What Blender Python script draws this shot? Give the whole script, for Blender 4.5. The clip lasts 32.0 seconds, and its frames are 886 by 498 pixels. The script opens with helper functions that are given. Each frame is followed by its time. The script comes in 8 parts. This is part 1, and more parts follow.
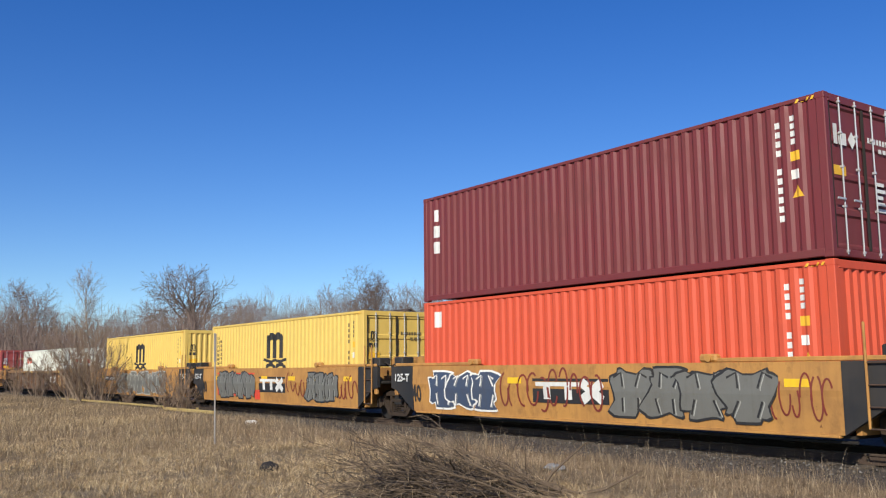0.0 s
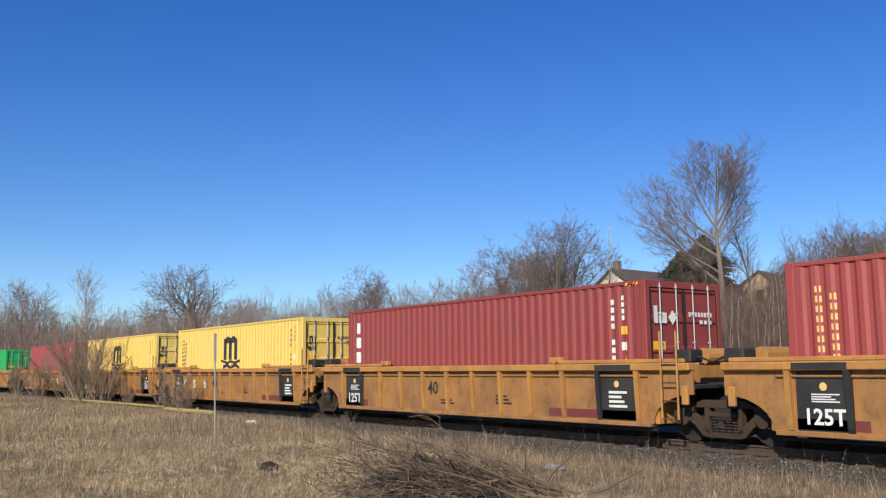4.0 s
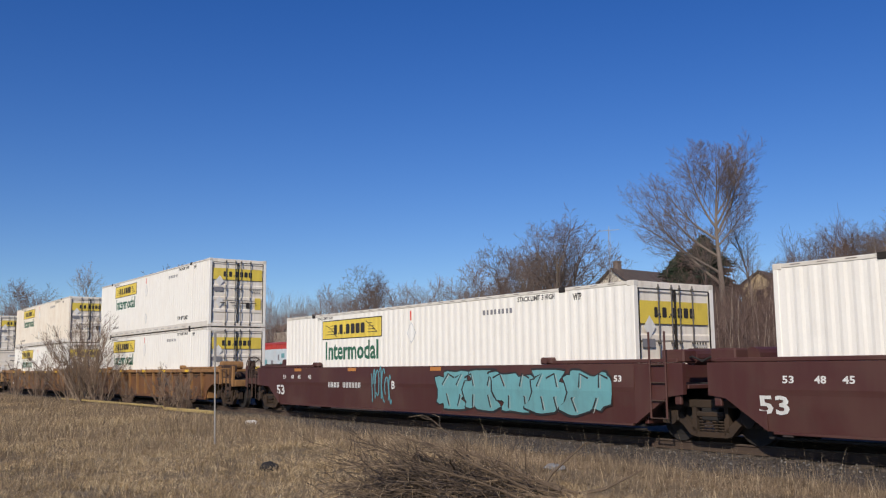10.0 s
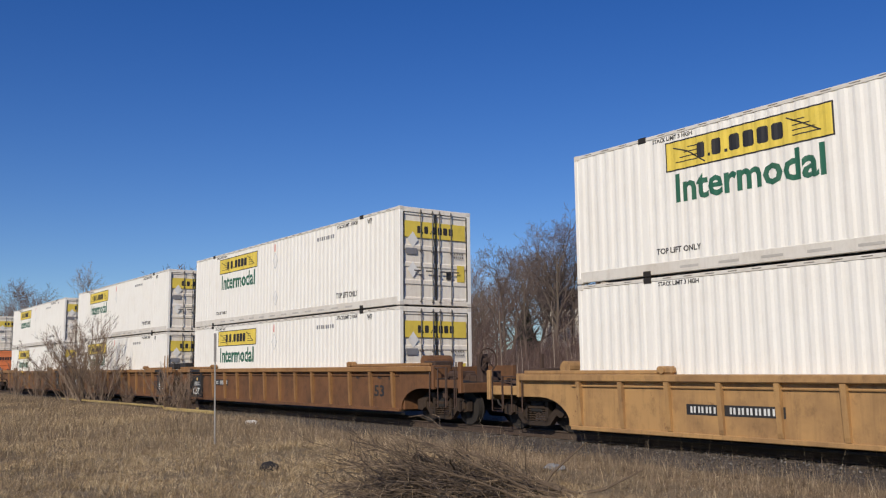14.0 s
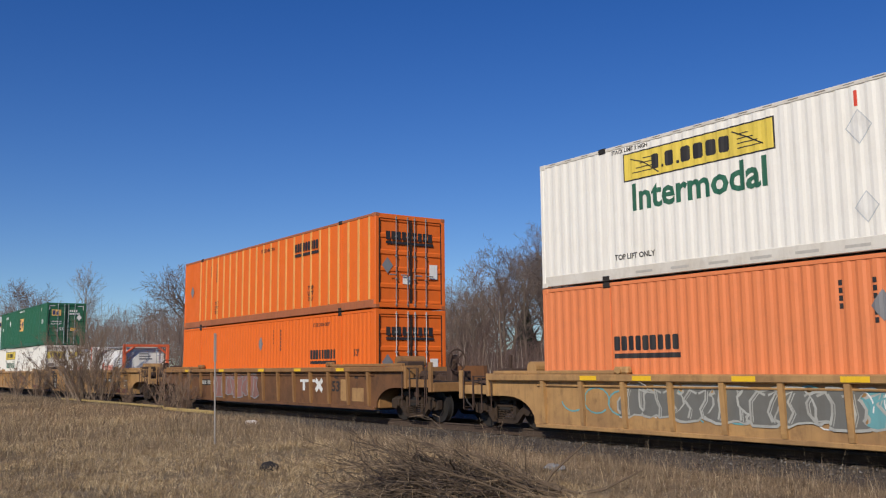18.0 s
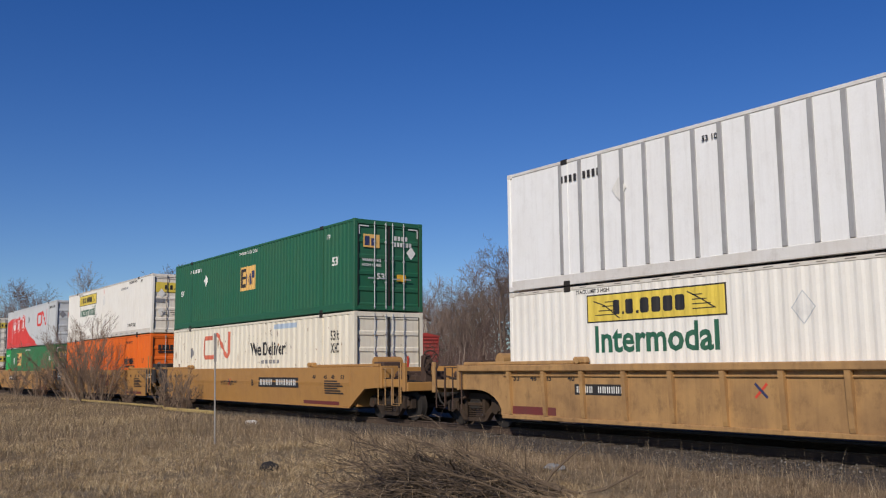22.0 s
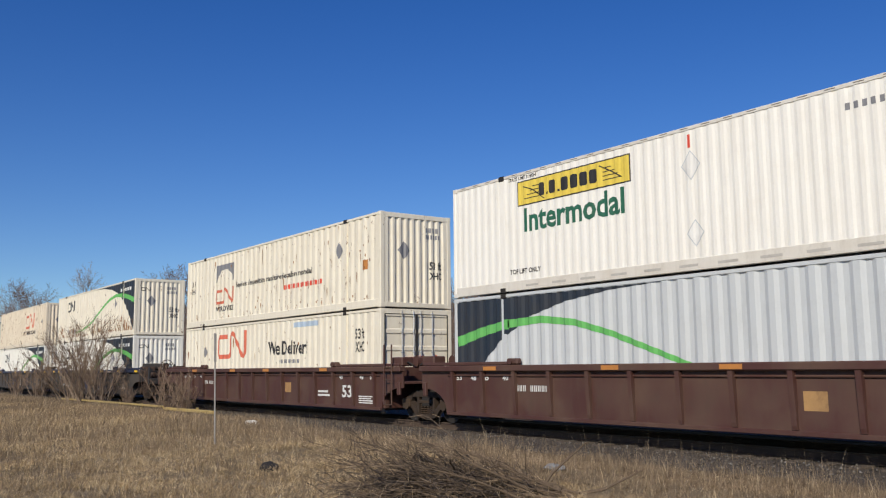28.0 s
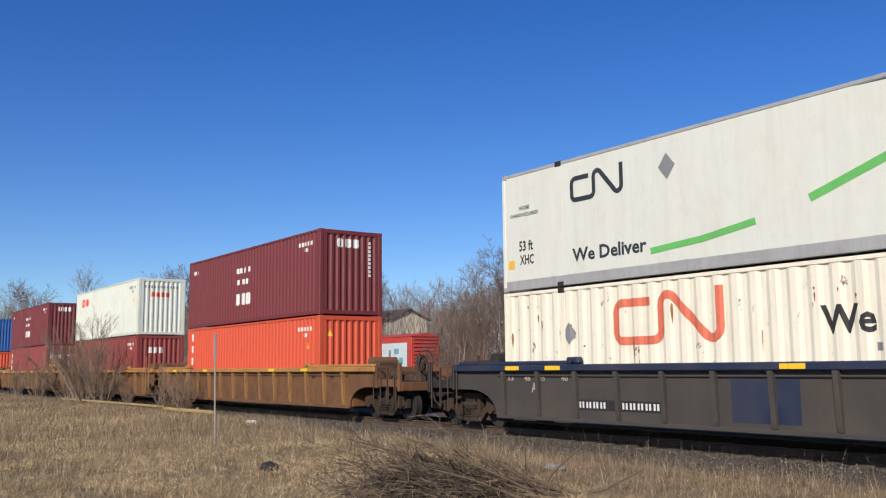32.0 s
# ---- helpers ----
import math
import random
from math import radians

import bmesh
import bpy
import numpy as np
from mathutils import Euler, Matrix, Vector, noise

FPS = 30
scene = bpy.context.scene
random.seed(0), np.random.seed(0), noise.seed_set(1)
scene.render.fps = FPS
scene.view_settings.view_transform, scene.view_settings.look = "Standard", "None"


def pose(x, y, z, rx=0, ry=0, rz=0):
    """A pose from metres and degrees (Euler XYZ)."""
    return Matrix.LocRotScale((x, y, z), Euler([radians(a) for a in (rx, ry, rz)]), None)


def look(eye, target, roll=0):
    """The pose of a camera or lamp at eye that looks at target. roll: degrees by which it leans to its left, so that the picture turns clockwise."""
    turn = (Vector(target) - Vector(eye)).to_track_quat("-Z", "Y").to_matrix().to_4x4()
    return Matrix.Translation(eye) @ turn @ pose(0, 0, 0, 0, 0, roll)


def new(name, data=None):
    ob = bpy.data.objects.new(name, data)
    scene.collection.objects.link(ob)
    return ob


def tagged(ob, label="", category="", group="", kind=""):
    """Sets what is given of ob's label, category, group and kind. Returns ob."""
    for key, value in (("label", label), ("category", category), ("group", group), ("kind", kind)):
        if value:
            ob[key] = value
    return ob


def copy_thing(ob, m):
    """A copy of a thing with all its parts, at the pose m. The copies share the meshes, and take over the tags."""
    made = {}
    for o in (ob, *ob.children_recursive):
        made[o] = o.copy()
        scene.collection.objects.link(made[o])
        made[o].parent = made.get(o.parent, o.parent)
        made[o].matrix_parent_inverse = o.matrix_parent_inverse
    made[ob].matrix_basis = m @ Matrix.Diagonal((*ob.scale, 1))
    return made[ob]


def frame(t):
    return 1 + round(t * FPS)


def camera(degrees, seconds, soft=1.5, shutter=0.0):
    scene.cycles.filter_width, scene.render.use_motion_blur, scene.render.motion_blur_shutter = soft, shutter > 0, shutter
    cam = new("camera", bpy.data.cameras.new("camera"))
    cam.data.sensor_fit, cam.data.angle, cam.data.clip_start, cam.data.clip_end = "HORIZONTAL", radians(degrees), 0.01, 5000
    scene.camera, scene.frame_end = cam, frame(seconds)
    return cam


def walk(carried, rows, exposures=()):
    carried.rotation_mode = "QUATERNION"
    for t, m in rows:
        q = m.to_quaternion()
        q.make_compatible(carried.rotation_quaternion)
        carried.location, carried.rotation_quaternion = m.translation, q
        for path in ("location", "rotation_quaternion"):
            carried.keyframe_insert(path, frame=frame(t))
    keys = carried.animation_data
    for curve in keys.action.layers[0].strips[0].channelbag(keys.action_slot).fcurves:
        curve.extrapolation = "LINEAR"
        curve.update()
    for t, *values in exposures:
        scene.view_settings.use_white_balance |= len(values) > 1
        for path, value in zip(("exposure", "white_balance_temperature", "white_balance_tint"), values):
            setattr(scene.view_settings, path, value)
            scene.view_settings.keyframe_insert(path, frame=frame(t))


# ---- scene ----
cam = camera(52.2, 32.0, 1.2)
EYE = pose(0, 0, 1.49, 97.457, 0.569, 54.297)
walk(cam, [(0, EYE), (32, EYE)], exposures=[(0, 0.1, 6500, 8), (2, 0.13, 6500, 8), (3, 0.18, 6500, 8), (6, 0.05, 6500, 9), (8, -0.1, 6500, 10), (9, -0.42, 6500, 13), (10, -0.3, 6500, 13), (11, -0.46, 6500, 14), (13, -0.38, 6500, 13), (16, -0.37, 6500, 12), (18, -0.40, 6500, 12), (19, 0.28, 6500, 12), (20, -0.1, 6500, 11), (21, -0.4, 6500, 12), (22, -0.5, 6500, 13), (23, -0.1, 6500, 10), (24, -0.6, 6500, 12), (25, -0.22, 6500, 12), (26, -0.6, 6500, 13), (29, -0.1, 6500, 9), (30, -0.06, 6500, 9), (31, -0.03, 6500, 9), (32, 0.0, 6500, 10)])

# ---- world and sun ----
SUN = Vector((0.47, -0.71, 0.53)).normalized()
world = bpy.data.worlds.new("sky")
scene.world = world
world.use_nodes = True
wn = world.node_tree.nodes
sky = wn.new("ShaderNodeTexSky")
sky.sky_type = "NISHITA"
sky.sun_disc = False
sky.sun_elevation = math.asin(SUN.z)
sky.sun_rotation = math.atan2(SUN.x, SUN.y)
sky.altitude = 200
sky.air_density = 1.0
sky.dust_density = 0.3
sky.ozone_density = 1.6
wn["Background"].inputs["Strength"].default_value = 0.10
hue = wn.new("ShaderNodeHueSaturation")
hue.inputs["Hue"].default_value, hue.inputs["Saturation"].default_value, hue.inputs["Value"].default_value = 0.519, 1.42, 1.17
cast = wn.new("ShaderNodeMix")
cast.data_type, cast.blend_type = "RGBA", "MULTIPLY"
cast.inputs["Factor"].default_value = 1.0
cast.inputs["B"].default_value = (0.90, 1.0, 1.06, 1)
lift = wn.new("ShaderNodeVectorMath")
lift.operation = "ADD"
lift.inputs[1].default_value = (0, 0, 0.035)
world.node_tree.links.new(wn.new("ShaderNodeTexCoord").outputs["Generated"], lift.inputs[0])
world.node_tree.links.new(lift.outputs[0], sky.inputs["Vector"])
world.node_tree.links.new(sky.outputs["Color"], hue.inputs["Color"])
world.node_tree.links.new(hue.outputs["Color"], cast.inputs["A"])
world.node_tree.links.new(cast.outputs["Result"], wn["Background"].inputs["Color"])
sun = new("sun", bpy.data.lights.new("sun", "SUN"))
sun.data.energy, sun.data.angle, sun.data.color = 4.9, radians(0.5), (1.0, 0.92, 0.78)
sun.matrix_world = look(SUN * 50, (0, 0, 0))

SPEED = 21.21       # the train's metres a second
MID = 15.412        # the track's centre line
R_ = random.Random(5)


# ---- mesh building ----
class Geo:
    """Collects vertices and faces of one part."""

    def __init__(self):
        self.v, self.f = [], []

    def add(self, verts, faces):
        n = len(self.v)
        self.v.extend(verts)
        self.f.extend([tuple(i + n for i in q) for q in faces])
        return self

    def box(self, x0, x1, y0, y1, z0, z1, c=0.0):
        if c <= 0:
            return self.add([(x, y, z) for x in (x0, x1) for y in (y0, y1) for z in (z0, z1)],
                            [(0, 1, 3, 2), (4, 6, 7, 5), (0, 4, 5, 1), (2, 3, 7, 6), (0, 2, 6, 4), (1, 5, 7, 3)])
        c = min(c, (x1 - x0) / 3, (y1 - y0) / 3, (z1 - z0) / 3)
        b, ix = [], {}
        lo, hi = (x0, y0, z0), (x1, y1, z1)
        for s in [(i, j, k) for i in (0, 1) for j in (0, 1) for k in (0, 1)]:
            for a in range(3):
                p = [(hi[d] if s[d] else lo[d]) if d == a else (hi[d] - c if s[d] else lo[d] + c) for d in range(3)]
                ix[s, a] = len(b)
                b.append(tuple(p))
        fs = []
        for a in range(3):
            o = [d for d in range(3) if d != a]
            for e in (0, 1):
                q = []
                for i, j in ((0, 0), (1, 0), (1, 1), (0, 1)):
                    s = [0, 0, 0]
                    s[a], s[o[0]], s[o[1]] = e, i, j
                    q.append(ix[tuple(s), a])
                fs.append(tuple(q if (e == 1) != (a == 1) else q[::-1]))
            for i in (0, 1):
                for j in (0, 1):
                    s = [0, 0, 0]
                    s[o[0]], s[o[1]] = i, j
                    t = list(s)
                    t[a] = 1
                    q = (ix[tuple(s), o[0]], ix[tuple(t), o[0]], ix[tuple(t), o[1]], ix[tuple(s), o[1]])
                    fs.append(q)
        for s in [(i, j, k) for i in (0, 1) for j in (0, 1) for k in (0, 1)]:
            fs.append((ix[s, 0], ix[s, 1], ix[s, 2]))
        return self.add(b, fs)

    def tube(self, p0, p1, r0, r1=None, n=8, caps=True):
        p0, p1 = Vector(p0), Vector(p1)
        r1 = r0 if r1 is None else r1
        d = (p1 - p0)
        u = d.orthogonal().normalized()
        w = d.cross(u).normalized()
        ring = [(math.cos(2 * math.pi * i / n), math.sin(2 * math.pi * i / n)) for i in range(n)]
        vs = [tuple(p0 + (u * a + w * b) * r0) for a, b in ring] + [tuple(p1 + (u * a + w * b) * r1) for a, b in ring]
        fs = [(i, (i + 1) % n, n + (i + 1) % n, n + i) for i in range(n)]
        if caps:
            fs += [tuple(range(n))[::-1], tuple(range(n, 2 * n))]
        return self.add(vs, fs)

    def pipe(self, pts, r, n=6):
        """One connected tube along pts; r is a radius or one for each point."""
        pts = [Vector(p) for p in pts]
        rs = list(r) if isinstance(r, (list, tuple)) else [r] * len(pts)
        u = (pts[1] - pts[0]).orthogonal().normalized()
        vs, fs = [], []
        for i, p in enumerate(pts):
            d = (pts[min(i + 1, len(pts) - 1)] - pts[max(i - 1, 0)]).normalized()
            u = (u - d * u.dot(d)).normalized()
            w = d.cross(u)
            vs += [tuple(p + (u * math.cos(2 * math.pi * k / n) + w * math.sin(2 * math.pi * k / n)) * rs[i]) for k in range(n)]
        for i in range(len(pts) - 1):
            fs += [(i * n + k, i * n + (k + 1) % n, (i + 1) * n + (k + 1) % n, (i + 1) * n + k) for k in range(n)]
        return self.add(vs, fs + [tuple(range(n))[::-1], tuple(range(len(vs) - n, len(vs)))])

    def extrude(self, poly, axis, a, b):
        """A flat outline (pairs) pushed from a to b along axis 0, 1 or 2."""
        def at(p, q):
            return (q, *p) if axis == 0 else (p[0], q, p[1]) if axis == 1 else (*p, q)
        n = len(poly)
        vs = [at(p, a) for p in poly] + [at(p, b) for p in poly]
        return self.add(vs, [(i, (i + 1) % n, n + (i + 1) % n, n + i) for i in range(n)] + [tuple(range(n))[::-1], tuple(range(n, 2 * n))])

    def ring(self, c, axis, R, r, n=18, m=6):
        vs, fs = [], []
        for i in range(n):
            a = 2 * math.pi * i / n
            for j in range(m):
                b = 2 * math.pi * j / m
                q, h = R + r * math.cos(b), r * math.sin(b)
                p = (q * math.cos(a), q * math.sin(a))
                o = (h, *p) if axis == 0 else (p[0], h, p[1]) if axis == 1 else (*p, h)
                vs.append(tuple(c[k] + o[k] for k in range(3)))
                fs.append((i * m + j, ((i + 1) % n) * m + j, ((i + 1) % n) * m + (j + 1) % m, i * m + (j + 1) % m))
        return self.add(vs, fs)

    def mesh(self, name, smooth=False):
        m = bpy.data.meshes.new(name)
        m.from_pydata(self.v, [], self.f)
        if smooth:
            m.shade_smooth()
        return m


def part(name, geo, material, parent, label="", smooth=False, fix=True):
    """One mesh object under a thing or a part; geo is a Geo or a mesh."""
    m = geo.mesh(name, smooth) if isinstance(geo, Geo) else geo
    if isinstance(geo, Geo):
        if fix:
            b = bmesh.new()
            b.from_mesh(m)
            bmesh.ops.recalc_face_normals(b, faces=b.faces)
            b.to_mesh(m)
            b.free()
        m.materials.append(material)
    ob = new(name, m)
    ob.parent = parent
    if label:
        tagged(ob, label)
    return ob


def thing(name, label, category, group="", kind=""):
    return tagged(new(name), label, category, group, kind)


def np_mesh(name, verts, faces, material):
    """A mesh from arrays; faces all have the same number of corners."""
    m = bpy.data.meshes.new(name)
    n = faces.shape[1]
    m.vertices.add(len(verts))
    m.vertices.foreach_set("co", verts.astype(np.float32).ravel())
    m.loops.add(faces.size)
    m.loops.foreach_set("vertex_index", faces.astype(np.int32).ravel())
    m.polygons.add(len(faces))
    m.polygons.foreach_set("loop_start", np.arange(0, faces.size, n, dtype=np.int32))
    m.update(calc_edges=True)
    m.materials.append(material)
    return m


# ---- materials ----
def shader(name):
    m = bpy.data.materials.new(name)
    m.use_nodes = True
    t = m.node_tree
    return m, t.nodes, t.links, t.nodes["Principled BSDF"]


def noise_tex(nd, ln, coord, scale, detail=4, stretch=(1, 1, 1), rough=0.6):
    mp = nd.new("ShaderNodeMapping")
    mp.inputs["Scale"].default_value = stretch
    ln.new(coord, mp.inputs["Vector"])
    t = nd.new("ShaderNodeTexNoise")
    t.inputs["Scale"].default_value, t.inputs["Detail"].default_value, t.inputs["Roughness"].default_value = scale, detail, rough
    ln.new(mp.outputs["Vector"], t.inputs["Vector"])
    return t.outputs["Fac"]


def ramp(nd, ln, src, lo, hi, a=0.0, b=1.0):
    r = nd.new("ShaderNodeMapRange")
    r.inputs["From Min"].default_value, r.inputs["From Max"].default_value = lo, hi
    r.inputs["To Min"].default_value, r.inputs["To Max"].default_value = a, b
    ln.new(src, r.inputs["Value"])
    return r.outputs["Result"]


def blend(nd, ln, fac, a, b, how="MIX"):
    x = nd.new("ShaderNodeMix")
    x.data_type, x.blend_type = "RGBA", how
    for sock, val in ((x.inputs["Factor"], fac), (x.inputs["A"], a), (x.inputs["B"], b)):
        if isinstance(val, (int, float)):
            sock.default_value = val
        elif isinstance(val, tuple):
            sock.default_value = (*val, 1)
        else:
            ln.new(val, sock)
    return x.outputs["Result"]


def bump(nd, ln, bs, src, strength, dist=0.01):
    b = nd.new("ShaderNodeBump")
    b.inputs["Strength"].default_value, b.inputs["Distance"].default_value = strength, dist
    ln.new(src, b.inputs["Height"])
    ln.new(b.outputs["Normal"], bs.inputs["Normal"])


PAINTS = {}


def paint(name, col, rough=0.5, dirt=0.3, soil=(0.10, 0.075, 0.05), rust=0.0, metal=0.0, streak=0.3):
    """Weathered paint: broad fading, streaks that run down, rust spots and a fine grain."""
    key = (name, col, rough, dirt, soil, rust, metal, streak)
    if key in PAINTS:
        return PAINTS[key]
    m, nd, ln, bs = shader(name)
    oc = nd.new("ShaderNodeTexCoord").outputs["Object"]
    oi = nd.new("ShaderNodeObjectInfo")
    sh = nd.new("ShaderNodeVectorMath")
    sh.operation = "MULTIPLY_ADD"
    sh.inputs[1].default_value = (1, 1, 1)
    ln.new(oc, sh.inputs[0])
    mul = nd.new("ShaderNodeMath")
    mul.operation = "MULTIPLY"
    mul.inputs[1].default_value = 37.0
    ln.new(oi.outputs["Random"], mul.inputs[0])
    cb = nd.new("ShaderNodeCombineXYZ")
    ln.new(mul.outputs[0], cb.inputs["X"])
    ln.new(mul.outputs[0], cb.inputs["Y"])
    ln.new(cb.outputs[0], sh.inputs[2])
    p = sh.outputs[0]
    broad = ramp(nd, ln, noise_tex(nd, ln, p, 0.9, 5), 0.42, 0.72)
    run = ramp(nd, ln, noise_tex(nd, ln, p, 1.0, 5, (7, 7, 0.45), 0.7), 0.48, 0.78)
    fine = noise_tex(nd, ln, p, 30, 4)
    c = blend(nd, ln, ramp(nd, ln, fine, 0.3, 0.7, 0.0, 0.12), col, tuple(min(1, k * 0.7) for k in col))
    c = blend(nd, ln, ramp(nd, ln, broad, 0, 1, 0.0, dirt), c, soil)
    blot = ramp(nd, ln, noise_tex(nd, ln, p, 3.1, 7, (1, 1, 0.7), 0.72), 0.52, 0.66, 0.0, dirt * 0.75)
    c = blend(nd, ln, blot, c, tuple(0.55 * s + 0.1 * k for s, k in zip(soil, col)))
    c = blend(nd, ln, ramp(nd, ln, run, 0, 1, 0.0, streak), c, tuple(0.6 * s + 0.25 * k for s, k in zip(soil, col)))
    if rust > 0:
        spot = noise_tex(nd, ln, p, 3.2, 8, (1, 1, 0.55), 0.75)
        rm = ramp(nd, ln, spot, 0.70 - 0.2 * rust, 0.74 - 0.2 * rust)
        tone = blend(nd, ln, fine, (0.16, 0.055, 0.02), (0.07, 0.03, 0.018))
        c = blend(nd, ln, rm, c, tone)
    ln.new(c, bs.inputs["Base Color"])
    ln.new(ramp(nd, ln, broad, 0, 1, rough, min(1, rough + 0.25)), bs.inputs["Roughness"])
    bs.inputs["Metallic"].default_value = metal
    bump(nd, ln, bs, fine, 0.12, 0.004)
    PAINTS[key] = m
    return m


WHITE_MARK = paint("white_lettering", (0.72, 0.72, 0.68), 0.6, 0.2)
BLACK_MARK = paint("black_lettering", (0.02, 0.02, 0.022), 0.6, 0.15)
DARK_STEEL = paint("grimy_dark_steel", (0.015, 0.013, 0.012), 0.75, 0.5, (0.04, 0.029, 0.02))
TRUCK_STEEL = paint("dusty_cast_steel", (0.030, 0.019, 0.012), 0.85, 0.6, (0.075, 0.043, 0.022), 0.1)
GALV = paint("galvanised_steel", (0.55, 0.56, 0.57), 0.4, 0.25, metal=0.4)
RAIL_HEAD = paint("worn_rail_steel", (0.16, 0.12, 0.095), 0.7, 0.4, metal=0.2)
RAIL_RUST = paint("rusty_rail", (0.055, 0.034, 0.024), 0.85, 0.4)
YELLOW_MARK = paint("yellow_reflector", (0.85, 0.52, 0.02), 0.45, 0.08)
ORANGE_MARK = paint("orange_reflector", (0.50, 0.20, 0.045), 0.5, 0.15)
CAUTION = paint("caution_yellow", (0.85, 0.47, 0.03), 0.5, 0.1)
GREEN_MARK = paint("dark_green_lettering", (0.02, 0.13, 0.075), 0.55, 0.12)
TAN_MARK = paint("dusty_tan_lettering", (0.42, 0.34, 0.27), 0.6, 0.3)
OLIVE_MARK = paint("faded_dark_lettering", (0.16, 0.12, 0.05), 0.6, 0.2)
GREY_MARK = paint("grey_placard", (0.22, 0.22, 0.23), 0.5, 0.15)
RED_MARK = paint("red_lettering", (0.72, 0.07, 0.035), 0.5, 0.15)


# ---- lettering and flat markings ----
GLYPHS = {}


def glyphs(s):
    """The built-in font's outlines of s as polygons, scaled to a unit box."""
    if s not in GLYPHS:
        cu = bpy.data.curves.new("lettering", "FONT")
        cu.body, cu.resolution_u, cu.fill_mode = s, 2, "FRONT"
        cu.offset = 0.026
        ob = new("lettering", cu)
        m = ob.evaluated_get(bpy.context.evaluated_depsgraph_get()).to_mesh()
        pts = [(v.co.x, v.co.y) for v in m.vertices]
        polys = [[pts[i] for i in p.vertices] for p in m.polygons]
        x0, x1 = min(p[0] for p in pts), max(p[0] for p in pts)
        y0, y1 = min(p[1] for p in pts), max(p[1] for p in pts)
        GLYPHS[s] = [[((x - x0) / (x1 - x0), (y - y0) / (y1 - y0)) for x, y in q] for q in polys]
        bpy.data.objects.remove(ob)
        bpy.data.curves.remove(cu)
    return GLYPHS[s]


def lettering(s, x0, x1, z0, z1):
    return [[(x0 + a * (x1 - x0), z0 + b * (z1 - z0)) for a, b in q] for q in glyphs(s)]


def rect(x0, x1, z0, z1):
    return [[(x0, z0), (x1, z0), (x1, z1), (x0, z1)]]


def diamond(x, z, r):
    return [[(x - r * 0.8, z), (x, z - r), (x + r * 0.8, z), (x, z + r)]]


def disc(x, z, r, n=20, rz=None):
    rz = rz or r
    return [[(x + r * math.cos(2 * math.pi * i / n), z + rz * math.sin(2 * math.pi * i / n)) for i in range(n)]]


def bars(x0, x1, z0, z1, n, fill=0.7):
    """Plain bars that stand for a row of marks."""
    w = (x1 - x0) / n
    return [q for i in range(n) for q in rect(x0 + i * w, x0 + (i + fill) * w, z0, z1)]


def pairs_of(x, wd, z0, z1):
    """Two thin bars that stand for one mark of a name."""
    return rect(x, x + 0.3 * wd, z0, z1) + rect(x + 0.52 * wd, x + 0.82 * wd, z0, z1)


def blocks(x0, x1, z0, z1, n, fill=0.86):
    """Plain solid blocks with cut corners that stand for the marks of a name."""
    w = (x1 - x0) / n
    out = []
    for i in range(n):
        a, b = x0 + i * w, x0 + (i + fill * 0.9) * w
        k = min(0.16 * (b - a), 0.12 * (z1 - z0))
        out.append([(a + k, z0), (b - k, z0), (b, z0 + k), (b, z1 - k), (b - k, z1), (a + k, z1), (a, z1 - k), (a, z0 + k)])
    return out


def lines(x0, x1, z0, z1, n):
    """Plain bars for rows of small print."""
    h = (z1 - z0) / n
    return [q for i in range(n) for q in rect(x0, x1 - (x1 - x0) * 0.3 * ((i * 7) % 3) / 2, z0 + i * h, z0 + (i + 0.55) * h)]


def band(pts, w):
    """A strip of width w along pts, as quads."""
    out = []
    n = len(pts)
    nor = []
    for i in range(n):
        a, b = pts[max(0, i - 1)], pts[min(n - 1, i + 1)]
        dx, dz = b[0] - a[0], b[1] - a[1]
        k = math.hypot(dx, dz) or 1
        nor.append((-dz / k, dx / k))
    for i in range(n - 1):
        wa, wb = (w[i] / 2, w[i + 1] / 2) if isinstance(w, (list, tuple)) else (w / 2, w / 2)
        (ax, az), (bx, bz), (na, nb), (ma, mb) = pts[i], pts[i + 1], nor[i], nor[i + 1]
        out.append([(ax + na * wa, az + nb * wa), (bx + ma * wb, bz + mb * wb), (bx - ma * wb, bz - mb * wb), (ax - na * wa, az - nb * wa)])
    return out


def arc(x, z, rx, rz, a0, a1, n=10):
    return [(x + rx * math.cos(radians(a0 + (a1 - a0) * i / n)), z + rz * math.sin(radians(a0 + (a1 - a0) * i / n))) for i in range(n + 1)]


def cut(poly, xs):
    """Cuts a polygon at the upright lines xs."""
    pieces, rest = [], poly
    lo, hi = min(p[0] for p in poly), max(p[0] for p in poly)
    for x in xs:
        if x <= lo + 1e-6 or x >= hi - 1e-6:
            continue
        left, right = [], []
        for i in range(len(rest)):
            a, b = rest[i], rest[(i + 1) % len(rest)]
            (left if a[0] <= x else right).append(a)
            if (a[0] - x) * (b[0] - x) < 0:
                k = (x - a[0]) / (b[0] - a[0])
                c = (x, a[1] + k * (b[1] - a[1]))
                left.append(c)
                right.append(c)
        if len(left) > 2:
            pieces.append(left)
        rest = right
        if len(rest) < 3:
            return pieces
    pieces.append(rest)
    return pieces


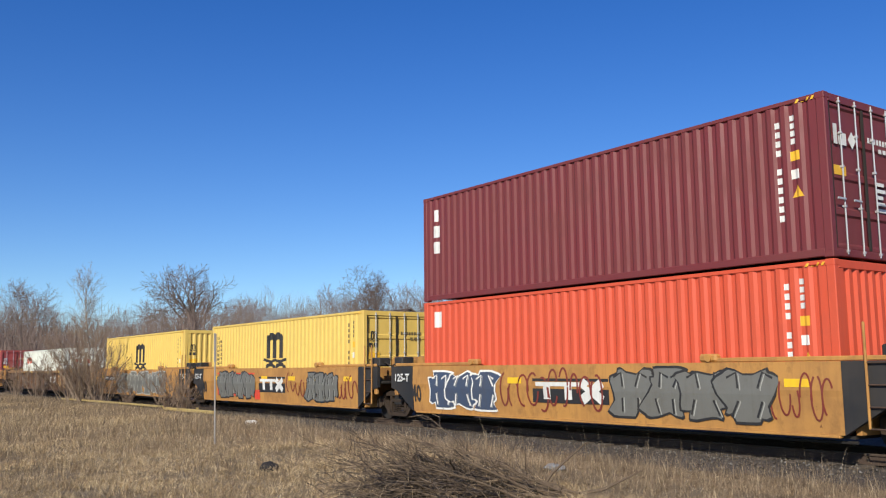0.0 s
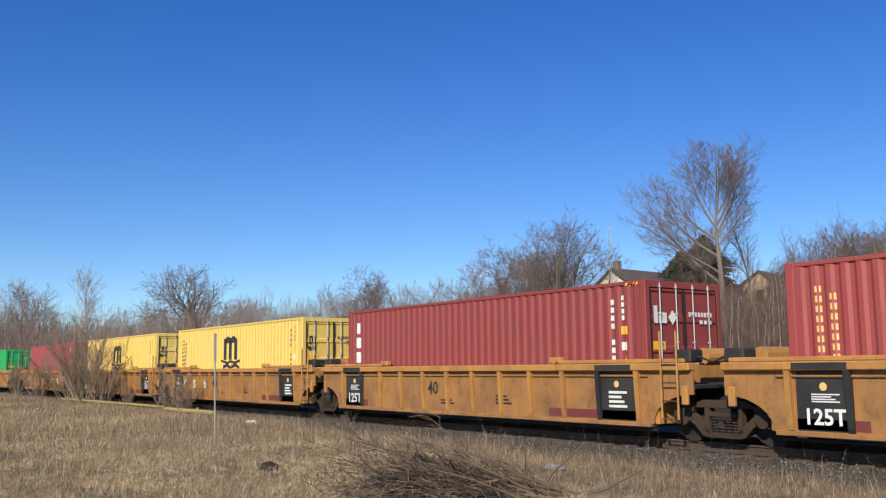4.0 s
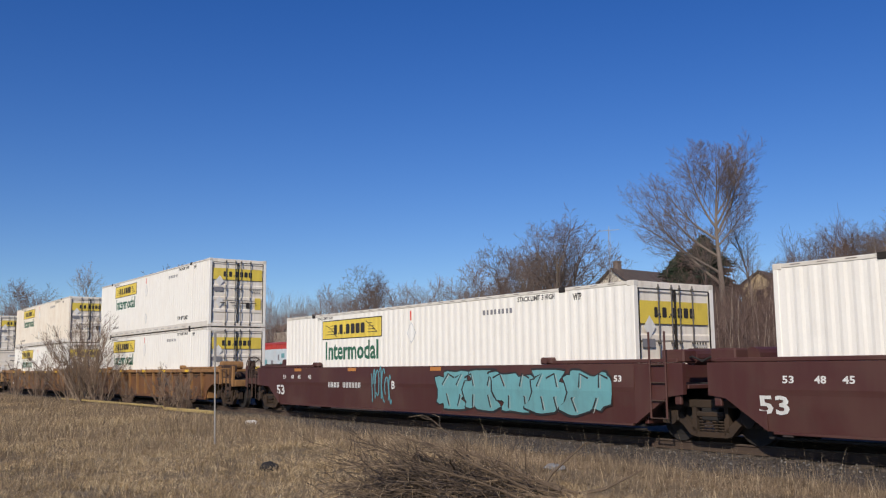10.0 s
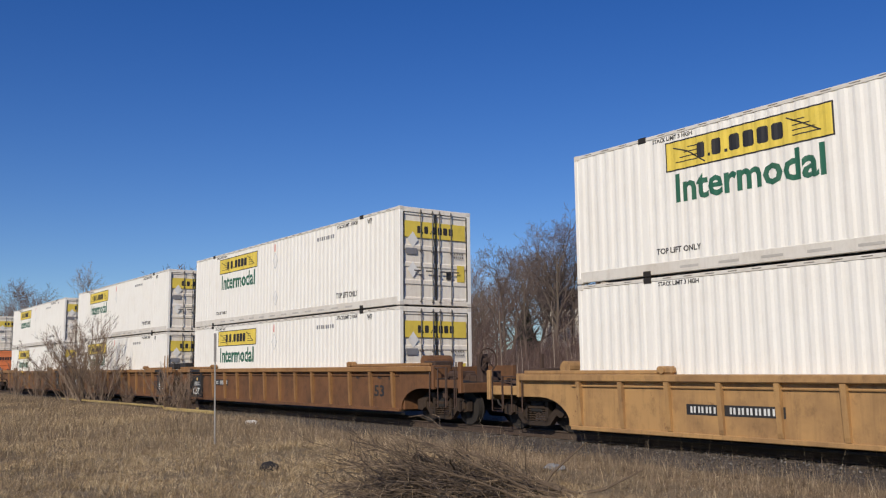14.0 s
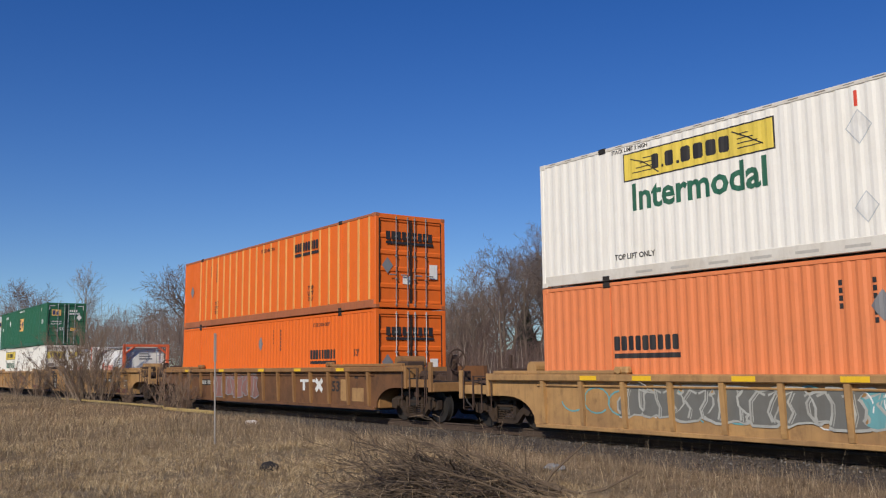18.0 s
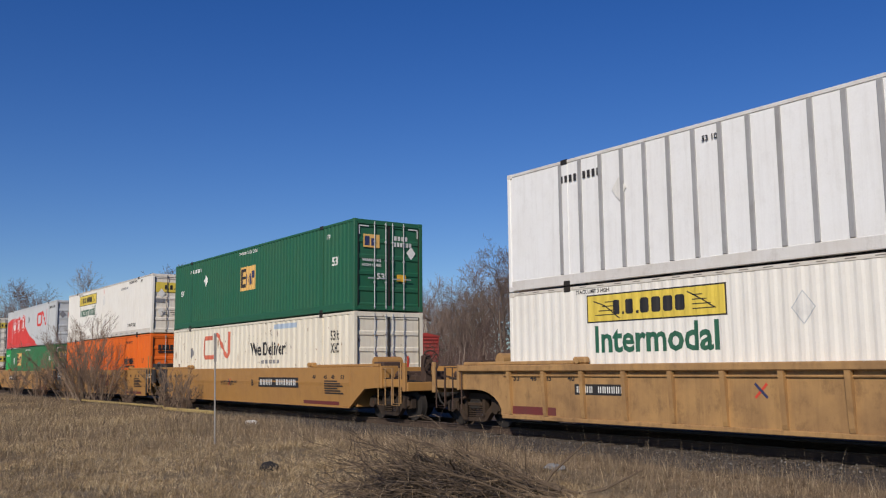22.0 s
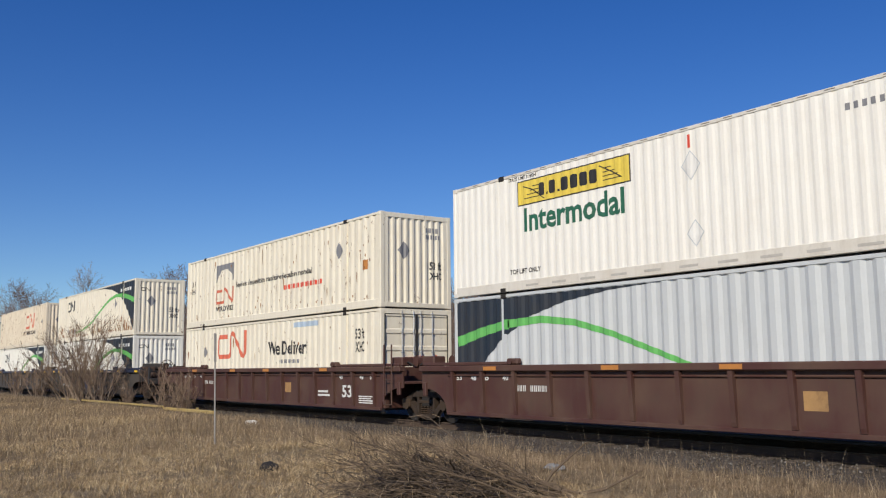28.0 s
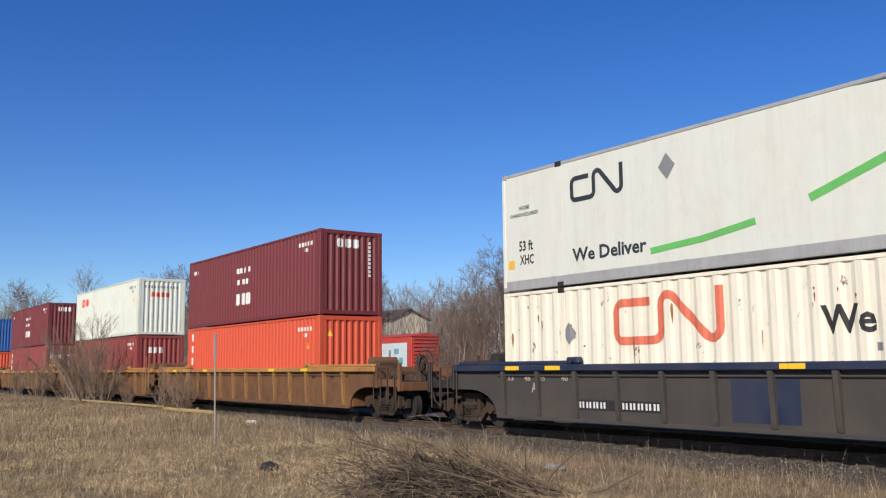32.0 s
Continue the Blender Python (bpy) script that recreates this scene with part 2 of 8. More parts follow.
class Wall:
    """A flat or corrugated face to put markings on: depth(a) inward of its outer plane, with kinks at xs."""

    def __init__(self, place, depth=None, xs=()):
        self.place, self.depth, self.xs, self.ribs = place, depth, sorted(xs), None

    def mark(self, name, polys, material, parent, off=0.004, label="", more=()):
        g = Geo()
        for p in more:
            g.add([self.place(a, b, (self.depth(a) if self.depth else 0.0) - off - 0.0004) for a, b in p], [tuple(range(len(p)))])
        for p in polys:
            for q in (cut(p, self.xs) if self.xs else [p]):
                g.add([self.place(a, b, (self.depth(a) if self.depth else 0.0) - off) for a, b in q], [tuple(range(len(q)))])
        return part(name, g, material, parent, label, fix=False)


def corrugation(x0, x1, pitch, depth, outer=0.30, slope=0.22, edge=0.10):
    """Kinks (x, depth) of a corrugated sheet from x0 to x1."""
    n = max(1, round((x1 - x0 - 2 * edge) / pitch))
    p = (x1 - x0 - 2 * edge) / n
    ks = [(x0, 0.0)]
    for i in range(n):
        a = x0 + edge + i * p
        inner = 1 - outer - 2 * slope
        ks += [(a + p * outer / 2, 0.0), (a + p * (outer / 2 + slope), depth), (a + p * (outer / 2 + slope + inner), depth), (a + p * (outer / 2 + 2 * slope + inner), 0.0)]
    ks.append((x1, 0.0))
    return ks


def depth_of(ks):
    xs, ds = [k[0] for k in ks], [k[1] for k in ks]
    return lambda a: float(np.interp(a, xs, ds))


def sheet(ks, z0, z1, place):
    g = Geo()
    vs = [place(a, z, d) for a, d in ks for z in (z0, z1)]
    g.add(vs, [(2 * i, 2 * i + 2, 2 * i + 3, 2 * i + 1) for i in range(len(ks) - 1)])
    return g


# ---- containers ----
def side_marks(c, L, W, ks, z=0.0):
    near = Wall(lambda a, b, d: (a - L / 2, -W / 2 + 0.012 + d, b), depth_of([(k + L / 2, d) for k, d in ks]), [k + L / 2 for k, d in ks])
    return near


def container(label, L, body, W=2.438, H=2.896, pitch=0.278, depth=0.036, ends="iso", rail=None, posts=False, rods=None, door=None, group="containers on the train", style="", roof_edge=None, posts_m=None):
    """A box container with its sheets, rails, posts, castings and doors. Returns it with its near side and near end to be marked."""
    c = thing("shipping_container", label, "container", group)
    h, w = L / 2, W / 2
    dom = posts
    rail_m = rail or body
    rb = 0.26 if dom else 0.16
    pw = 0.11 if dom else 0.16
    ks = corrugation(-h + pw, h - pw, pitch, depth)
    if style == "posts":
        ks = [(-h + pw, 0.012), (h - pw, 0.012)]
    part("side_panel", sheet(ks, rb - 0.01, H - 0.09, lambda a, z, d: (a, -w + 0.012 + d, z)), body, c, fix=False)
    back = sheet([(-h + pw, 0.02), (h - pw, 0.02)], rb - 0.01, H - 0.09, lambda a, z, d: (a, w - d, z))
    part("side_panel", back, body, c, fix=False)
    rk = corrugation(-h + 0.1, h - 0.1, 0.5, 0.02)
    part("roof", sheet(rk, -w + 0.03, w - 0.03, lambda a, y, d: (a, y, H - 0.015 - d)), body, c, fix=False)
    for s in (-1, 1):
        y0, y1 = (-w, -w + 0.07) if s < 0 else (w - 0.07, w)
        part("top_rail", Geo().box(-h + pw, h - pw, y0 + 0.006, y1 - 0.006, H - 0.09, H - 0.01, 0.012), roof_edge or rail_m, c)
        part("bottom_rail", Geo().box(-h + pw, h - pw, y0 + 0.004, y1 - 0.004, 0.02, rb, 0.012), rail_m, c)
    for sx in (-1, 1):
        for sy in (-1, 1):
            x0, x1 = (h - pw, h) if sx > 0 else (-h, -h + pw)
            y0, y1 = (w - 0.14, w) if sy > 0 else (-w, -w + 0.14)
            part("corner_post", Geo().box(x0, x1, y0, y1, 0.10, H - 0.10, 0.015), rail_m if not dom else body, c)
            for z0 in (0.0, H - 0.12):
                x0, x1 = (h - 0.178, h + 0.002) if sx > 0 else (-h - 0.002, -h + 0.178)
                y0, y1 = (w - 0.16, w + 0.002) if sy > 0 else (-w - 0.002, -w + 0.16)
                if sx > 0 or sy < 0:
                    part("corner_casting", Geo().box(x0, x1, y0, y1, z0, z0 + 0.118, 0.012), rail_m, c)
    if dom:
        for x in (-6.05, 5.93):
            part("lifting_post", Geo().box(x - 0.09, x + 0.09, -w + 0.0095, -w + 0.05, 0.12, H - 0.02, 0.004), body, c)
            for z0 in (H - 0.115, -0.005):
                part("lifting_casting", Geo().box(x - 0.10, x + 0.10, -w - 0.012, -w + 0.12, z0, z0 + 0.12, 0.012), DARK_STEEL, c)
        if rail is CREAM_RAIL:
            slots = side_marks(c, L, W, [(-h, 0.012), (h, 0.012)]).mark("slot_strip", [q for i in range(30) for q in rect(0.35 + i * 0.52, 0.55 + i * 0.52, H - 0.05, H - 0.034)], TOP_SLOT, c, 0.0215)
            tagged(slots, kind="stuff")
            # bottom rail slots: flat marks with the recess shade put into their colour
            slots = side_marks(c, L, W, [(-h, 0.012), (h, 0.012)]).mark("slot_strip", [q for i in range(12) for q in rect(h - 5.2 + i * 0.92, h - 4.75 + i * 0.92, 0.10, 0.15)], SLOT_SHADE, c, 0.0245)
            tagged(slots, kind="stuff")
    if style == "posts":
        for i in range(2, 25):
            x = -h + 0.62 + i * 0.632
            part("side_post", Geo().box(x - 0.055, x + 0.055, -w - 0.006, -w + 0.03, rb + 0.004, H - 0.094, 0.01), posts_m or rail_m, c)
    # the end that faces along the train
    X = h
    end = Wall(lambda a, b, d: (X - 0.012 - d, a, b))
    part("front_wall", Geo().box(-h + 0.03, -h + 0.07, -w + 0.14, w - 0.14, 0.1, H - 0.05), body, c)
    dm = door or body
    part("door_header" if ends in ("iso", "dom") else "end_header", Geo().box(h - pw + 0.004, h - 0.003, -w + 0.14, w - 0.14, H - 0.16, H - 0.012, 0.01), dm, c)
    part("door_sill" if ends in ("iso", "dom") else "end_sill", Geo().box(h - pw + 0.004, h - 0.003, -w + 0.14, w - 0.14, 0.02, 0.16, 0.01), dm, c)
    if ends == "corr":
        ek = corrugation(-w + 0.14, w - 0.14, 0.235, 0.045)
        part("end_panel", sheet(ek, 0.15, H - 0.15, lambda a, z, d: (X - 0.012 - d, a, z)), dm, c, fix=False)
        end = Wall(lambda a, b, d: (X - 0.012 - d, a, b), depth_of(ek), [k for k, d in ek])
    elif ends == "slat":
        part("end_panel", Geo().box(h - 0.07, h - 0.04, -w + 0.14, w - 0.14, 0.15, H - 0.15), dm, c)
        end = Wall(lambda a, b, d: (X - 0.04 - d, a, b))
        for i in range(6):
            z = 0.45 + i * 0.3
            part("end_rib", Geo().box(h - 0.045, h - 0.005, -w + 0.2, w - 0.2, z, z + 0.07, 0.012), dm, c)
    else:
        zs = [0.17]
        n = 5 if ends == "dom" else 4
        hh = (H - 0.34) / n
        for i in range(n):
            z = 0.17 + i * hh
            zs += [z + 0.05, z + 0.09, z + hh - 0.09, z + hh - 0.05]
        zs.append(H - 0.17)
        ds = [0.0] + [0.0, 0.03, 0.03, 0.0] * n + [0.0]
        for s in (-1, 1):
            a, b = (-w + 0.145, -0.012) if s < 0 else (0.012, w - 0.145)
            g = Geo()
            g.add([(X - 0.03 - d, y, z) for z, d in zip(zs, ds) for y in (a, b)], [(2 * i, 2 * i + 1, 2 * i + 3, 2 * i + 2) for i in range(len(zs) - 1)])
            d_ob = part("door", g, dm, c, fix=False)
            for y in ((0.13, 0.55) if ends == "dom" else (0.27, 0.78)):
                y = s * y
                g = Geo().tube((X + 0.012, y, 0.06), (X + 0.012, y, H - 0.06), 0.015, n=6)
                for z in (0.12, 0.9, 1.6, 2.2, H - 0.14):
                    g.box(X - 0.03, X + 0.036, y - 0.028, y + 0.028, z - 0.022, z + 0.022, 0.006)
                g.box(X + 0.03, X + 0.05, min(y, y + s * 0.26), max(y, y + s * 0.26), 1.0, 1.04, 0.008)
                part("lock_rod", g, rods or GALV, d_ob)
            part("gasket", Geo().box(X - 0.028, X - 0.002, s * (w - 0.152) - 0.014, s * (w - 0.152) + 0.014, 0.17, H - 0.17).box(X - 0.028, X - 0.004, s * 0.021 - 0.009, s * 0.021 + 0.009, 0.17, H - 0.17), DARK_STEEL, d_ob)
        end = Wall(lambda a, b, d: (X - 0.026 - d, a, b))
    return c, side_marks(c, L, W, ks), end


def banner_marks(c, near, end, at=2.63, ends="dom", low=False):
    """Yellow banner with a plain dark row, and the green word below it."""
    near.mark("banner_border", rect(at, at + 3.65, 2.05, 2.66), BLACK_MARK, c, 0.003)
    near.mark("banner", rect(at + 0.03, at + 3.62, 2.08, 2.63), BANNER, c, 0.006, "yellow name banner")
    g = blocks(at + 0.78, at + 1.0, 2.2, 2.51, 1) + rect(at + 1.03, at + 1.09, 2.2, 2.26) + blocks(at + 1.13, at + 1.40, 2.2, 2.51, 1) + rect(at + 1.42, at + 1.48, 2.2, 2.26) + blocks(at + 1.52, at + 2.75, 2.2, 2.51, 4, 0.84)
    near.mark("name_lettering", g, BLACK_MARK, c, 0.009)
    scroll = near.mark("scroll_lines", [q for k in range(4) for q in rect(at + 0.25 + 0.1 * k, at + 0.8, 2.2 + 0.09 * k, 2.22 + 0.09 * k)] + [q for k in range(4) for q in rect(at + 2.85, at + 3.4 - 0.1 * k, 2.2 + 0.09 * k, 2.22 + 0.09 * k)] + band([(at + 0.2, 2.52), (at + 0.55, 2.40), (at + 0.95, 2.12)], 0.025) + band([(at + 2.75, 2.55), (at + 3.05, 2.40), (at + 3.4, 2.2)], 0.025), BLACK_MARK, c, 0.009)
    tagged(scroll, kind="stuff")
    near.mark("lettering", lettering("Intermodal", at + 0.22, at + 3.45, 1.40, 1.98), GREEN_MARK, c, 0.005, "green lettering")
    near.mark("lettering", lettering("STACK LIMIT 3 HIGH", 12.45, 13.75, 2.66, 2.78), BLACK_MARK, c, 0.005)
    near.mark("lettering", lettering("WTP", 14.35, 14.62, 2.58, 2.74) + lettering("STACK LIMIT 3 HIGH", 2.3, 3.3, 2.70, 2.79), BLACK_MARK, c, 0.005)
    near.mark("number_lettering", bars(11.1, 12.3, 2.42, 2.54, 8, 0.55), GREY_MARK, c, 0.005)
    for x, z, q in ((7.85, 2.1, 0.27), (7.9, 0.75, 0.24)):
        edge = near.mark("placard_edge", diamond(x, z, q + 0.03), RLY_GREY, c, 0.0055)
        near.mark("placard_holder", diamond(x, z, q), PLACARD, edge, 0.0075, "white placard holder")
    if not low:
        near.mark("red_tick", rect(7.80, 7.86, 2.45, 2.72), RED_MARK, c, 0.005)
    near.mark("lettering", lettering("TOP LIFT ONLY", 12.4, 13.75, 0.42, 0.60) + lettering("TOP LIFT ONLY", 2.3, 3.4, 0.42, 0.54), BLACK_MARK, c, 0.005)
    if ends == "dom":
        end.mark("banner", rect(-1.1, 1.1, 2.0, 2.48), BANNER, c, 0.004, "yellow name banner")
        g = blocks(-0.66, -0.52, 2.13, 2.35, 1) + rect(-0.49, -0.45, 2.13, 2.17) + blocks(-0.41, -0.23, 2.13, 2.35, 1) + rect(-0.20, -0.16, 2.13, 2.17) + blocks(-0.12, 0.68, 2.13, 2.35, 4, 0.84)
        end.mark("name_lettering", g, BLACK_MARK, c, 0.008)
        end.mark("notice", rect(-1.06, -0.66, 1.50, 1.68), GREY_MARK, c, 0.006)
        end.mark("notice", rect(0.78, 1.06, 0.75, 1.25), BANNER, c, 0.006)
        end.mark("notice", rect(0.38, 0.58, 0.8, 1.05), BLACK_MARK, c, 0.006)
        end.mark("placard_holder", diamond(-0.82, 1.98 - 0.05, 0.24) + diamond(-0.82, 1.05, 0.24), PLACARD, c, 0.010)
        end.mark("number_lettering", bars(0.68, 1.05, 1.57, 1.62, 4, 0.5) + bars(0.68, 1.05, 1.46, 1.51, 5, 0.5), BLACK_MARK, c, 0.006)
    else:
        end.mark("banner", rect(-0.5, 0.55, 2.35, 2.55), PLACARD, c, 0.004)
        end.mark("name_lettering", bars(-0.35, 0.4, 2.4, 2.5, 7), GREY_MARK, c, 0.008)
        end.mark("placard_holder", diamond(-0.85, 1.5, 0.25), PLACARD, c, 0.05)
        end.mark("number_lettering", bars(-0.3, 0.6, 2.0, 2.1, 8), BLACK_MARK, c, 0.006)


BANNER = paint("banner_yellow", (0.80, 0.60, 0.085), 0.5, 0.18, streak=0.15)
PLACARD = paint("placard_white", (0.84, 0.82, 0.76), 0.4, 0.15)
CREAM_RAIL = paint("dull_white_rail", (0.70, 0.66, 0.58), 0.55, 0.3, (0.42, 0.34, 0.25))
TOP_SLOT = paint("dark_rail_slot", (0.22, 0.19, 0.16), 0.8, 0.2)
# duller tone that paints shade into the uncut bottom rail slots
SLOT_SHADE = paint("painted_slot_shade", (0.50, 0.47, 0.42), 0.7, 0.2)
BOX_WHITE = paint("white_container_paint", (0.87, 0.84, 0.76), 0.5, 0.09, (0.45, 0.36, 0.25), 0.0, streak=0.22)
BOX_CREAM = paint("stained_cream_paint", (0.86, 0.78, 0.64), 0.5, 0.22, (0.6, 0.42, 0.26), 0.06, streak=0.5)
DOOR_WHITE = paint("door_white_paint", (0.85, 0.79, 0.68), 0.5, 0.22, (0.42, 0.29, 0.17), 0.08, streak=0.45)
DARK_ROD = paint("dark_lock_rod", (0.13, 0.12, 0.11), 0.5, 0.3, metal=0.5)
MAR_MAROON = paint("maroon_container_paint", (0.17, 0.028, 0.030), 0.5, 0.2, (0.10, 0.05, 0.045), streak=0.25)
MAR_RED = paint("brown_red_container_paint", (0.26, 0.045, 0.040), 0.5, 0.2, (0.14, 0.06, 0.05), streak=0.3)
ORANGE_RED = paint("orange_red_container_paint", (0.62, 0.085, 0.035), 0.5, 0.15, (0.35, 0.08, 0.05), streak=0.3)
M_YELLOW = paint("pale_yellow_container_paint", (0.72, 0.50, 0.12), 0.5, 0.16, (0.42, 0.28, 0.09), streak=0.25)
M_RED = paint("dusty_red_container_paint", (0.32, 0.055, 0.05), 0.5, 0.2, (0.16, 0.07, 0.06), streak=0.3)
O_WHITE = paint("pale_grey_container_paint", (0.66, 0.68, 0.60), 0.5, 0.2, (0.4, 0.38, 0.3), 0.02)
BRIGHT_GREEN = paint("bright_green_container_paint", (0.015, 0.33, 0.075), 0.45, 0.12, (0.03, 0.16, 0.05), streak=0.2)
PANEL_GREEN = paint("dark_green_container_paint", (0.016, 0.118, 0.056), 0.5, 0.22, (0.045, 0.10, 0.06), streak=0.35)
PANEL_LEAF = paint("faded_green_container_paint", (0.036, 0.165, 0.058), 0.5, 0.22, (0.05, 0.12, 0.05), streak=0.35)
CREAM_RAIL_PLAIN = paint("scuffed_white_rail", (0.72, 0.70, 0.66), 0.5, 0.3, (0.40, 0.32, 0.24))
PANEL_WHITE = paint("plain_white_container_paint", (0.86, 0.86, 0.84), 0.45, 0.12, (0.45, 0.4, 0.34), streak=0.25)
PANEL_GREY = paint("grey_side_posts", (0.36, 0.36, 0.36), 0.5, 0.25)
ORG_ORANGE = paint("orange_container_paint", (0.80, 0.148, 0.010), 0.6, 0.12, (0.5, 0.12, 0.03), streak=0.2)
ORG_PALE = paint("faded_orange_container_paint", (0.78, 0.23, 0.08), 0.5, 0.2, (0.52, 0.19, 0.08), streak=0.3)
ORG_RAIL = paint("brown_orange_rail", (0.42, 0.13, 0.045), 0.5, 0.25)
ORG_POST = paint("pale_orange_posts", (0.78, 0.36, 0.09), 0.5, 0.15)
RLY_WHITE = paint("white_rusting_container_paint", (0.80, 0.74, 0.60), 0.55, 0.14, (0.42, 0.33, 0.22), 0.38, streak=0.4)
RLY_CREAM = paint("cream_rusting_container_paint", (0.75, 0.66, 0.51), 0.55, 0.25, (0.45, 0.32, 0.20), 0.3, streak=0.5)
RLY_CLEAN = paint("clean_white_container_paint", (0.80, 0.78, 0.70), 0.5, 0.16, (0.5, 0.42, 0.33), 0.12, streak=0.2)
RLY_GREY = paint("light_grey_container_paint", (0.55, 0.57, 0.57), 0.5, 0.15, (0.4, 0.4, 0.38), streak=0.2)
RLY_REEFER = paint("off_white_smooth_paint", (0.66, 0.66, 0.59), 0.5, 0.15, (0.45, 0.43, 0.36), streak=0.25)
STAIN = paint("brown_rust_stain", (0.30, 0.15, 0.065), 0.85, 0.5, (0.16, 0.075, 0.03))
RLY_RED = paint("signal_red_paint", (0.72, 0.055, 0.045), 0.5, 0.12)
RLY_NAVY = paint("navy_black_paint", (0.02, 0.028, 0.04), 0.5, 0.15)
RLY_LEAF = paint("leaf_green_paint", (0.13, 0.46, 0.11), 0.5, 0.12)
RLY_ORANGE = paint("faded_orange_red_paint", (0.70, 0.16, 0.09), 0.55, 0.25)
BLUE_BOX = paint("blue_container_paint", (0.02, 0.10, 0.33), 0.5, 0.15)
PALE_BLUE = paint("pale_blue_patch", (0.42, 0.52, 0.62), 0.5, 0.2)
GOLD_MARK = paint("gold_panel_paint", (0.80, 0.48, 0.14), 0.5, 0.12)
NAVY_MARK = paint("navy_mark", (0.03, 0.04, 0.12), 0.5, 0.12)
PALE_YELLOW = paint("pale_yellow_mark", (0.78, 0.50, 0.16), 0.5, 0.12)


def worm(x0, x1, z0, z1, w):
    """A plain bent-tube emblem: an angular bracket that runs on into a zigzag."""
    k = x1 - x0
    w *= 0.72
    r = 0.18 * (z1 - z0)
    xa, xb = x0 + w / 2, x0 + 0.46 * k
    h1 = z1 - 0.10 * (z1 - z0) - w / 2
    path = [(xb - 0.06 * k - w / 2, h1)] + arc(xa + r, h1 - r, r, r, 90, 180, 5) + arc(xa + r, z0 + w / 2 + r, r, r, 180, 270, 5) + arc(xb - r, z0 + w / 2 + r, r, r, 270, 360, 5)
    path += arc(xb + r, z1 - w / 2 - r, r, r, 180, 50, 5) + arc(x1 - w / 2 - r, z0 + w / 2 + r, r, r, 235, 360, 5) + [(x1 - w / 2, z1)]
    return band(path, w)


def hook_m(x0, x1, z0, z1):
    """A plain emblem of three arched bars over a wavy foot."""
    k = (x1 - x0)
    w = 0.17 * k
    out = rect(x0 + 0.1 * k, x0 + 0.1 * k + w, z0 + 0.3 * (z1 - z0), z1)
    for i in range(2):
        a = x0 + (0.1 + 0.30 * i) * k + w / 2
        b = a + 0.30 * k
        out += band(arc((a + b) / 2, z1 - 0.2 * (z1 - z0), (b - a) / 2, 0.16 * (z1 - z0), 180, 0, 8), w * 0.9)
        out += rect(b - w / 2, b + w / 2, z0 + 0.3 * (z1 - z0), z1 - 0.2 * (z1 - z0))
    out += band([(x0 - 0.05 * k, z0 + 0.27 * (z1 - z0)), (x0 + 0.3 * k, z0 + 0.2 * (z1 - z0)), (x0 + 0.5 * k, z0 + 0.25 * (z1 - z0)), (x0 + 0.7 * k, z0 + 0.2 * (z1 - z0)), (x1 + 0.05 * k, z0 + 0.27 * (z1 - z0))], 0.06 * k)
    out += band(arc(x0 + 0.27 * k, z0, 0.2 * k, 0.12 * (z1 - z0), 180, 0, 8), 0.08 * k) + band(arc(x0 + 0.75 * k, z0, 0.2 * k, 0.12 * (z1 - z0), 180, 0, 8), 0.08 * k)
    return out


def iso_marks(c, near, end, L, mark=WHITE_MARK, doors=True):
    near.mark("number_lettering", [q for i in range(11) if i != 4 for q in rect(L - 1.0, L - 0.9, 2.42 - i * 0.17, 2.53 - i * 0.17)], mark, c)
    near.mark("number_lettering", [q for i in range(4) for q in rect(L - 0.70, L - 0.60, 2.50 - i * 0.14, 2.60 - i * 0.14)], mark, c)
    near.mark("notice", rect(L - 0.72, L - 0.52, 1.78, 1.95), CAUTION, c)
    near.mark("notice", rect(L - 0.72, L - 0.55, 1.45, 1.62), PLACARD, c)
    near.mark("warning_triangle", [[(L - 0.72, 1.12), (L - 0.48, 1.12), (L - 0.60, 1.34)]], CAUTION, c)
    near.mark("hazard_stripes", [[(L - 0.55 + 0.1 * i, 2.79), (L - 0.50 + 0.1 * i, 2.79), (L - 0.46 + 0.1 * i, 2.85), (L - 0.51 + 0.1 * i, 2.85)] for i in range(4)], CAUTION, c, 0.02)
    if doors:
        end.mark("number_lettering", bars(0.15, 0.95, 2.15, 2.25, 8) + bars(0.5, 0.95, 2.0, 2.08, 3), mark, c)
        end.mark("small_print", lines(0.35, 0.65, 0.9, 1.5, 5) + lines(0.8, 1.0, 0.9, 1.5, 6), mark, c)
        end.mark("notice", rect(-1.0, -0.62, 1.45, 1.62), CAUTION, c)


def banner_box(label, white=BOX_WHITE, at=2.63, ends="dom", low=False):
    c, near, end = container(label, 16.154, white, 2.591, 2.896, 0.27, 0.013, ends, CREAM_RAIL, True, DARK_ROD, DOOR_WHITE)
    banner_marks(c, near, end, at, ends, low)
    return c


def maroon_box(label, body, name="col", yellow=True):
    c, near, end = container(label, 12.192, body)
    iso_marks(c, near, end, 12.19)
    near.mark("name_lettering", [q for i, (a, b) in enumerate(((0.07, 0.22), (0.0, 0.3), (0.0, 0.3))) for q in rect(0.45 + a, 0.45 + b, 2.18 - i * 0.44, 2.50 - i * 0.44)], WHITE_MARK, c)
    end.mark("name_lettering", rect(-0.95, -0.83, 2.0, 2.36) + rect(-0.8, -0.55, 2.0, 2.22) + diamond(-0.37, 2.12, 0.16), WHITE_MARK, c)
    return c


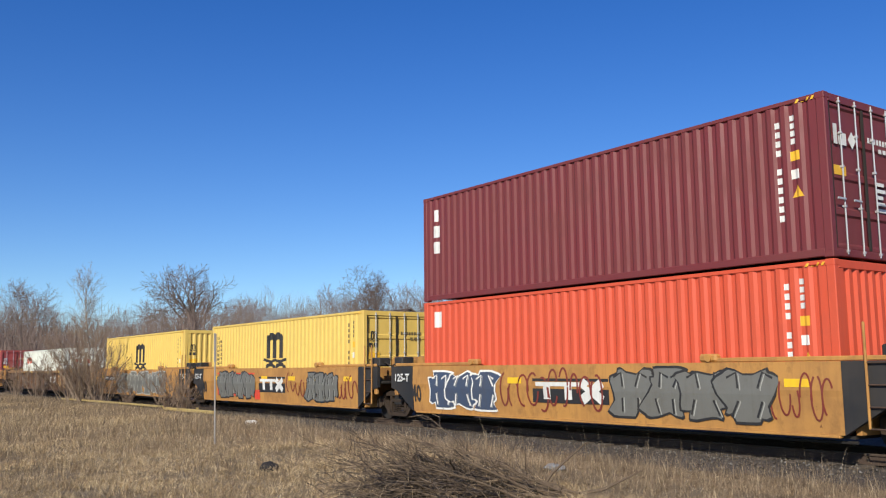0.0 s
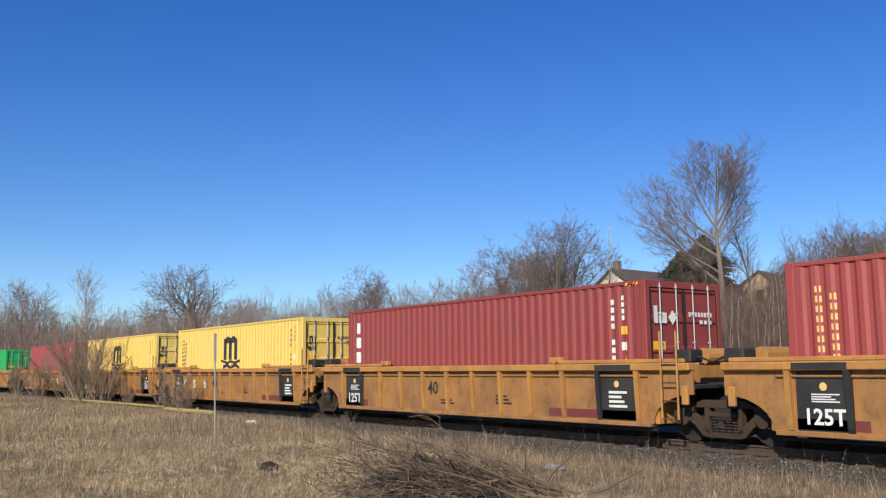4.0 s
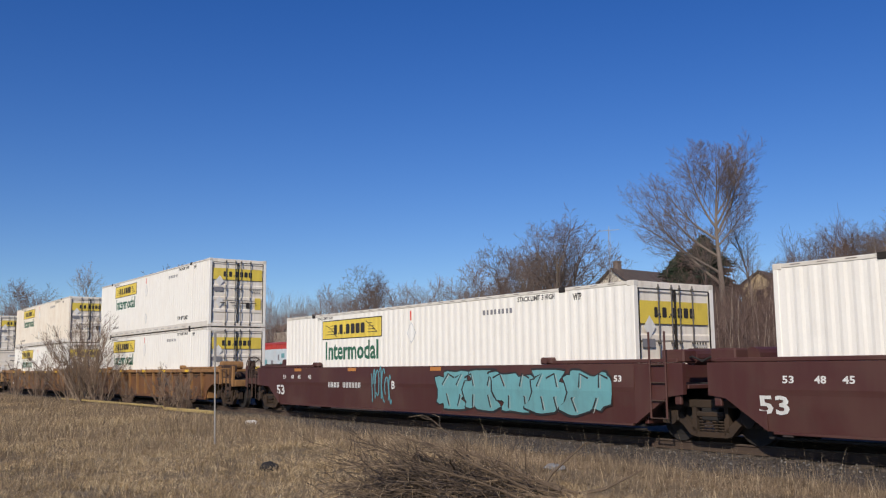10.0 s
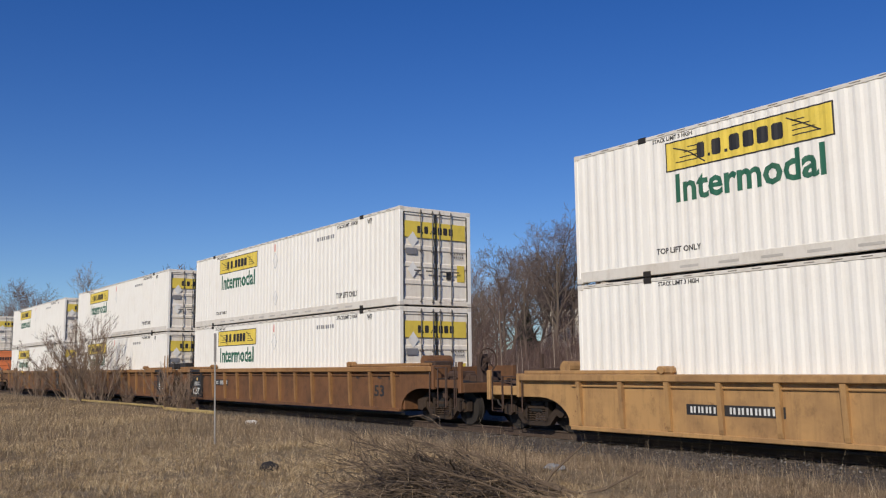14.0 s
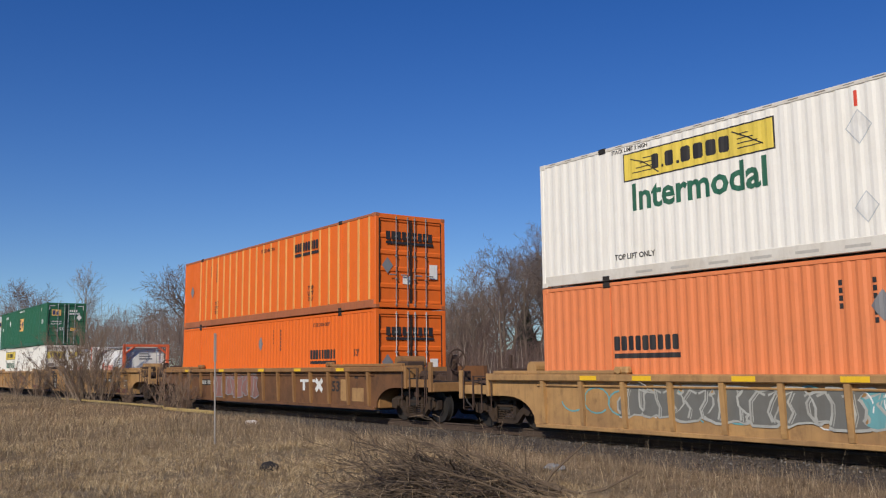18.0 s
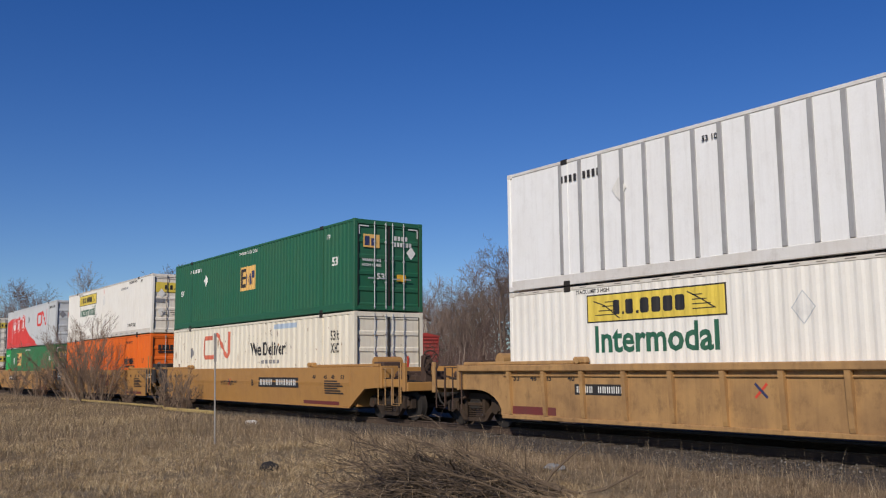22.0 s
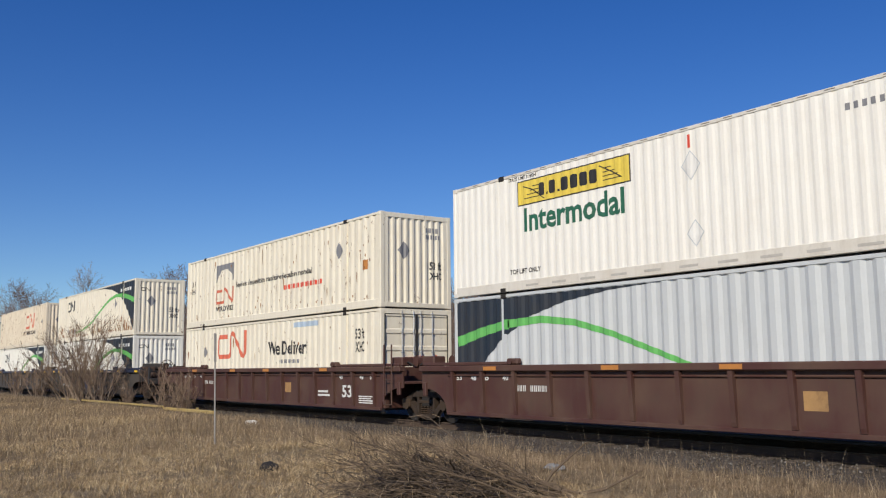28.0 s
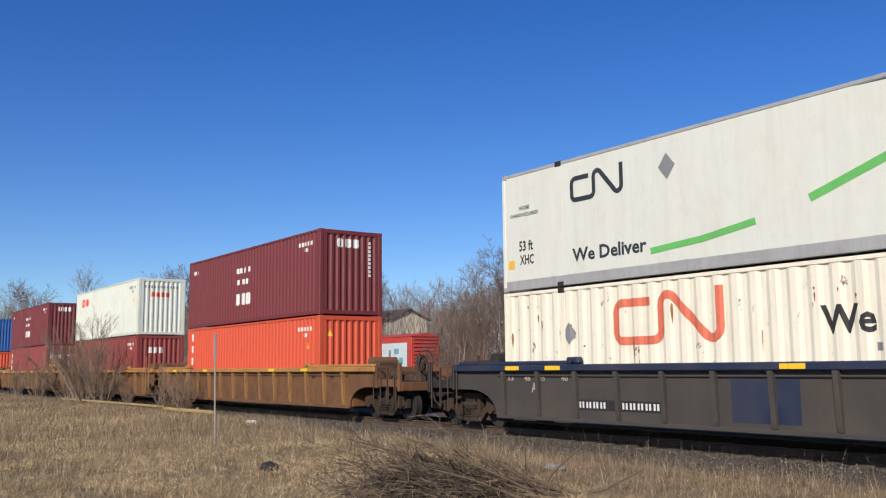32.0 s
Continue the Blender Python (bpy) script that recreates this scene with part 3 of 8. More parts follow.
def m_box(label, body, mark, ends="iso"):
    c, near, end = container(label, 12.192, body, ends=ends)
    iso_marks(c, near, end, 12.19, mark if mark is not BLACK_MARK else OLIVE_MARK)
    near.mark("emblem", hook_m(5.1, 6.82, 1.15, 2.36), mark, c)
    near.mark("name_lettering", [q for i in range(8) for q in pairs_of(0.55, 0.13, 2.34 - i * 0.17, 2.45 - i * 0.17)] + [q for i in range(7) for q in pairs_of(0.82, 0.13, 2.20 - i * 0.17, 2.31 - i * 0.17)], mark, c)
    end.mark("emblem", hook_m(-0.98, -0.68, 1.95, 2.25) + bars(-1.0, -0.66, 1.78, 1.9, 2), mark if mark is BLACK_MARK else WHITE_MARK, c)
    return c


def panel_box(label, lower=False, white=False):
    if white:
        c, near, end = container(label, 16.154, PANEL_WHITE, 2.591, 2.896, ends="dom", posts=True, rail=CREAM_RAIL_PLAIN, rods=GALV, door=PANEL_WHITE, style="posts", posts_m=PANEL_GREY)
        x0, z0 = 10.0, 1.75
    else:
        gm_ = PANEL_LEAF if lower else PANEL_GREEN
        c, near, end = container(label, 16.154, gm_, 2.591, 2.896, 0.25, 0.026, "dom", gm_, True, GALV)
        if lower:
            near.mark("fresh_panel", rect(0.12, 1.9, 0.262, 2.8), BRIGHT_GREEN, c, 0.002, "bright green repainted panel")
        x0, z0 = (7.3, 1.22) if not lower else (4.36, 1.58)
    pr = 0.02 if white else 0.0
    near.mark("panel", rect(x0, x0 + 1.45, z0, z0 + 0.92), GOLD_MARK, c, 0.005 + pr, "gold name panel")
    near.mark("emblem", rect(x0 + 0.1, x0 + 0.52, z0 + 0.12, z0 + 0.85), BLACK_MARK, c, 0.009 + pr)
    near.mark("emblem_slot", rect(x0 + 0.24, x0 + 0.53, z0 + 0.26, z0 + 0.44) + rect(x0 + 0.24, x0 + 0.53, z0 + 0.55, z0 + 0.72), GOLD_MARK, c, 0.012 + pr)
    near.mark("emblem", band([(x0 + 0.62, z0 + 0.2), (x0 + 0.66, z0 + 0.62), (x0 + 0.80, z0 + 0.32), (x0 + 0.95, z0 + 0.62), (x0 + 0.98, z0 + 0.2)], 0.1) + band([(x0 + 1.12, z0 + 0.2), (x0 + 1.12, z0 + 0.7)] , 0.11) + disc(x0 + 1.23, z0 + 0.58, 0.14), NAVY_MARK, c, 0.009 + pr)
    mk = BLACK_MARK if white else WHITE_MARK
    near.mark("lettering", lettering("WARNING HIGH CUBE", 7.2, 8.85, 2.62, 2.74) if not white else lettering("53 102", 5.9, 6.35, 2.5, 2.62), mk, c, 0.006 + pr)
    near.mark("number_lettering", bars(1.9, 3.2, 2.36, 2.52, 9, 0.6) if not lower else bars(0.5, 1.7, 2.3, 2.46, 8, 0.5), mk, c, 0.006 + pr)
    near.mark("placard", diamond(3.7 if not lower else 3.3, 1.95, 0.26), PLACARD, c, 0.008 + pr)
    if not white:
        near.mark("lettering", lettering("53'", 14.72, 15.15, 1.50 if not lower else 1.85, 1.80 if not lower else 2.12) + (lettering("53'", 0.75, 1.1, 1.45, 1.7) if not lower else []) + lettering("WTP", 14.3, 14.55, 2.4, 2.56), WHITE_MARK, c)
        end.mark("lettering", lettering("53'", -0.45, -0.1, 1.0, 1.2) + lettering("WARNING", -1.0, -0.3, 1.55, 1.65) + lettering("HIGH CUBE", -1.0, -0.3, 1.4, 1.49), WHITE_MARK, c, 0.008)
        end.mark("corner_stripe", rect(-1.12, -0.75, 2.66, 2.7) + rect(-1.12, -1.08, 2.4, 2.7) + rect(0.75, 1.12, 2.66, 2.7) + rect(1.08, 1.12, 2.4, 2.7), WHITE_MARK, c, 0.008)
        end.mark("notice", rect(0.3, 0.65, 0.95, 1.18), CAUTION, c, 0.008)
        end.mark("placard", diamond(0.85, 1.9, 0.22), PLACARD, c, 0.008)
    end.mark("panel", rect(-0.95, -0.35, 2.0, 2.42), GOLD_MARK, c, 0.006)
    end.mark("emblem", rect(-0.9, -0.72, 2.06, 2.36) + rect(-0.66, -0.52, 2.06, 2.3), NAVY_MARK, c, 0.009)
    end.mark("number_lettering", bars(0.2, 0.75, 2.28, 2.42, 4) + bars(0.2, 0.9, 2.08, 2.22, 6), mk, c, 0.008)
    return c


def orange_box(label, lower=True, ends="dom", at=12.0):
    if lower:
        c, near, end = container(label, 16.154, ORG_ORANGE if ends == "dom" else ORG_PALE, 2.591, 2.896, 0.25, 0.018, ends, None, True, GALV)
        z = 1.28
    else:
        c, near, end = container(label, 16.154, ORG_ORANGE, 2.591, 2.896, ends="dom", posts=True, rail=ORG_RAIL, rods=GREY_MARK, style="posts", roof_edge=ORG_RAIL, posts_m=ORG_POST)
        z, at = 2.05, 10.8
    pr = 0.0 if lower else 0.02
    near.mark("name_lettering", blocks(at, at + 1.75, z + 0.16, z + 0.46, 9, 0.86), BLACK_MARK, c, 0.006 + pr)
    near.mark("underline", rect(at, at + 1.75, z, z + 0.10), BLACK_MARK, c, 0.006 + pr)
    near.mark("placard", diamond(8.05 if lower else 0.95, 2.05 if lower else 1.55, 0.26), GREY_MARK, c, 0.008 + pr)
    near.mark("lettering", lettering("STACK 2 HIGH ONLY", 8.0 if not lower else 12.2, 9.2 if not lower else 13.3, 2.5, 2.62), BLACK_MARK, c, 0.006 + pr)
    xc = (9.1 if lower else 3.05) if ends == "dom" else 7.3
    near.mark("number_lettering", [q for i in range(6) for q in rect(xc + 0.6, xc + 0.67, 2.42 - i * 0.13, 2.51 - i * 0.13)] + [q for i in range(4) for q in rect(xc, xc + 0.07, 2.42 - i * 0.13, 2.51 - i * 0.13)], BLACK_MARK, c, 0.006 + pr)
    if not lower:
        near.mark("lettering", lettering("TOP", 3.55, 3.9, 0.85, 0.99) + lettering("LIFT", 3.55, 3.9, 0.66, 0.80) + lettering("ONLY", 3.55, 3.9, 0.47, 0.61), BLACK_MARK, c, 0.026)
        near.mark("lettering", lettering("TOP", 11.8, 12.2, 0.85, 0.99) + lettering("LIFT", 11.8, 12.2, 0.66, 0.80) + lettering("ONLY", 11.8, 12.2, 0.47, 0.61), BLACK_MARK, c, 0.026)
    else:
        near.mark("lettering", lettering("53'", 14.85, 15.2, 1.5, 1.72), BLACK_MARK, c, 0.006)
    end.mark("name_lettering", bars(-0.9, 0.85, 2.1, 2.36, 9, 0.78) + rect(-0.9, 0.85, 1.97, 2.05), BLACK_MARK, c, 0.006)
    end.mark("placard", diamond(-0.85, 1.3, 0.25), GREY_MARK, c, 0.01 if ends == "dom" else 0.05)
    end.mark("notice", rect(-0.3, 0.0, 0.75, 1.0) + rect(0.7, 1.0, 0.95, 1.4), PLACARD, c, 0.008)
    return c


RUSTING = {"leaf": (0.3, 2.3, 60, 5), "deliver": (0.3, 2.6, 70, 1), "worldwide": (0.3, 2.75, 200, 2), "rustleaf": (0.3, 1.0, 480, 3), "intermodal": (0.3, 2.7, 340, 4)}


def rust_stains(c, near, z0, z1, n, seed):
    """Rust chips and runs, thickest along the foot of the sheet."""
    r = random.Random(seed)
    polys = []
    for i in range(n):
        x, z = r.uniform(0.2, 15.9), z0 + (z1 - z0) * r.random() ** 1.7
        w, h = r.uniform(0.008, 0.038), r.uniform(0.02, 0.10) if r.random() < 0.8 else r.uniform(0.12, 0.34)
        if z1 < 1.2:
            w, h = w * 1.7, h * 1.5
        polys.append([(x - w * r.uniform(0.3, 1), z), (x + w * 0.2, z - h), (x + w, z - h * r.uniform(0, 0.4)), (x + w * 0.8, z + h * 0.3), (x - w * 0.2, z + h * 0.4)])
    polys = [[(a, max(b, 0.275)) for a, b in q] for q in polys]
    tagged(near.mark("rust_stain", polys, STAIN, c, 0.0075, "brown rust chips and runs"), "brown rust chips and runs", kind="stuff")


def railway_box(label, kind):
    """The railway's own 53-foot boxes, in their liveries."""
    body = {"deliver": RLY_WHITE, "worldwide": RLY_WHITE, "leaf": RLY_CLEAN, "rustleaf": RLY_WHITE, "intermodal": RLY_CREAM, "people": RLY_GREY, "reefer": RLY_REEFER, "greyleaf": RLY_GREY}[kind]
    ends = "corr" if kind in ("worldwide", "leaf", "rustleaf", "intermodal") else "dom"
    smooth = kind == "reefer"
    c, near, end = container(label, 16.154, body, 2.591, 2.896, 0.40 if not smooth else 0.62, 0.034 if not smooth else 0.004, ends, {"reefer": PANEL_GREY}.get(kind, body), True, GALV)
    if kind in RUSTING:
        rust_stains(c, near, *RUSTING[kind])
    if kind in ("leaf", "rustleaf", "reefer", "greyleaf"):
        flip = kind == "greyleaf"

        def fx(polys):
            return [[(16.15 - a, b) for a, b in q] for q in polys] if flip else polys
        # dark sweep at the top corner, and the leaf-green line across it
        top = 2.80
        edge = [(9.2, top), (10.6, 2.74), (12.0, 2.58), (13.2, 2.30), (14.3, 1.75), (15.2, 1.05), (15.85, 0.25)]
        sweep = []
        for (ax, az), (bx, bz) in zip(edge, edge[1:]):
            sweep.append([(ax, az), (bx, bz), (bx, top)] if az >= top else [(ax, az), (bx, bz), (bx, top), (ax, top)])
        sweep += [[(15.85, 0.32), (16.02, 0.32), (16.02, top), (15.85, top)]]
        near.mark("dark_sweep", fx(sweep), RLY_NAVY, c, 0.004, "dark painted sweep")
        gl = [(4.7, 0.52), (6.0, 0.62), (7.2, 0.80), (8.3, 1.05), (9.4, 1.42), (10.6, 1.82), (11.7, 2.10), (12.8, 2.22), (14.0, 2.16), (15.0, 2.0), (16.0, 1.78)]
        if kind == "reefer":
            near.mark("green_line", band(gl[:3], 0.13) + band(gl[3:], 0.15), RLY_LEAF, c, 0.007, "green painted line")
        else:
            near.mark("green_line", fx(band(gl, [0.07, 0.08, 0.1, 0.11, 0.12, 0.13, 0.15, 0.17, 0.2, 0.23, 0.26])), RLY_LEAF, c, 0.007, "green painted line")
        a = 2.12 if flip else 14.0
        face = Wall(lambda p, q, d: (p - 8.077, -1.2955 + 0.0065 + d, q))
        face.mark("dark_sweep", rect(a - 0.095, a + 0.1, 1.92, 2.79), RLY_NAVY, c, 0.0)
        face.mark("green_line", rect(a - 0.095, a + 0.1, 2.03, 2.27), RLY_LEAF, c, 0.0015)
        near.mark("emblem", worm(2.4, 4.02, 1.86, 2.52, 0.15) if not flip else worm(11.6, 13.2, 1.45, 2.1, 0.15), RLY_NAVY, c, 0.006)
        near.mark("lettering", lettering("We Deliver", 2.42, 4.6, 0.52, 0.82), RLY_NAVY if kind != "rustleaf" else GREY_MARK, c, 0.006)
        near.mark("placard", diamond(12.7 if not smooth else 5.2, 1.78 if not smooth else 2.2, 0.27), GREY_MARK, c, 0.010)
        near.mark("number_lettering", bars(13.6, 15.6, 2.36, 2.52, 10, 0.6), WHITE_MARK, c, 0.008)
        end.mark("emblem", worm(-1.0, -0.5, 2.25, 2.45, 0.05), BLACK_MARK, c)
        if smooth:
            near.mark("lettering", lettering("53 ft", 0.6, 1.1, 0.95, 1.2) + lettering("XHC", 0.62, 1.12, 0.62, 0.86) + lettering("HI-CUBE", 0.62, 1.0, 1.95, 2.05) + lettering("CHASSIS REQUIRED", 0.3, 1.3, 1.78, 1.88), BLACK_MARK, c)
            near.mark("notice", rect(0.2, 0.42, 0.55, 0.75), CAUTION, c)
    if kind == "deliver":
        near.mark("emblem", worm(3.58, 6.4, 1.55, 2.62, 0.24), RLY_ORANGE, c, 0.006)
        near.mark("lettering", lettering("We Deliver!", 8.36, 11.46, 1.62, 2.12), BLACK_MARK, c, 0.006)
        near.mark("name_lettering", bars(9.3, 10.9, 1.33, 1.46, 9, 0.6), GREY_MARK, c, 0.006)
        near.mark("lettering", lettering("53 ft", 14.66, 15.2, 2.02, 2.34) + lettering("XHC", 14.68, 15.2, 1.62, 1.94), BLACK_MARK, c, 0.006)
        near.mark("placard", diamond(2.25, 1.85, 0.25), GREY_MARK, c, 0.010)
        near.mark("painted_band", rect(10.4, 12.2, 2.55, 2.72), PALE_BLUE, c, 0.004)
        end.mark("emblem", worm(-0.5, 0.75, 1.0, 1.5, 0.1), RED_MARK, c, 0.006)
        end.mark("lettering", lettering("INTERMODAL", -0.9, 0.9, 0.75, 0.9), BLACK_MARK, c, 0.006)
    if kind == "worldwide":
        near.mark("emblem", worm(3.24, 5.12, 0.85, 1.50, 0.16), RLY_ORANGE, c, 0.006)
        near.mark("lettering", lettering("WORLDWIDE", 3.24, 5.12, 0.55, 0.76), BLACK_MARK, c, 0.006)
        near.mark("grey_arch", [[(3.24, 1.75), (3.24, 2.45), (5.12, 2.45), (5.12, 1.75), *arc(4.18, 1.75, 0.78, 0.5, 0, 180, 8)]], GREY_MARK, c, 0.005)
        near.mark("lettering", lettering("Services d'expedition transitaire de calibre mondial", 5.35, 11.7, 1.35, 1.62), BLACK_MARK, c, 0.006)
        near.mark("name_lettering", bars(9.6, 12.5, 1.0, 1.16, 16, 0.6), RED_MARK, c, 0.006)
        near.mark("lettering", lettering("53 ft", 0.45, 0.95, 1.75, 2.0) + lettering("XHC", 0.47, 0.97, 1.45, 1.68), BLACK_MARK, c, 0.006)
        near.mark("placard", diamond(13.6, 1.95, 0.27), GREY_MARK, c, 0.010)
        near.mark("notice", rect(15.1, 15.35, 1.2, 1.5), ORANGE_MARK, c)
    if kind == "intermodal":
        near.mark("emblem", worm(9.65, 12.42, 1.30, 2.38, 0.24), RLY_ORANGE, c, 0.006)
        near.mark("lettering", lettering("INTERMODAL", 8.93, 13.05, 0.88, 1.14), BLACK_MARK, c, 0.006)
        near.mark("lettering", lettering("53 ft", 0.55, 0.95, 1.85, 2.08) + lettering("XHC", 0.55, 0.95, 1.55, 1.76), BLACK_MARK, c, 0.006)
        near.mark("placard", diamond(15.0, 1.65, 0.27), GREY_MARK, c, 0.010)
    if kind == "people":
        top = [(0.12, 2.05), (0.9, 2.22), (1.8, 2.30), (4.6, 2.24), (5.8, 1.94), (7.0, 1.36), (8.3, 0.80), (10.3, 0.32)]
        red = []
        for (ax, az), (bx, bz) in zip(top, top[1:]):
            red.append([(ax, 0.31), (bx, 0.31), (bx, bz), (ax, az)])
        near.mark("red_sweep", red + rect(0.12, 10.3, 0.26, 0.31), RLY_RED, c, 0.004, "red painted sweep")
        Wall(lambda a, b, d: (a - 8.077, -1.2955 + 0.001, b)).mark("red_sweep", [[(0.14, 0.03), (11.0, 0.03), (10.3, 0.262), (0.14, 0.262)]], RLY_RED, c)
        Wall(lambda a, b, d: (a - 8.077, -1.2955 + 0.006, b)).mark("red_sweep", rect(1.94, 2.11, 0.31, 2.28), RLY_RED, c)
        for x, z in ((2.9, 1.70), (4.4, 1.75), (6.0, 1.80)):
            near.mark("round_badge", disc(x, z, 0.64, 24, 0.62), RLY_RED, c, 0.006)
            near.mark("badge_ring", band(arc(x, z, 0.56, 0.54, 0, 360, 24), 0.05), WHITE_MARK, c, 0.009)
            near.mark("badge_shape", rect(x - 0.25, x + 0.25, z - 0.35, z + 0.1) + rect(x - 0.18, x + 0.18, z + 0.14, z + 0.35), WHITE_MARK, c, 0.009)
        near.mark("emblem", worm(10.65, 13.54, 1.35, 2.42, 0.25), RLY_RED, c, 0.006)
        near.mark("placard", diamond(7.9, 1.95, 0.26), GREY_MARK, c, 0.010)
        near.mark("number_lettering", bars(14.2, 15.8, 2.42, 2.58, 9, 0.6), BLACK_MARK, c, 0.006)
        end.mark("emblem", worm(-0.55, 0.65, 1.72, 2.15, 0.1), RED_MARK, c, 0.006)
        end.mark("placard", diamond(-0.85, 1.95, 0.25), GREY_MARK, c, 0.008)
        end.mark("lettering", lettering("53 ft", 0.2, 0.6, 0.6, 0.8), BLACK_MARK, c, 0.008)
    if ends == "corr":
        end.mark("placard", diamond(-0.45, 1.75, 0.28), GREY_MARK, c, 0.010)
        end.mark("number_lettering", bars(0.35, 0.85, 2.35, 2.5, 4, 0.6) + bars(0.35, 0.9, 2.15, 2.28, 6, 0.6), GREY_MARK, c, 0.006)
        end.mark("lettering", lettering("53 ft", 0.5, 0.95, 1.2, 1.45) + lettering("XHC", 0.5, 0.95, 0.9, 1.12), BLACK_MARK, c, 0.006)
    if smooth:
        unit = part("cooling_unit", Geo().box(8.08, 8.55, -0.5, 1.12, 1.85, 2.76, 0.06), PLACARD, c, "white cooling unit")
        part("grille", Geo().box(8.53, 8.56, -0.3, 0.95, 2.05, 2.25), DARK_STEEL, unit)
        part("engine_box", Geo().box(8.08, 8.48, -0.5, 1.1, 1.35, 1.84, 0.04), DARK_STEEL, c)
    return c


def plain_iso(label, body, mark, ends="corr", H=2.896, name=None):
    c, near, end = container(label, 12.192, body, 2.438, H, ends=ends)
    near.mark("number_lettering", bars(10.6, 11.7, H - 0.5, H - 0.36, 9, 0.6) + bars(11.0, 11.4, H - 0.7, H - 0.58, 3, 0.6), mark, c)
    if name == "o":
        for x, w in ((1.15, 0.42), (1.60, 0.36), (2.0, 0.34)):
            near.mark("name_lettering", band(arc(x + w / 2, H - 0.68, w / 2 - 0.05, 0.2, 0, 360, 14), 0.12), RED_MARK, c)
        near.mark("name_lettering", rect(2.42, 2.62, H - 0.88, H - 0.48), RED_MARK, c)
        end.mark("name_lettering", bars(-0.55, 0.45, H - 0.95, H - 0.72, 4, 0.75), RED_MARK, c)
        end.mark("number_lettering", bars(-0.9, 0.9, H - 0.5, H - 0.38, 11, 0.55), GREY_MARK, c)
        near.mark("notice", rect(11.3, 11.45, H - 1.2, H - 1.0), CAUTION, c)
    if name == "z":
        near.mark("name_lettering", blocks(5.2, 6.6, 0.7, 1.15, 3, 0.86) + bars(5.3, 6.5, 1.5, 1.7, 3, 0.6) + bars(5.2, 6.6, 1.95, 2.15, 4, 0.6) + bars(0.4, 1.1, 2.3, 2.45, 4, 0.6), mark, c)
        end.mark("name_lettering", blocks(-0.55, 0.35, 2.3, 2.6, 3, 0.86), mark, c)
        end.mark("number_lettering", [q for i in range(9) for q in rect(0.68, 0.76, 2.45 - i * 0.14, 2.54 - i * 0.14)], mark, c)
    if name == "i":
        near.mark("number_lettering", [q for i in range(4) for q in rect(0.4, 0.62, 2.35 - i * 0.5, 2.65 - i * 0.5)], mark, c)
        near.mark("warning_triangle", [[(11.2, 1.8), (11.45, 1.8), (11.32, 2.05)]], CAUTION, c)
        end.mark("warning_triangle", [[(-0.9, 2.2), (-0.7, 2.2), (-0.8, 2.4)]], CAUTION, c)
    if name == "t":
        end.mark("name_lettering", bars(-0.6, 0.2, 2.0, 2.3, 3, 0.7), mark, c)
    return c


TANK_WHITE = paint("white_tank_paint", (0.82, 0.80, 0.74), 0.4, 0.14, (0.45, 0.38, 0.30), streak=0.3)
TANK_ORANGE = paint("orange_frame_paint", (0.72, 0.13, 0.045), 0.5, 0.15)


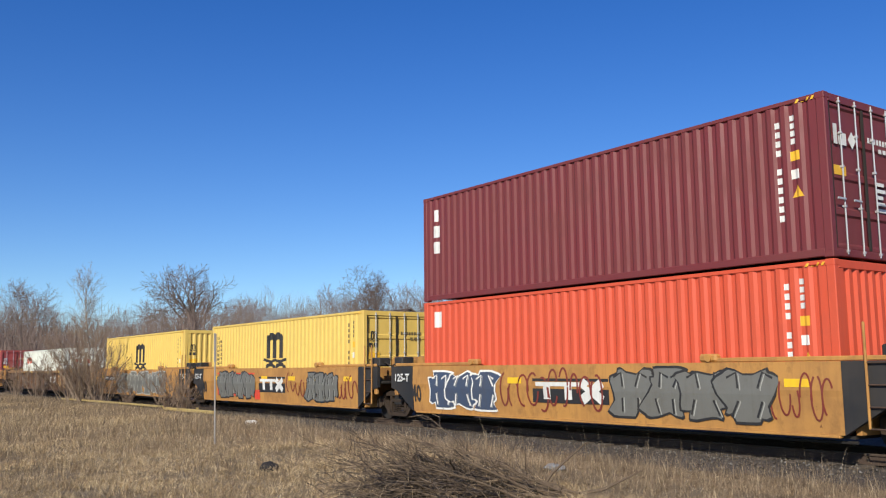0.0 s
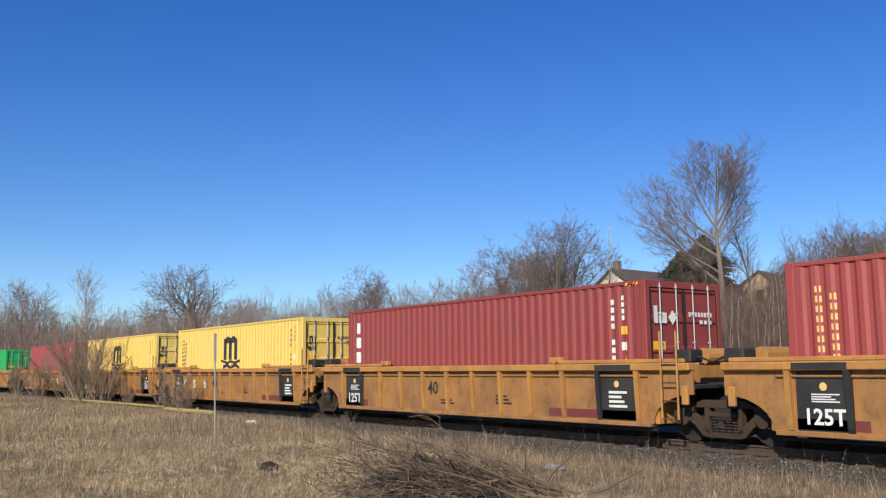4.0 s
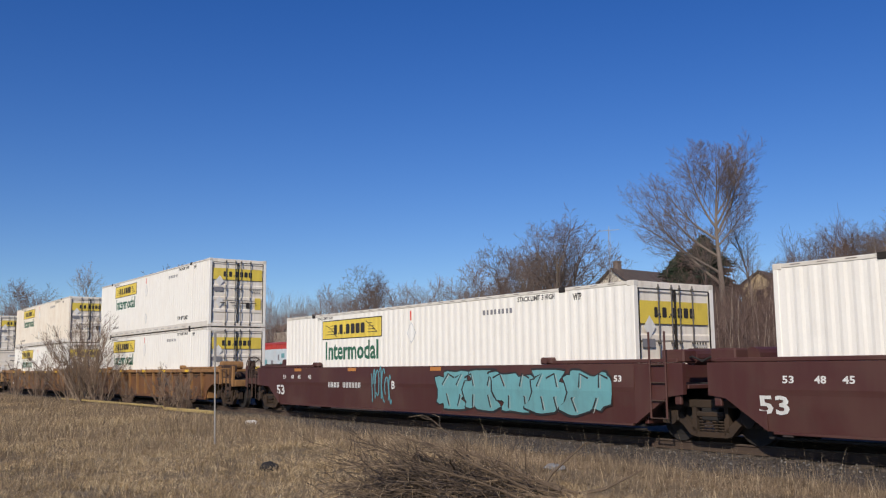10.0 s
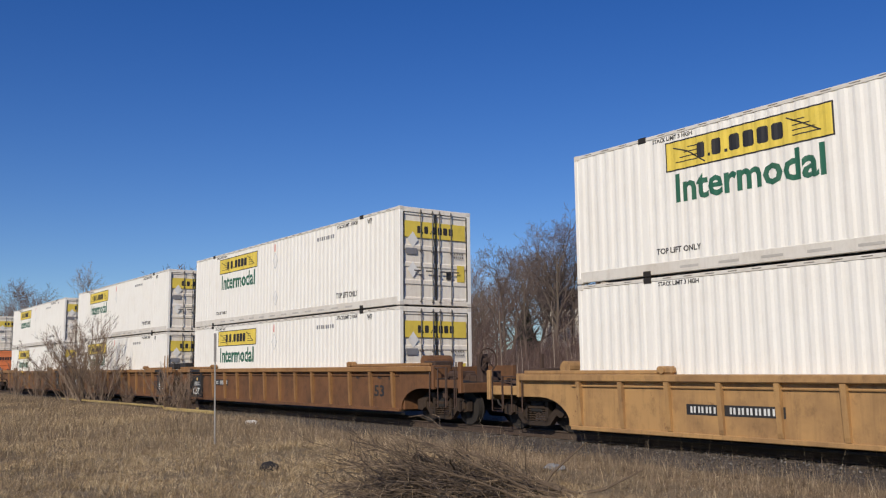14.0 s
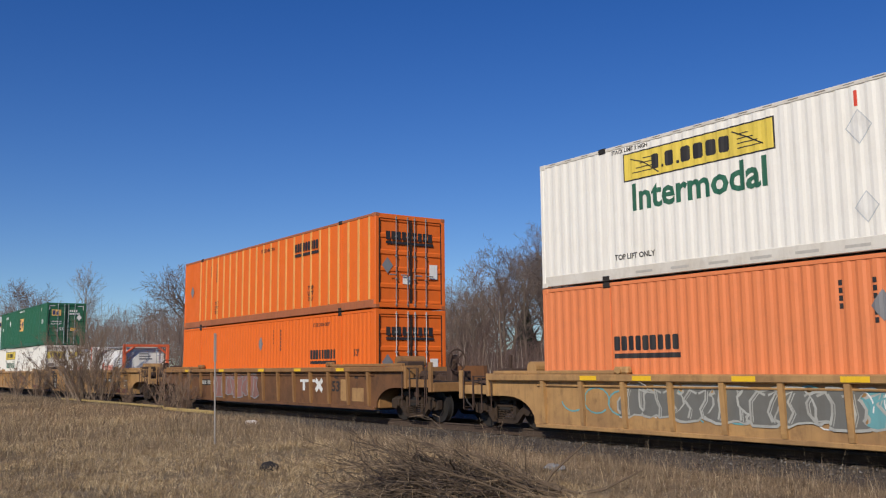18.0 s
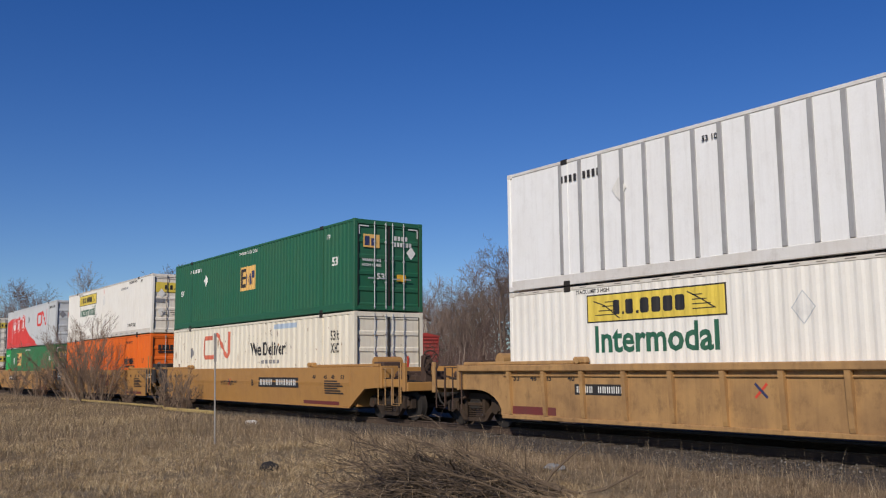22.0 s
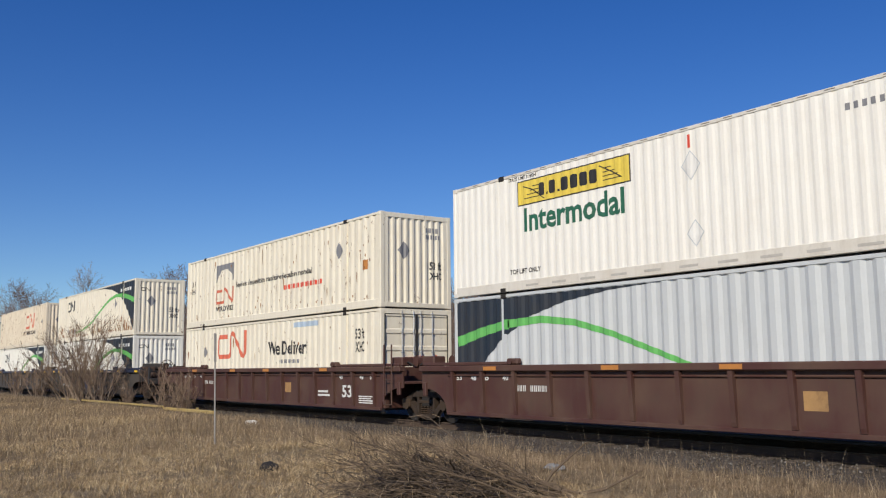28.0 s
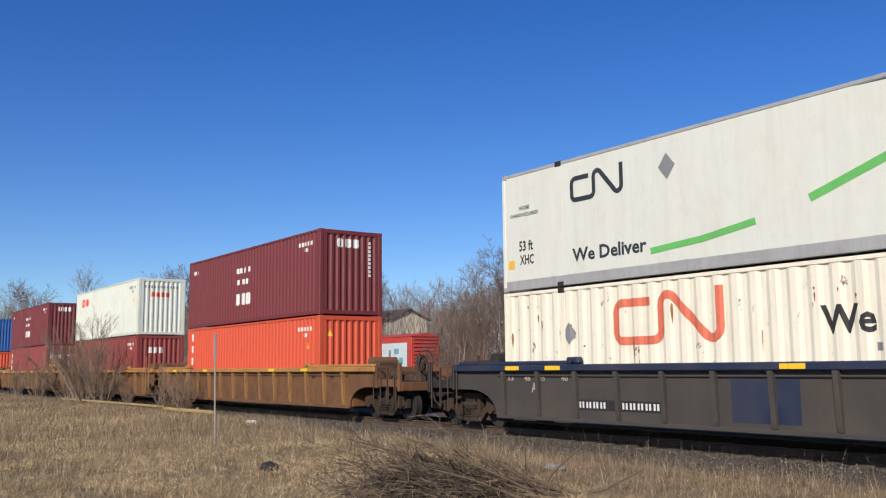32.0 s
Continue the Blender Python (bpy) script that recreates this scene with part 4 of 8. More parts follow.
def tank(label, framed=True):
    """A 20-foot tank in an open frame."""
    c = thing("tank_container", label, "tank container", "containers on the train")
    L, W, H, r, zc = 6.058, 2.438, 2.5, 1.12, 1.23
    g = Geo()
    prof = [(-2.75, 0.0), (-2.72, 0.55), (-2.62, 0.9), (-2.40, 1.05), (-2.2, r), (2.2, r), (2.40, 1.05), (2.62, 0.9), (2.72, 0.55), (2.75, 0.0)]
    n = 36
    vs = [(x, q * math.cos(2 * math.pi * i / n), zc + q * math.sin(2 * math.pi * i / n)) for x, q in prof for i in range(n)]
    g.add(vs, [(k * n + i, k * n + (i + 1) % n, (k + 1) * n + (i + 1) % n, (k + 1) * n + i) for k in range(len(prof) - 1) for i in range(n)])
    part("tank", g, TANK_WHITE, c, "white rounded tank", smooth=True)
    for x in (-1.1, 1.15):
        part("tank_band", Geo().ring((x, 0, zc), 0, r + 0.006, 0.018, 40, 5), DARK_STEEL, c)
    part("walkway", Geo().box(-2.3, 2.3, -0.55, -0.15, 2.36, 2.40, 0.01).tube((-2.3, -0.6, 2.42), (2.3, -0.6, 2.42), 0.025), GALV, c)
    part("manhole", Geo().tube((0.2, 0.1, 2.3), (0.2, 0.1, 2.48), 0.25, n=16), GALV, c)
    for x, fm in ((-L / 2 + 0.07, TANK_WHITE), (L / 2 - 0.07, TANK_ORANGE)):
        fr = part("end_frame", Geo().box(x - 0.07, x + 0.07, -W / 2, -W / 2 + 0.15, 0, H, 0.012).box(x - 0.07, x + 0.07, W / 2 - 0.15, W / 2, 0, H, 0.012).box(x - 0.065, x + 0.065, -W / 2 + 0.15, W / 2 - 0.15, H - 0.14, H - 0.004, 0.012).box(x - 0.065, x + 0.065, -W / 2 + 0.15, W / 2 - 0.15, 0.004, 0.15, 0.012), fm, c)
        part("brace", Geo().tube((x, -1.1, 0.5), (x, -0.4, 0.1), 0.05).tube((x, 1.1, 0.5), (x, 0.4, 0.1), 0.05).tube((x, -1.1, H - 0.5), (x, -0.6, H - 0.1), 0.05).tube((x, 1.1, H - 0.5), (x, 0.6, H - 0.1), 0.05), fm, fr)
    part("base_rail", Geo().box(-L / 2 + 0.14, L / 2 - 0.14, -1.0, -0.9, 0.05, 0.2, 0.01).box(-L / 2 + 0.14, L / 2 - 0.14, 0.9, 1.0, 0.05, 0.2, 0.01), fm, c)
    # markings lie on the curve of the tank
    skin = Wall(lambda a, b, d: (a, -math.sqrt(max(0.01, (r + 0.006) ** 2 - (b - zc) ** 2)), b))

    def fine(polys):
        out = []
        for p in polys:
            z0, z1 = min(q[1] for q in p), max(q[1] for q in p)
            sw = [[(b, a) for a, b in p]]
            out += [[(b, a) for a, b in q] for s in sw for q in cut(s, [z0 + (z1 - z0) * k / 5 for k in range(1, 5)])]
        return out
    skin.mark("name_lettering", fine(blocks(-0.55, 0.95, 1.16, 1.44, 6, 0.8)), RLY_ORANGE, c)
    skin.mark("emblem", fine(diamond(-0.95, 1.36, 0.27)), RLY_ORANGE, c)
    skin.mark("small_print", fine(lines(1.45, 2.2, 1.06, 1.86, 7)), GREY_MARK, c)
    if framed:
        endp = Wall(lambda a, b, d: (2.76 - d, a, b))
        part("end_plate", Geo().extrude([(-0.75, 0.35), (0.75, 0.35), (1.0, 0.6), (1.0, 2.1), (0.75, 2.4), (-0.75, 2.4), (-1.0, 2.1), (-1.0, 0.6)], 0, 2.70, 2.755), TANK_WHITE, c)
        endp.mark("small_print", lines(-0.3, 0.4, 1.7, 2.1, 3) + lines(-0.1, 0.5, 1.0, 1.4, 4), GREY_MARK, c)
        part("ladder", Geo().box(2.90, 2.93, 0.55, 0.58, 0.1, 2.5).box(2.90, 2.93, 0.87, 0.90, 0.1, 2.5), GALV, c)
        for i in range(7):
            part("rung", Geo().tube((2.915, 0.55, 0.3 + 0.32 * i), (2.915, 0.9, 0.3 + 0.32 * i), 0.014, n=6), GALV, c)
    return c


# ---- well cars ----
TRUCK = {}
POST_RUST = paint("rusty_dark_post_steel", (0.075, 0.042, 0.028), 0.75, 0.5, (0.03, 0.022, 0.018), 0.2)


def truck(parent, x):
    """A two-axle truck under a car: bolster with side frames, springs, axles and wheels."""
    if not TRUCK:
        def keep(name, g, mat, smooth=False):
            m = g.mesh(name, smooth)
            b = bmesh.new()
            b.from_mesh(m)
            bmesh.ops.recalc_face_normals(b, faces=b.faces)
            b.to_mesh(m)
            b.free()
            m.materials.append(mat)
            TRUCK[name] = m
        keep("bolster", Geo().box(-0.2, 0.2, -1.08, 1.08, 0.42, 0.68, 0.03).tube((0, 0, 0.66), (0, 0, 0.86), 0.2, n=14), DARK_STEEL)
        g = Geo()
        # beams of the cast frame round a window for the springs and two triangular holes
        for q in ([(-1.16, 0.36), (-0.98, 0.33), (-0.80, 0.42), (-0.70, 0.60), (-0.62, 0.74), (-0.98, 0.66), (-1.16, 0.60)],
                  [(-0.70, 0.68), (0.70, 0.68), (0.62, 0.76), (0.45, 0.82), (-0.45, 0.82), (-0.62, 0.76)],
                  [(-0.80, 0.42), (-0.66, 0.34), (-0.48, 0.15), (-0.36, 0.12), (-0.30, 0.22), (-0.50, 0.40), (-0.70, 0.56)],
                  [(0.80, 0.42), (0.70, 0.56), (0.50, 0.40), (0.30, 0.22), (0.36, 0.12), (0.48, 0.15), (0.66, 0.34)],
                  [(-0.36, 0.12), (0.36, 0.12), (0.34, 0.22), (-0.34, 0.22)],
                  [(-0.42, 0.22), (-0.32, 0.22), (-0.32, 0.70), (-0.42, 0.70)], [(0.32, 0.22), (0.42, 0.22), (0.42, 0.70), (0.32, 0.70)],
                  [(1.16, 0.36), (1.16, 0.60), (0.98, 0.66), (0.62, 0.74), (0.70, 0.60), (0.80, 0.42), (0.98, 0.33)]):
            g.extrude(q, 1, -0.07, 0.07)
        keep("side_frame", g, TRUCK_STEEL)
        g = Geo()
        for k in range(4):
            for i in range(5):
                g.ring((-0.225 + 0.15 * k, 0, 0.25 + 0.055 * i), 2, 0.058, 0.017, 10, 5)
        g.box(-0.31, 0.31, -0.09, 0.09, 0.50, 0.60, 0.02)
        keep("spring_group", g, TRUCK_STEEL)
        g = Geo().tube((0, -0.07, 0.42), (0, 0.06, 0.42), 0.42, n=28).tube((0, 0.06, 0.42), (0, 0.09, 0.42), 0.45, n=28)
        g.tube((0, -0.10, 0.42), (0, -0.07, 0.42), 0.17, 0.30, n=20)
        keep("wheel", g, DARK_STEEL)
        keep("axle_cap", Geo().tube((0, -0.03, 0.46), (0, 0.10, 0.46), 0.13, n=14).box(-0.17, 0.17, -0.02, 0.09, 0.40, 0.62, 0.02), TRUCK_STEEL)
        keep("axle", Geo().tube((0, -1.0, 0.42), (0, 1.0, 0.42), 0.075, n=10), DARK_STEEL)
    t = part("truck", TRUCK["bolster"], None, parent)
    t.location = (x, 0, 0)

    def sub(name, dx, dy, flip=False):
        o = part(name, TRUCK[name], None, t)
        o.location = (dx, dy, 0)
        if flip:
            o.rotation_euler = (0, 0, math.pi)
    for s in (-1, 1):
        sub("side_frame", 0, s * 1.0)
        if s < 0:
            sub("spring_group", 0, -1.0)
        for d in (-0.89, 0.89):
            sub("wheel", d, s * 0.76, s > 0)
            if s < 0:
                sub("axle_cap", d, -1.10)
    for d in (-0.89, 0.89):
        sub("axle", d, 0)
    return t


class CarLook:
    def __init__(self, body, chord=None, end=None, ribs=None, style="ribbed", black=False):
        self.body, self.chord, self.end, self.ribs, self.style, self.black = body, chord or body, end or body, ribs or body, style, black
        self.post = POST_RUST
        self.shift = 0.0    # how far the rear marking panel stands from the end of the well


GOLD = paint("weathered_yellow_car_paint", (0.45, 0.26, 0.10), 0.6, 0.65, (0.17, 0.095, 0.048), 0.2, streak=0.6)
GOLD_FRESH = paint("clean_yellow_car_paint", (0.41, 0.21, 0.058), 0.5, 0.32, (0.30, 0.16, 0.07), 0.03, streak=0.3)
GOLD_PALE = paint("faded_yellow_car_paint", (0.48, 0.24, 0.062), 0.6, 0.6, (0.22, 0.105, 0.042), 0.22, streak=0.55)
OCHRE = paint("orange_brown_car_paint", (0.36, 0.17, 0.05), 0.6, 0.7, (0.13, 0.065, 0.034), 0.25, streak=0.65)
OCHRE_DIRT = paint("dusty_brown_car_paint", (0.24, 0.135, 0.066), 0.7, 0.6, (0.15, 0.092, 0.058), 0.12, streak=0.6)
OCHRE_TOP = paint("orange_chord_paint", (0.46, 0.22, 0.055), 0.6, 0.6, (0.18, 0.085, 0.035), 0.2)
RUST_CAR = paint("rusty_brown_car_paint", (0.175, 0.077, 0.029), 0.7, 0.7, (0.07, 0.037, 0.02), 0.3, streak=0.6)
RUST_RIB = paint("tan_brown_rib_paint", (0.31, 0.16, 0.055), 0.7, 0.6, (0.15, 0.072, 0.034), 0.2)
BROWN_SMOOTH = paint("orange_rust_car_paint", (0.22, 0.085, 0.03), 0.6, 0.65, (0.11, 0.05, 0.026), 0.25, streak=0.6)
MAROON_CAR = paint("dark_maroon_car_paint", (0.07, 0.021, 0.017), 0.55, 0.5, (0.11, 0.06, 0.042), 0.08, streak=0.45)
DARK_RUST = paint("dark_rusty_car_paint", (0.115, 0.060, 0.032), 0.7, 0.6, (0.06, 0.036, 0.024), 0.3, streak=0.5)
BROWN_DARK = paint("dark_brown_car_paint", (0.072, 0.027, 0.021), 0.6, 0.6, (0.12, 0.075, 0.05), 0.15, streak=0.5)
BLUE_CAR = paint("dark_blue_car_paint", (0.014, 0.022, 0.055), 0.55, 0.35, (0.07, 0.06, 0.06), streak=0.3)
BLUE_DIRTY = paint("dusty_grey_car_panel", (0.048, 0.042, 0.038), 0.8, 0.6, (0.09, 0.072, 0.058), streak=0.5)
BLACK_CAR = paint("black_car_paint", (0.018, 0.018, 0.019), 0.6, 0.45, (0.07, 0.055, 0.045), streak=0.4)
MAROON_PATCH = paint("maroon_patch", (0.16, 0.03, 0.028), 0.6, 0.3)
SILVER = paint("silver_spray", (0.155, 0.155, 0.14), 0.5, 0.2)
PALE_SPRAY = paint("pale_grey_spray", (0.42, 0.42, 0.38), 0.6, 0.3)
TEAL = paint("teal_spray", (0.14, 0.36, 0.38), 0.55, 0.2)
NAVY_SPRAY = paint("navy_spray", (0.05, 0.075, 0.13), 0.55, 0.2)
PINK = paint("pink_spray", (0.29, 0.14, 0.12), 0.6, 0.5, streak=0.5)
MOSS = paint("moss_green_spray", (0.13, 0.20, 0.10), 0.6, 0.2)
CYAN = paint("cyan_spray", (0.10, 0.30, 0.34), 0.6, 0.2)
RED_SPRAY = paint("red_brown_line_spray", (0.20, 0.03, 0.02), 0.6, 0.2)


def sliced(polys, step=0.12):
    """Cuts polygons at level lines, so that they follow a bent wall."""
    out = []
    for p in polys:
        z0, z1 = min(q[1] for q in p), max(q[1] for q in p)
        lv = [k * step for k in range(int(z0 / step), int(z1 / step) + 2)]
        out += [[(a, b) for b, a in q] for q in cut([(b, a) for a, b in p], lv)]
    return out


def graffiti(parent, wall, x0, x1, z0, z1, n, fill, line, seed, fat=0.26):
    """Fat sprayed bubble shapes with edges and inner strokes; no words."""
    r = random.Random(seed)
    n = max(3, round(n * 0.62)) if fat > 0.2 else n
    w = (x1 - x0) / n
    off = 0.006
    for i in range(n):
        cx, zc, hz = x0 + (i + 0.5) * w, (z0 + z1) / 2, (z1 - z0) / 2 - 0.05
        lean = r.uniform(-0.3, 0.35)
        p1, p2, p3 = r.uniform(0, 6.3), r.uniform(0, 6.3), r.uniform(0, 6.3)

        def blob(grow):
            q = []
            for k in range(30):
                a = 2 * math.pi * k / 30
                m = 1 + 0.16 * math.sin(2 * a + p1) + 0.20 * math.sin(3 * a + p2) + 0.16 * math.sin(7 * a + p3)
                c, s = math.cos(a), math.sin(a)
                z = zc + math.copysign(abs(s) ** 0.5, s) * (hz + grow) * min(max(m, 0.72), 1.0)
                x = cx + math.copysign(abs(c) ** 0.5, c) * (0.56 * w * m + grow) + lean * (z - zc) * 0.6
                q.append((min(max(x, x0 - 0.2), x1 + 0.2), min(max(z, z0), z1)))
            return q
        wall.mark("spray_edge", sliced([blob(0.05)]), line, parent, off)
        wall.mark("spray_fill", sliced([blob(0.0)]), fill, parent, off + 0.0012)
        strokes, shine = [], []
        for k in range(2):
            xa = cx + (k - 0.5) * 0.5 * w
            pts = [(xa + r.uniform(-0.12, 0.12) * w + lean * 0.6 * (q - 1.5) * 0.4 * hz, zc + (q - 1.5) * 0.55 * hz) for q in range(4)]
            pts.append((pts[-1][0] + r.choice((-0.22, 0.22)) * w, pts[-1][1] - 0.2 * hz))
            strokes += band(pts, 0.045)
            shine += band([(x + 0.05, z - 0.02) for x, z in pts[:4]], 0.02)
        wall.mark("spray_line", strokes, line, parent, off + 0.0022)
        tagged(wall.mark("spray_shine", shine, PALE_SPRAY, parent, off + 0.0028), kind="stuff")
        off += 0.0034


def scribble(parent, wall, x0, x1, z0, z1, n, mat, seed, w=0.035):
    """Thin sprayed loops; no words."""
    r = random.Random(seed)
    for i in range(n):
        cx, cz = x0 + (i + 0.5) * (x1 - x0) / n, (z0 + z1) / 2
        a = r.uniform(0, 360)
        wall.mark("spray_line", band(arc(cx, cz + r.uniform(-0.1, 0.1), (x1 - x0) / n * r.uniform(0.3, 0.6), (z1 - z0) / 2 * r.uniform(0.6, 1), a, a + r.uniform(180, 340), 14), w), mat, parent, 0.005 + i * 0.0005)
    return None


def well_car(label, half, front, rear, lk, marks=None, seed=0, low=0.0, brake=False, tall=False):
    """One well: side walls with ribs, chords, floor, end platforms, and its trucks. Front looks to +x."""
    c = thing("well_car", label, "railcar", "well cars of the train")
    art = half + 1.45 if half > 7 else half + 1.325
    T = 1.53 - low          # top of the chord
    B = 0.33 - low * 0.7    # foot of the side wall
    cb = T - 0.15
    ends = {1: front, -1: rear}
    xe = {s: (half + 2.85 if ends[s] == "C" else art - 0.32) for s in (1, -1)}
    xw = {s: (half + 1.6 if ends[s] == "C" else xe[s]) for s in (1, -1)}
    smooth = lk.style == "smooth"
    ow = 1.0 if not smooth else 0.9

    # outline of the side wall with a cut-out for the trucks
    up = 0.93 - low * 0.6
    outline = []
    for s in (-1, 1):
        q = [(s * (half + ow * (1 - math.cos(radians(a)))), B + (up - B) * math.sin(radians(a))) for a in (0, 15, 30, 45, 60, 75, 90)] if not smooth else [(s * (half - 0.1), B), (s * (half + 0.75), up - 0.05)]
        q.append((s * xw[s], up))
        outline += q[::-1] if s < 0 else q
    topz = cb if not smooth else T
    shape = outline + [(xw[1], topz), (-xw[-1], topz)]
    if smooth:
        prof = [(-1.50, T), (-1.515, 1.05 - low), (-1.50, 0.95 - low), (-1.46, B), (-1.40, B), (-1.40, T)]
        g = Geo().extrude(prof, 0, -half + 0.1, half - 0.1)
        side = part("side_wall", g, lk.body, c)
        for s in (-1, 1):
            a = (half - 0.1)
            q = [(s * a, B), (s * (half + 0.75), up - 0.05), (s * xw[s], up), (s * xw[s], T), (s * a, T)]
            part("end_wall", Geo().extrude(q, 1, -1.498, -1.40), BLACK_CAR if lk.black and ends[s] == "A" else lk.end, c)
        part("bottom_flange", Geo().box(-half + 0.2, half - 0.2, -1.49, -1.38, B - 0.05, B - 0.002, 0.01), lk.body, c)
        wall = Wall(lambda a, b, d: (a, (-1.501 - 0.014 * max(0, min(1, (T - b) / max(0.01, T - 1.05 + low)))) + d, b) if b > 1.0 - low else (a, -1.515 + 0.055 * (1.0 - low - b) / 0.65 + d - 0.004, b))
    else:
        g = Geo().extrude(shape, 1, -1.40, -1.36)
        side = part("side_wall", g, lk.body, c)
        part("top_chord", Geo().box(-xw[-1], xw[1], -1.52, -1.30, cb, T, 0.02), lk.chord, c)
        part("bottom_sill", Geo().box(-half + 0.05, half - 0.05, -1.45, -1.34, B - 0.06, B + 0.03, 0.012), lk.body, c)
        part("lip_pipe", Geo().tube((-half + 0.1, -1.425, cb - 0.10), (half - 0.1, -1.425, cb - 0.10), 0.022, n=6), lk.body, c)
        n = 14 if half > 7 else 12
        dark = [(sorted((q * (half - (1.05 if q > 0 else 1.1 + lk.shift)), q * (half - (0.02 if q > 0 else lk.shift - 0.05)))) if half > 7 else sorted((q * (half - 1.47), q * (half - 0.46)))) for q in (-1, 1) if lk.black and ends[q] == "A"]
        for i in range(n):
            x = -half + 0.35 + i * (2 * half - 0.7) / (n - 1)
            wide = abs(abs(x) - 6.05) < 0.4 and half > 7
            rw = 0.11 if wide else 0.052
            black = any(a0 - 0.1 < x < a1 + 0.1 for a0, a1 in dark)
            gm = Geo().extrude([(-1.515, cb - 0.003), (-1.40, cb - 0.003), (-1.40, B + 0.04), (-1.44, B + 0.04), (-1.46, B + 0.12)], 0, x - rw, x + rw)
            part("rib", gm, BLACK_CAR if black else lk.ribs, c)
        ribs_at = [-half + 0.35 + i * (2 * half - 0.7) / (n - 1) for i in range(n)]
        flat = Wall(lambda a, b, d: (a, -1.40 + d, b))
        rim = Wall(lambda a, b, d: (a, -1.52 + d, b))
        for a0, a1 in dark:
            flat.mark("black_panel", rect(a0, a1, B + 0.04, cb), BLACK_CAR, c, 0.003, "black painted panel")
            rim.mark("black_panel", rect(a0, a1, cb + 0.02, T - 0.02), BLACK_CAR, c, 0.003)
            flat.mark("small_print", lines(a0 + 0.28, a1 - 0.22, B + 0.52 if a0 < 0 else B + 0.3, B + 0.68, 4), WHITE_MARK, c, 0.006)
            flat.mark("emblem", disc((a0 + a1) / 2, B + 0.78, 0.07, 12), PALE_YELLOW, c, 0.006)
            if a0 < 0:
                flat.mark("lettering", lettering("125T", max(a0 + 0.18, -half + 0.46), max(a0 + 0.18, -half + 0.46) + 0.72, B + 0.14, B + 0.42), WHITE_MARK, c, 0.009)
        wall = Wall(lambda a, b, d: (a, (-1.40 if b < cb else -1.52) + d, b))
    wall.ribs = ribs_at if not smooth else None
    # far wall, floor and cross members
    part("side_wall", Geo().extrude([(-xw[-1], T), (xw[1], T), (xw[1], up), (half + 0.9, up), (half, B), (-half, B), (-half - 0.9, up), (-xw[-1], up)], 1, 1.36, 1.48), lk.body, c)
    part("floor", Geo().box(-half, half, -1.36, 1.36, B - 0.06, B - 0.01), DARK_STEEL, c)
    part("under_pipe", Geo().tube((-half, -1.3, B - 0.12), (half, -1.3, B - 0.12), 0.03, n=6), DARK_STEEL, c)
    for s in (-1, 1):
        e = xe[s]
        a, b = (half, e) if s > 0 else (-e, -half)
        part("bulkhead", Geo().box(*sorted((s * half, s * (half + 0.10))), -1.35, 1.35, B, T - 0.02, 0.01), lk.end, c)
        part("platform", Geo().box(a, b, -1.34, 1.34, up + 0.10, up + 0.18, 0.012), DARK_STEEL if ends[s] == "C" or lk.black else lk.end, c)
        part("centre_sill", Geo().box(a, b, -0.33, 0.33, 0.62, up + 0.2, 0.02), DARK_STEEL, c)
        part("guide_rail", Geo().box(*sorted((s * (half - 2.7), s * (xw[s] - 0.15))), -1.46, -1.33, T + 0.003, T + 0.085, 0.015), lk.chord, c)
        part("guide_bracket", Geo().box(*sorted((s * (half - 2.95), s * (half - 2.55))), -1.50, -1.32, T + 0.002, T + 0.16, 0.04).tube((s * (half - 2.72), -1.53, T + 0.08), (s * (half - 2.72), -1.49, T + 0.08), 0.07, n=12), lk.chord, c)
        if ends[s] == "C":
            part("corner_plate", Geo().box(*sorted((s * (xw[s] + 0.003), s * (xw[s] + 0.1))), -1.50, -0.9, up - 0.02, T + 0.02, 0.015), lk.end, c)
            rig = Geo().box(*sorted((s * (half + 1.75), s * (e - 0.95))), -1.25, 0.9, 0.66, up + 0.08, 0.04)
            r6 = random.Random(int(10 * half) + s)
            for k in range(9):
                bx, by, bz = s * (half + r6.uniform(1.3, 2.7)), r6.uniform(-1.2, 0.3), up + 0.16
                rig.box(bx - r6.uniform(0.05, 0.2), bx + r6.uniform(0.05, 0.2), by - 0.12, by + 0.12, bz, bz + r6.uniform(0.06, 0.3), 0.02)
            rig.pipe([(s * (half + 1.2), -1.2, up + 0.3), (s * (half + 2.0), -1.15, up + 0.24), (s * (e - 0.2), -1.2, up + 0.34)], 0.03)
            part("brake_rigging", rig, POST_RUST, c)
            part("brake_cylinder", Geo().tube((s * (half + 1.85), -1.0, T - 0.24), (s * (half + 2.35), -1.0, T - 0.24), 0.11, n=12), POST_RUST, c)
            part("handrail", Geo().pipe([(s * (half + 1.7), -1.44, T - 0.05), (s * (e - 0.6), -1.44, T - 0.05), (s * (e - 0.6), -1.44, 0.5), (s * (e - 0.2), -1.44, 0.5), (s * (e - 0.2), -1.44, T + 0.1)], 0.018), lk.post, c)
            part("valve_tank", Geo().tube((s * (half + 0.55), -1.0, T + 0.13), (s * (half + 0.55), -0.1, T + 0.13), 0.17, n=14), lk.end, c)
            part("valve_box", Geo().box(*sorted((s * (half + 0.95), s * (half + 1.5))), -1.3, -0.7, T - 0.1, T + 0.14, 0.03), POST_RUST, c)
            part("end_sill", Geo().box(*sorted((s * (e - 0.12), s * (e + 0.02))), -1.36, 1.36, up - 0.1, up + 0.16, 0.02), lk.end, c)
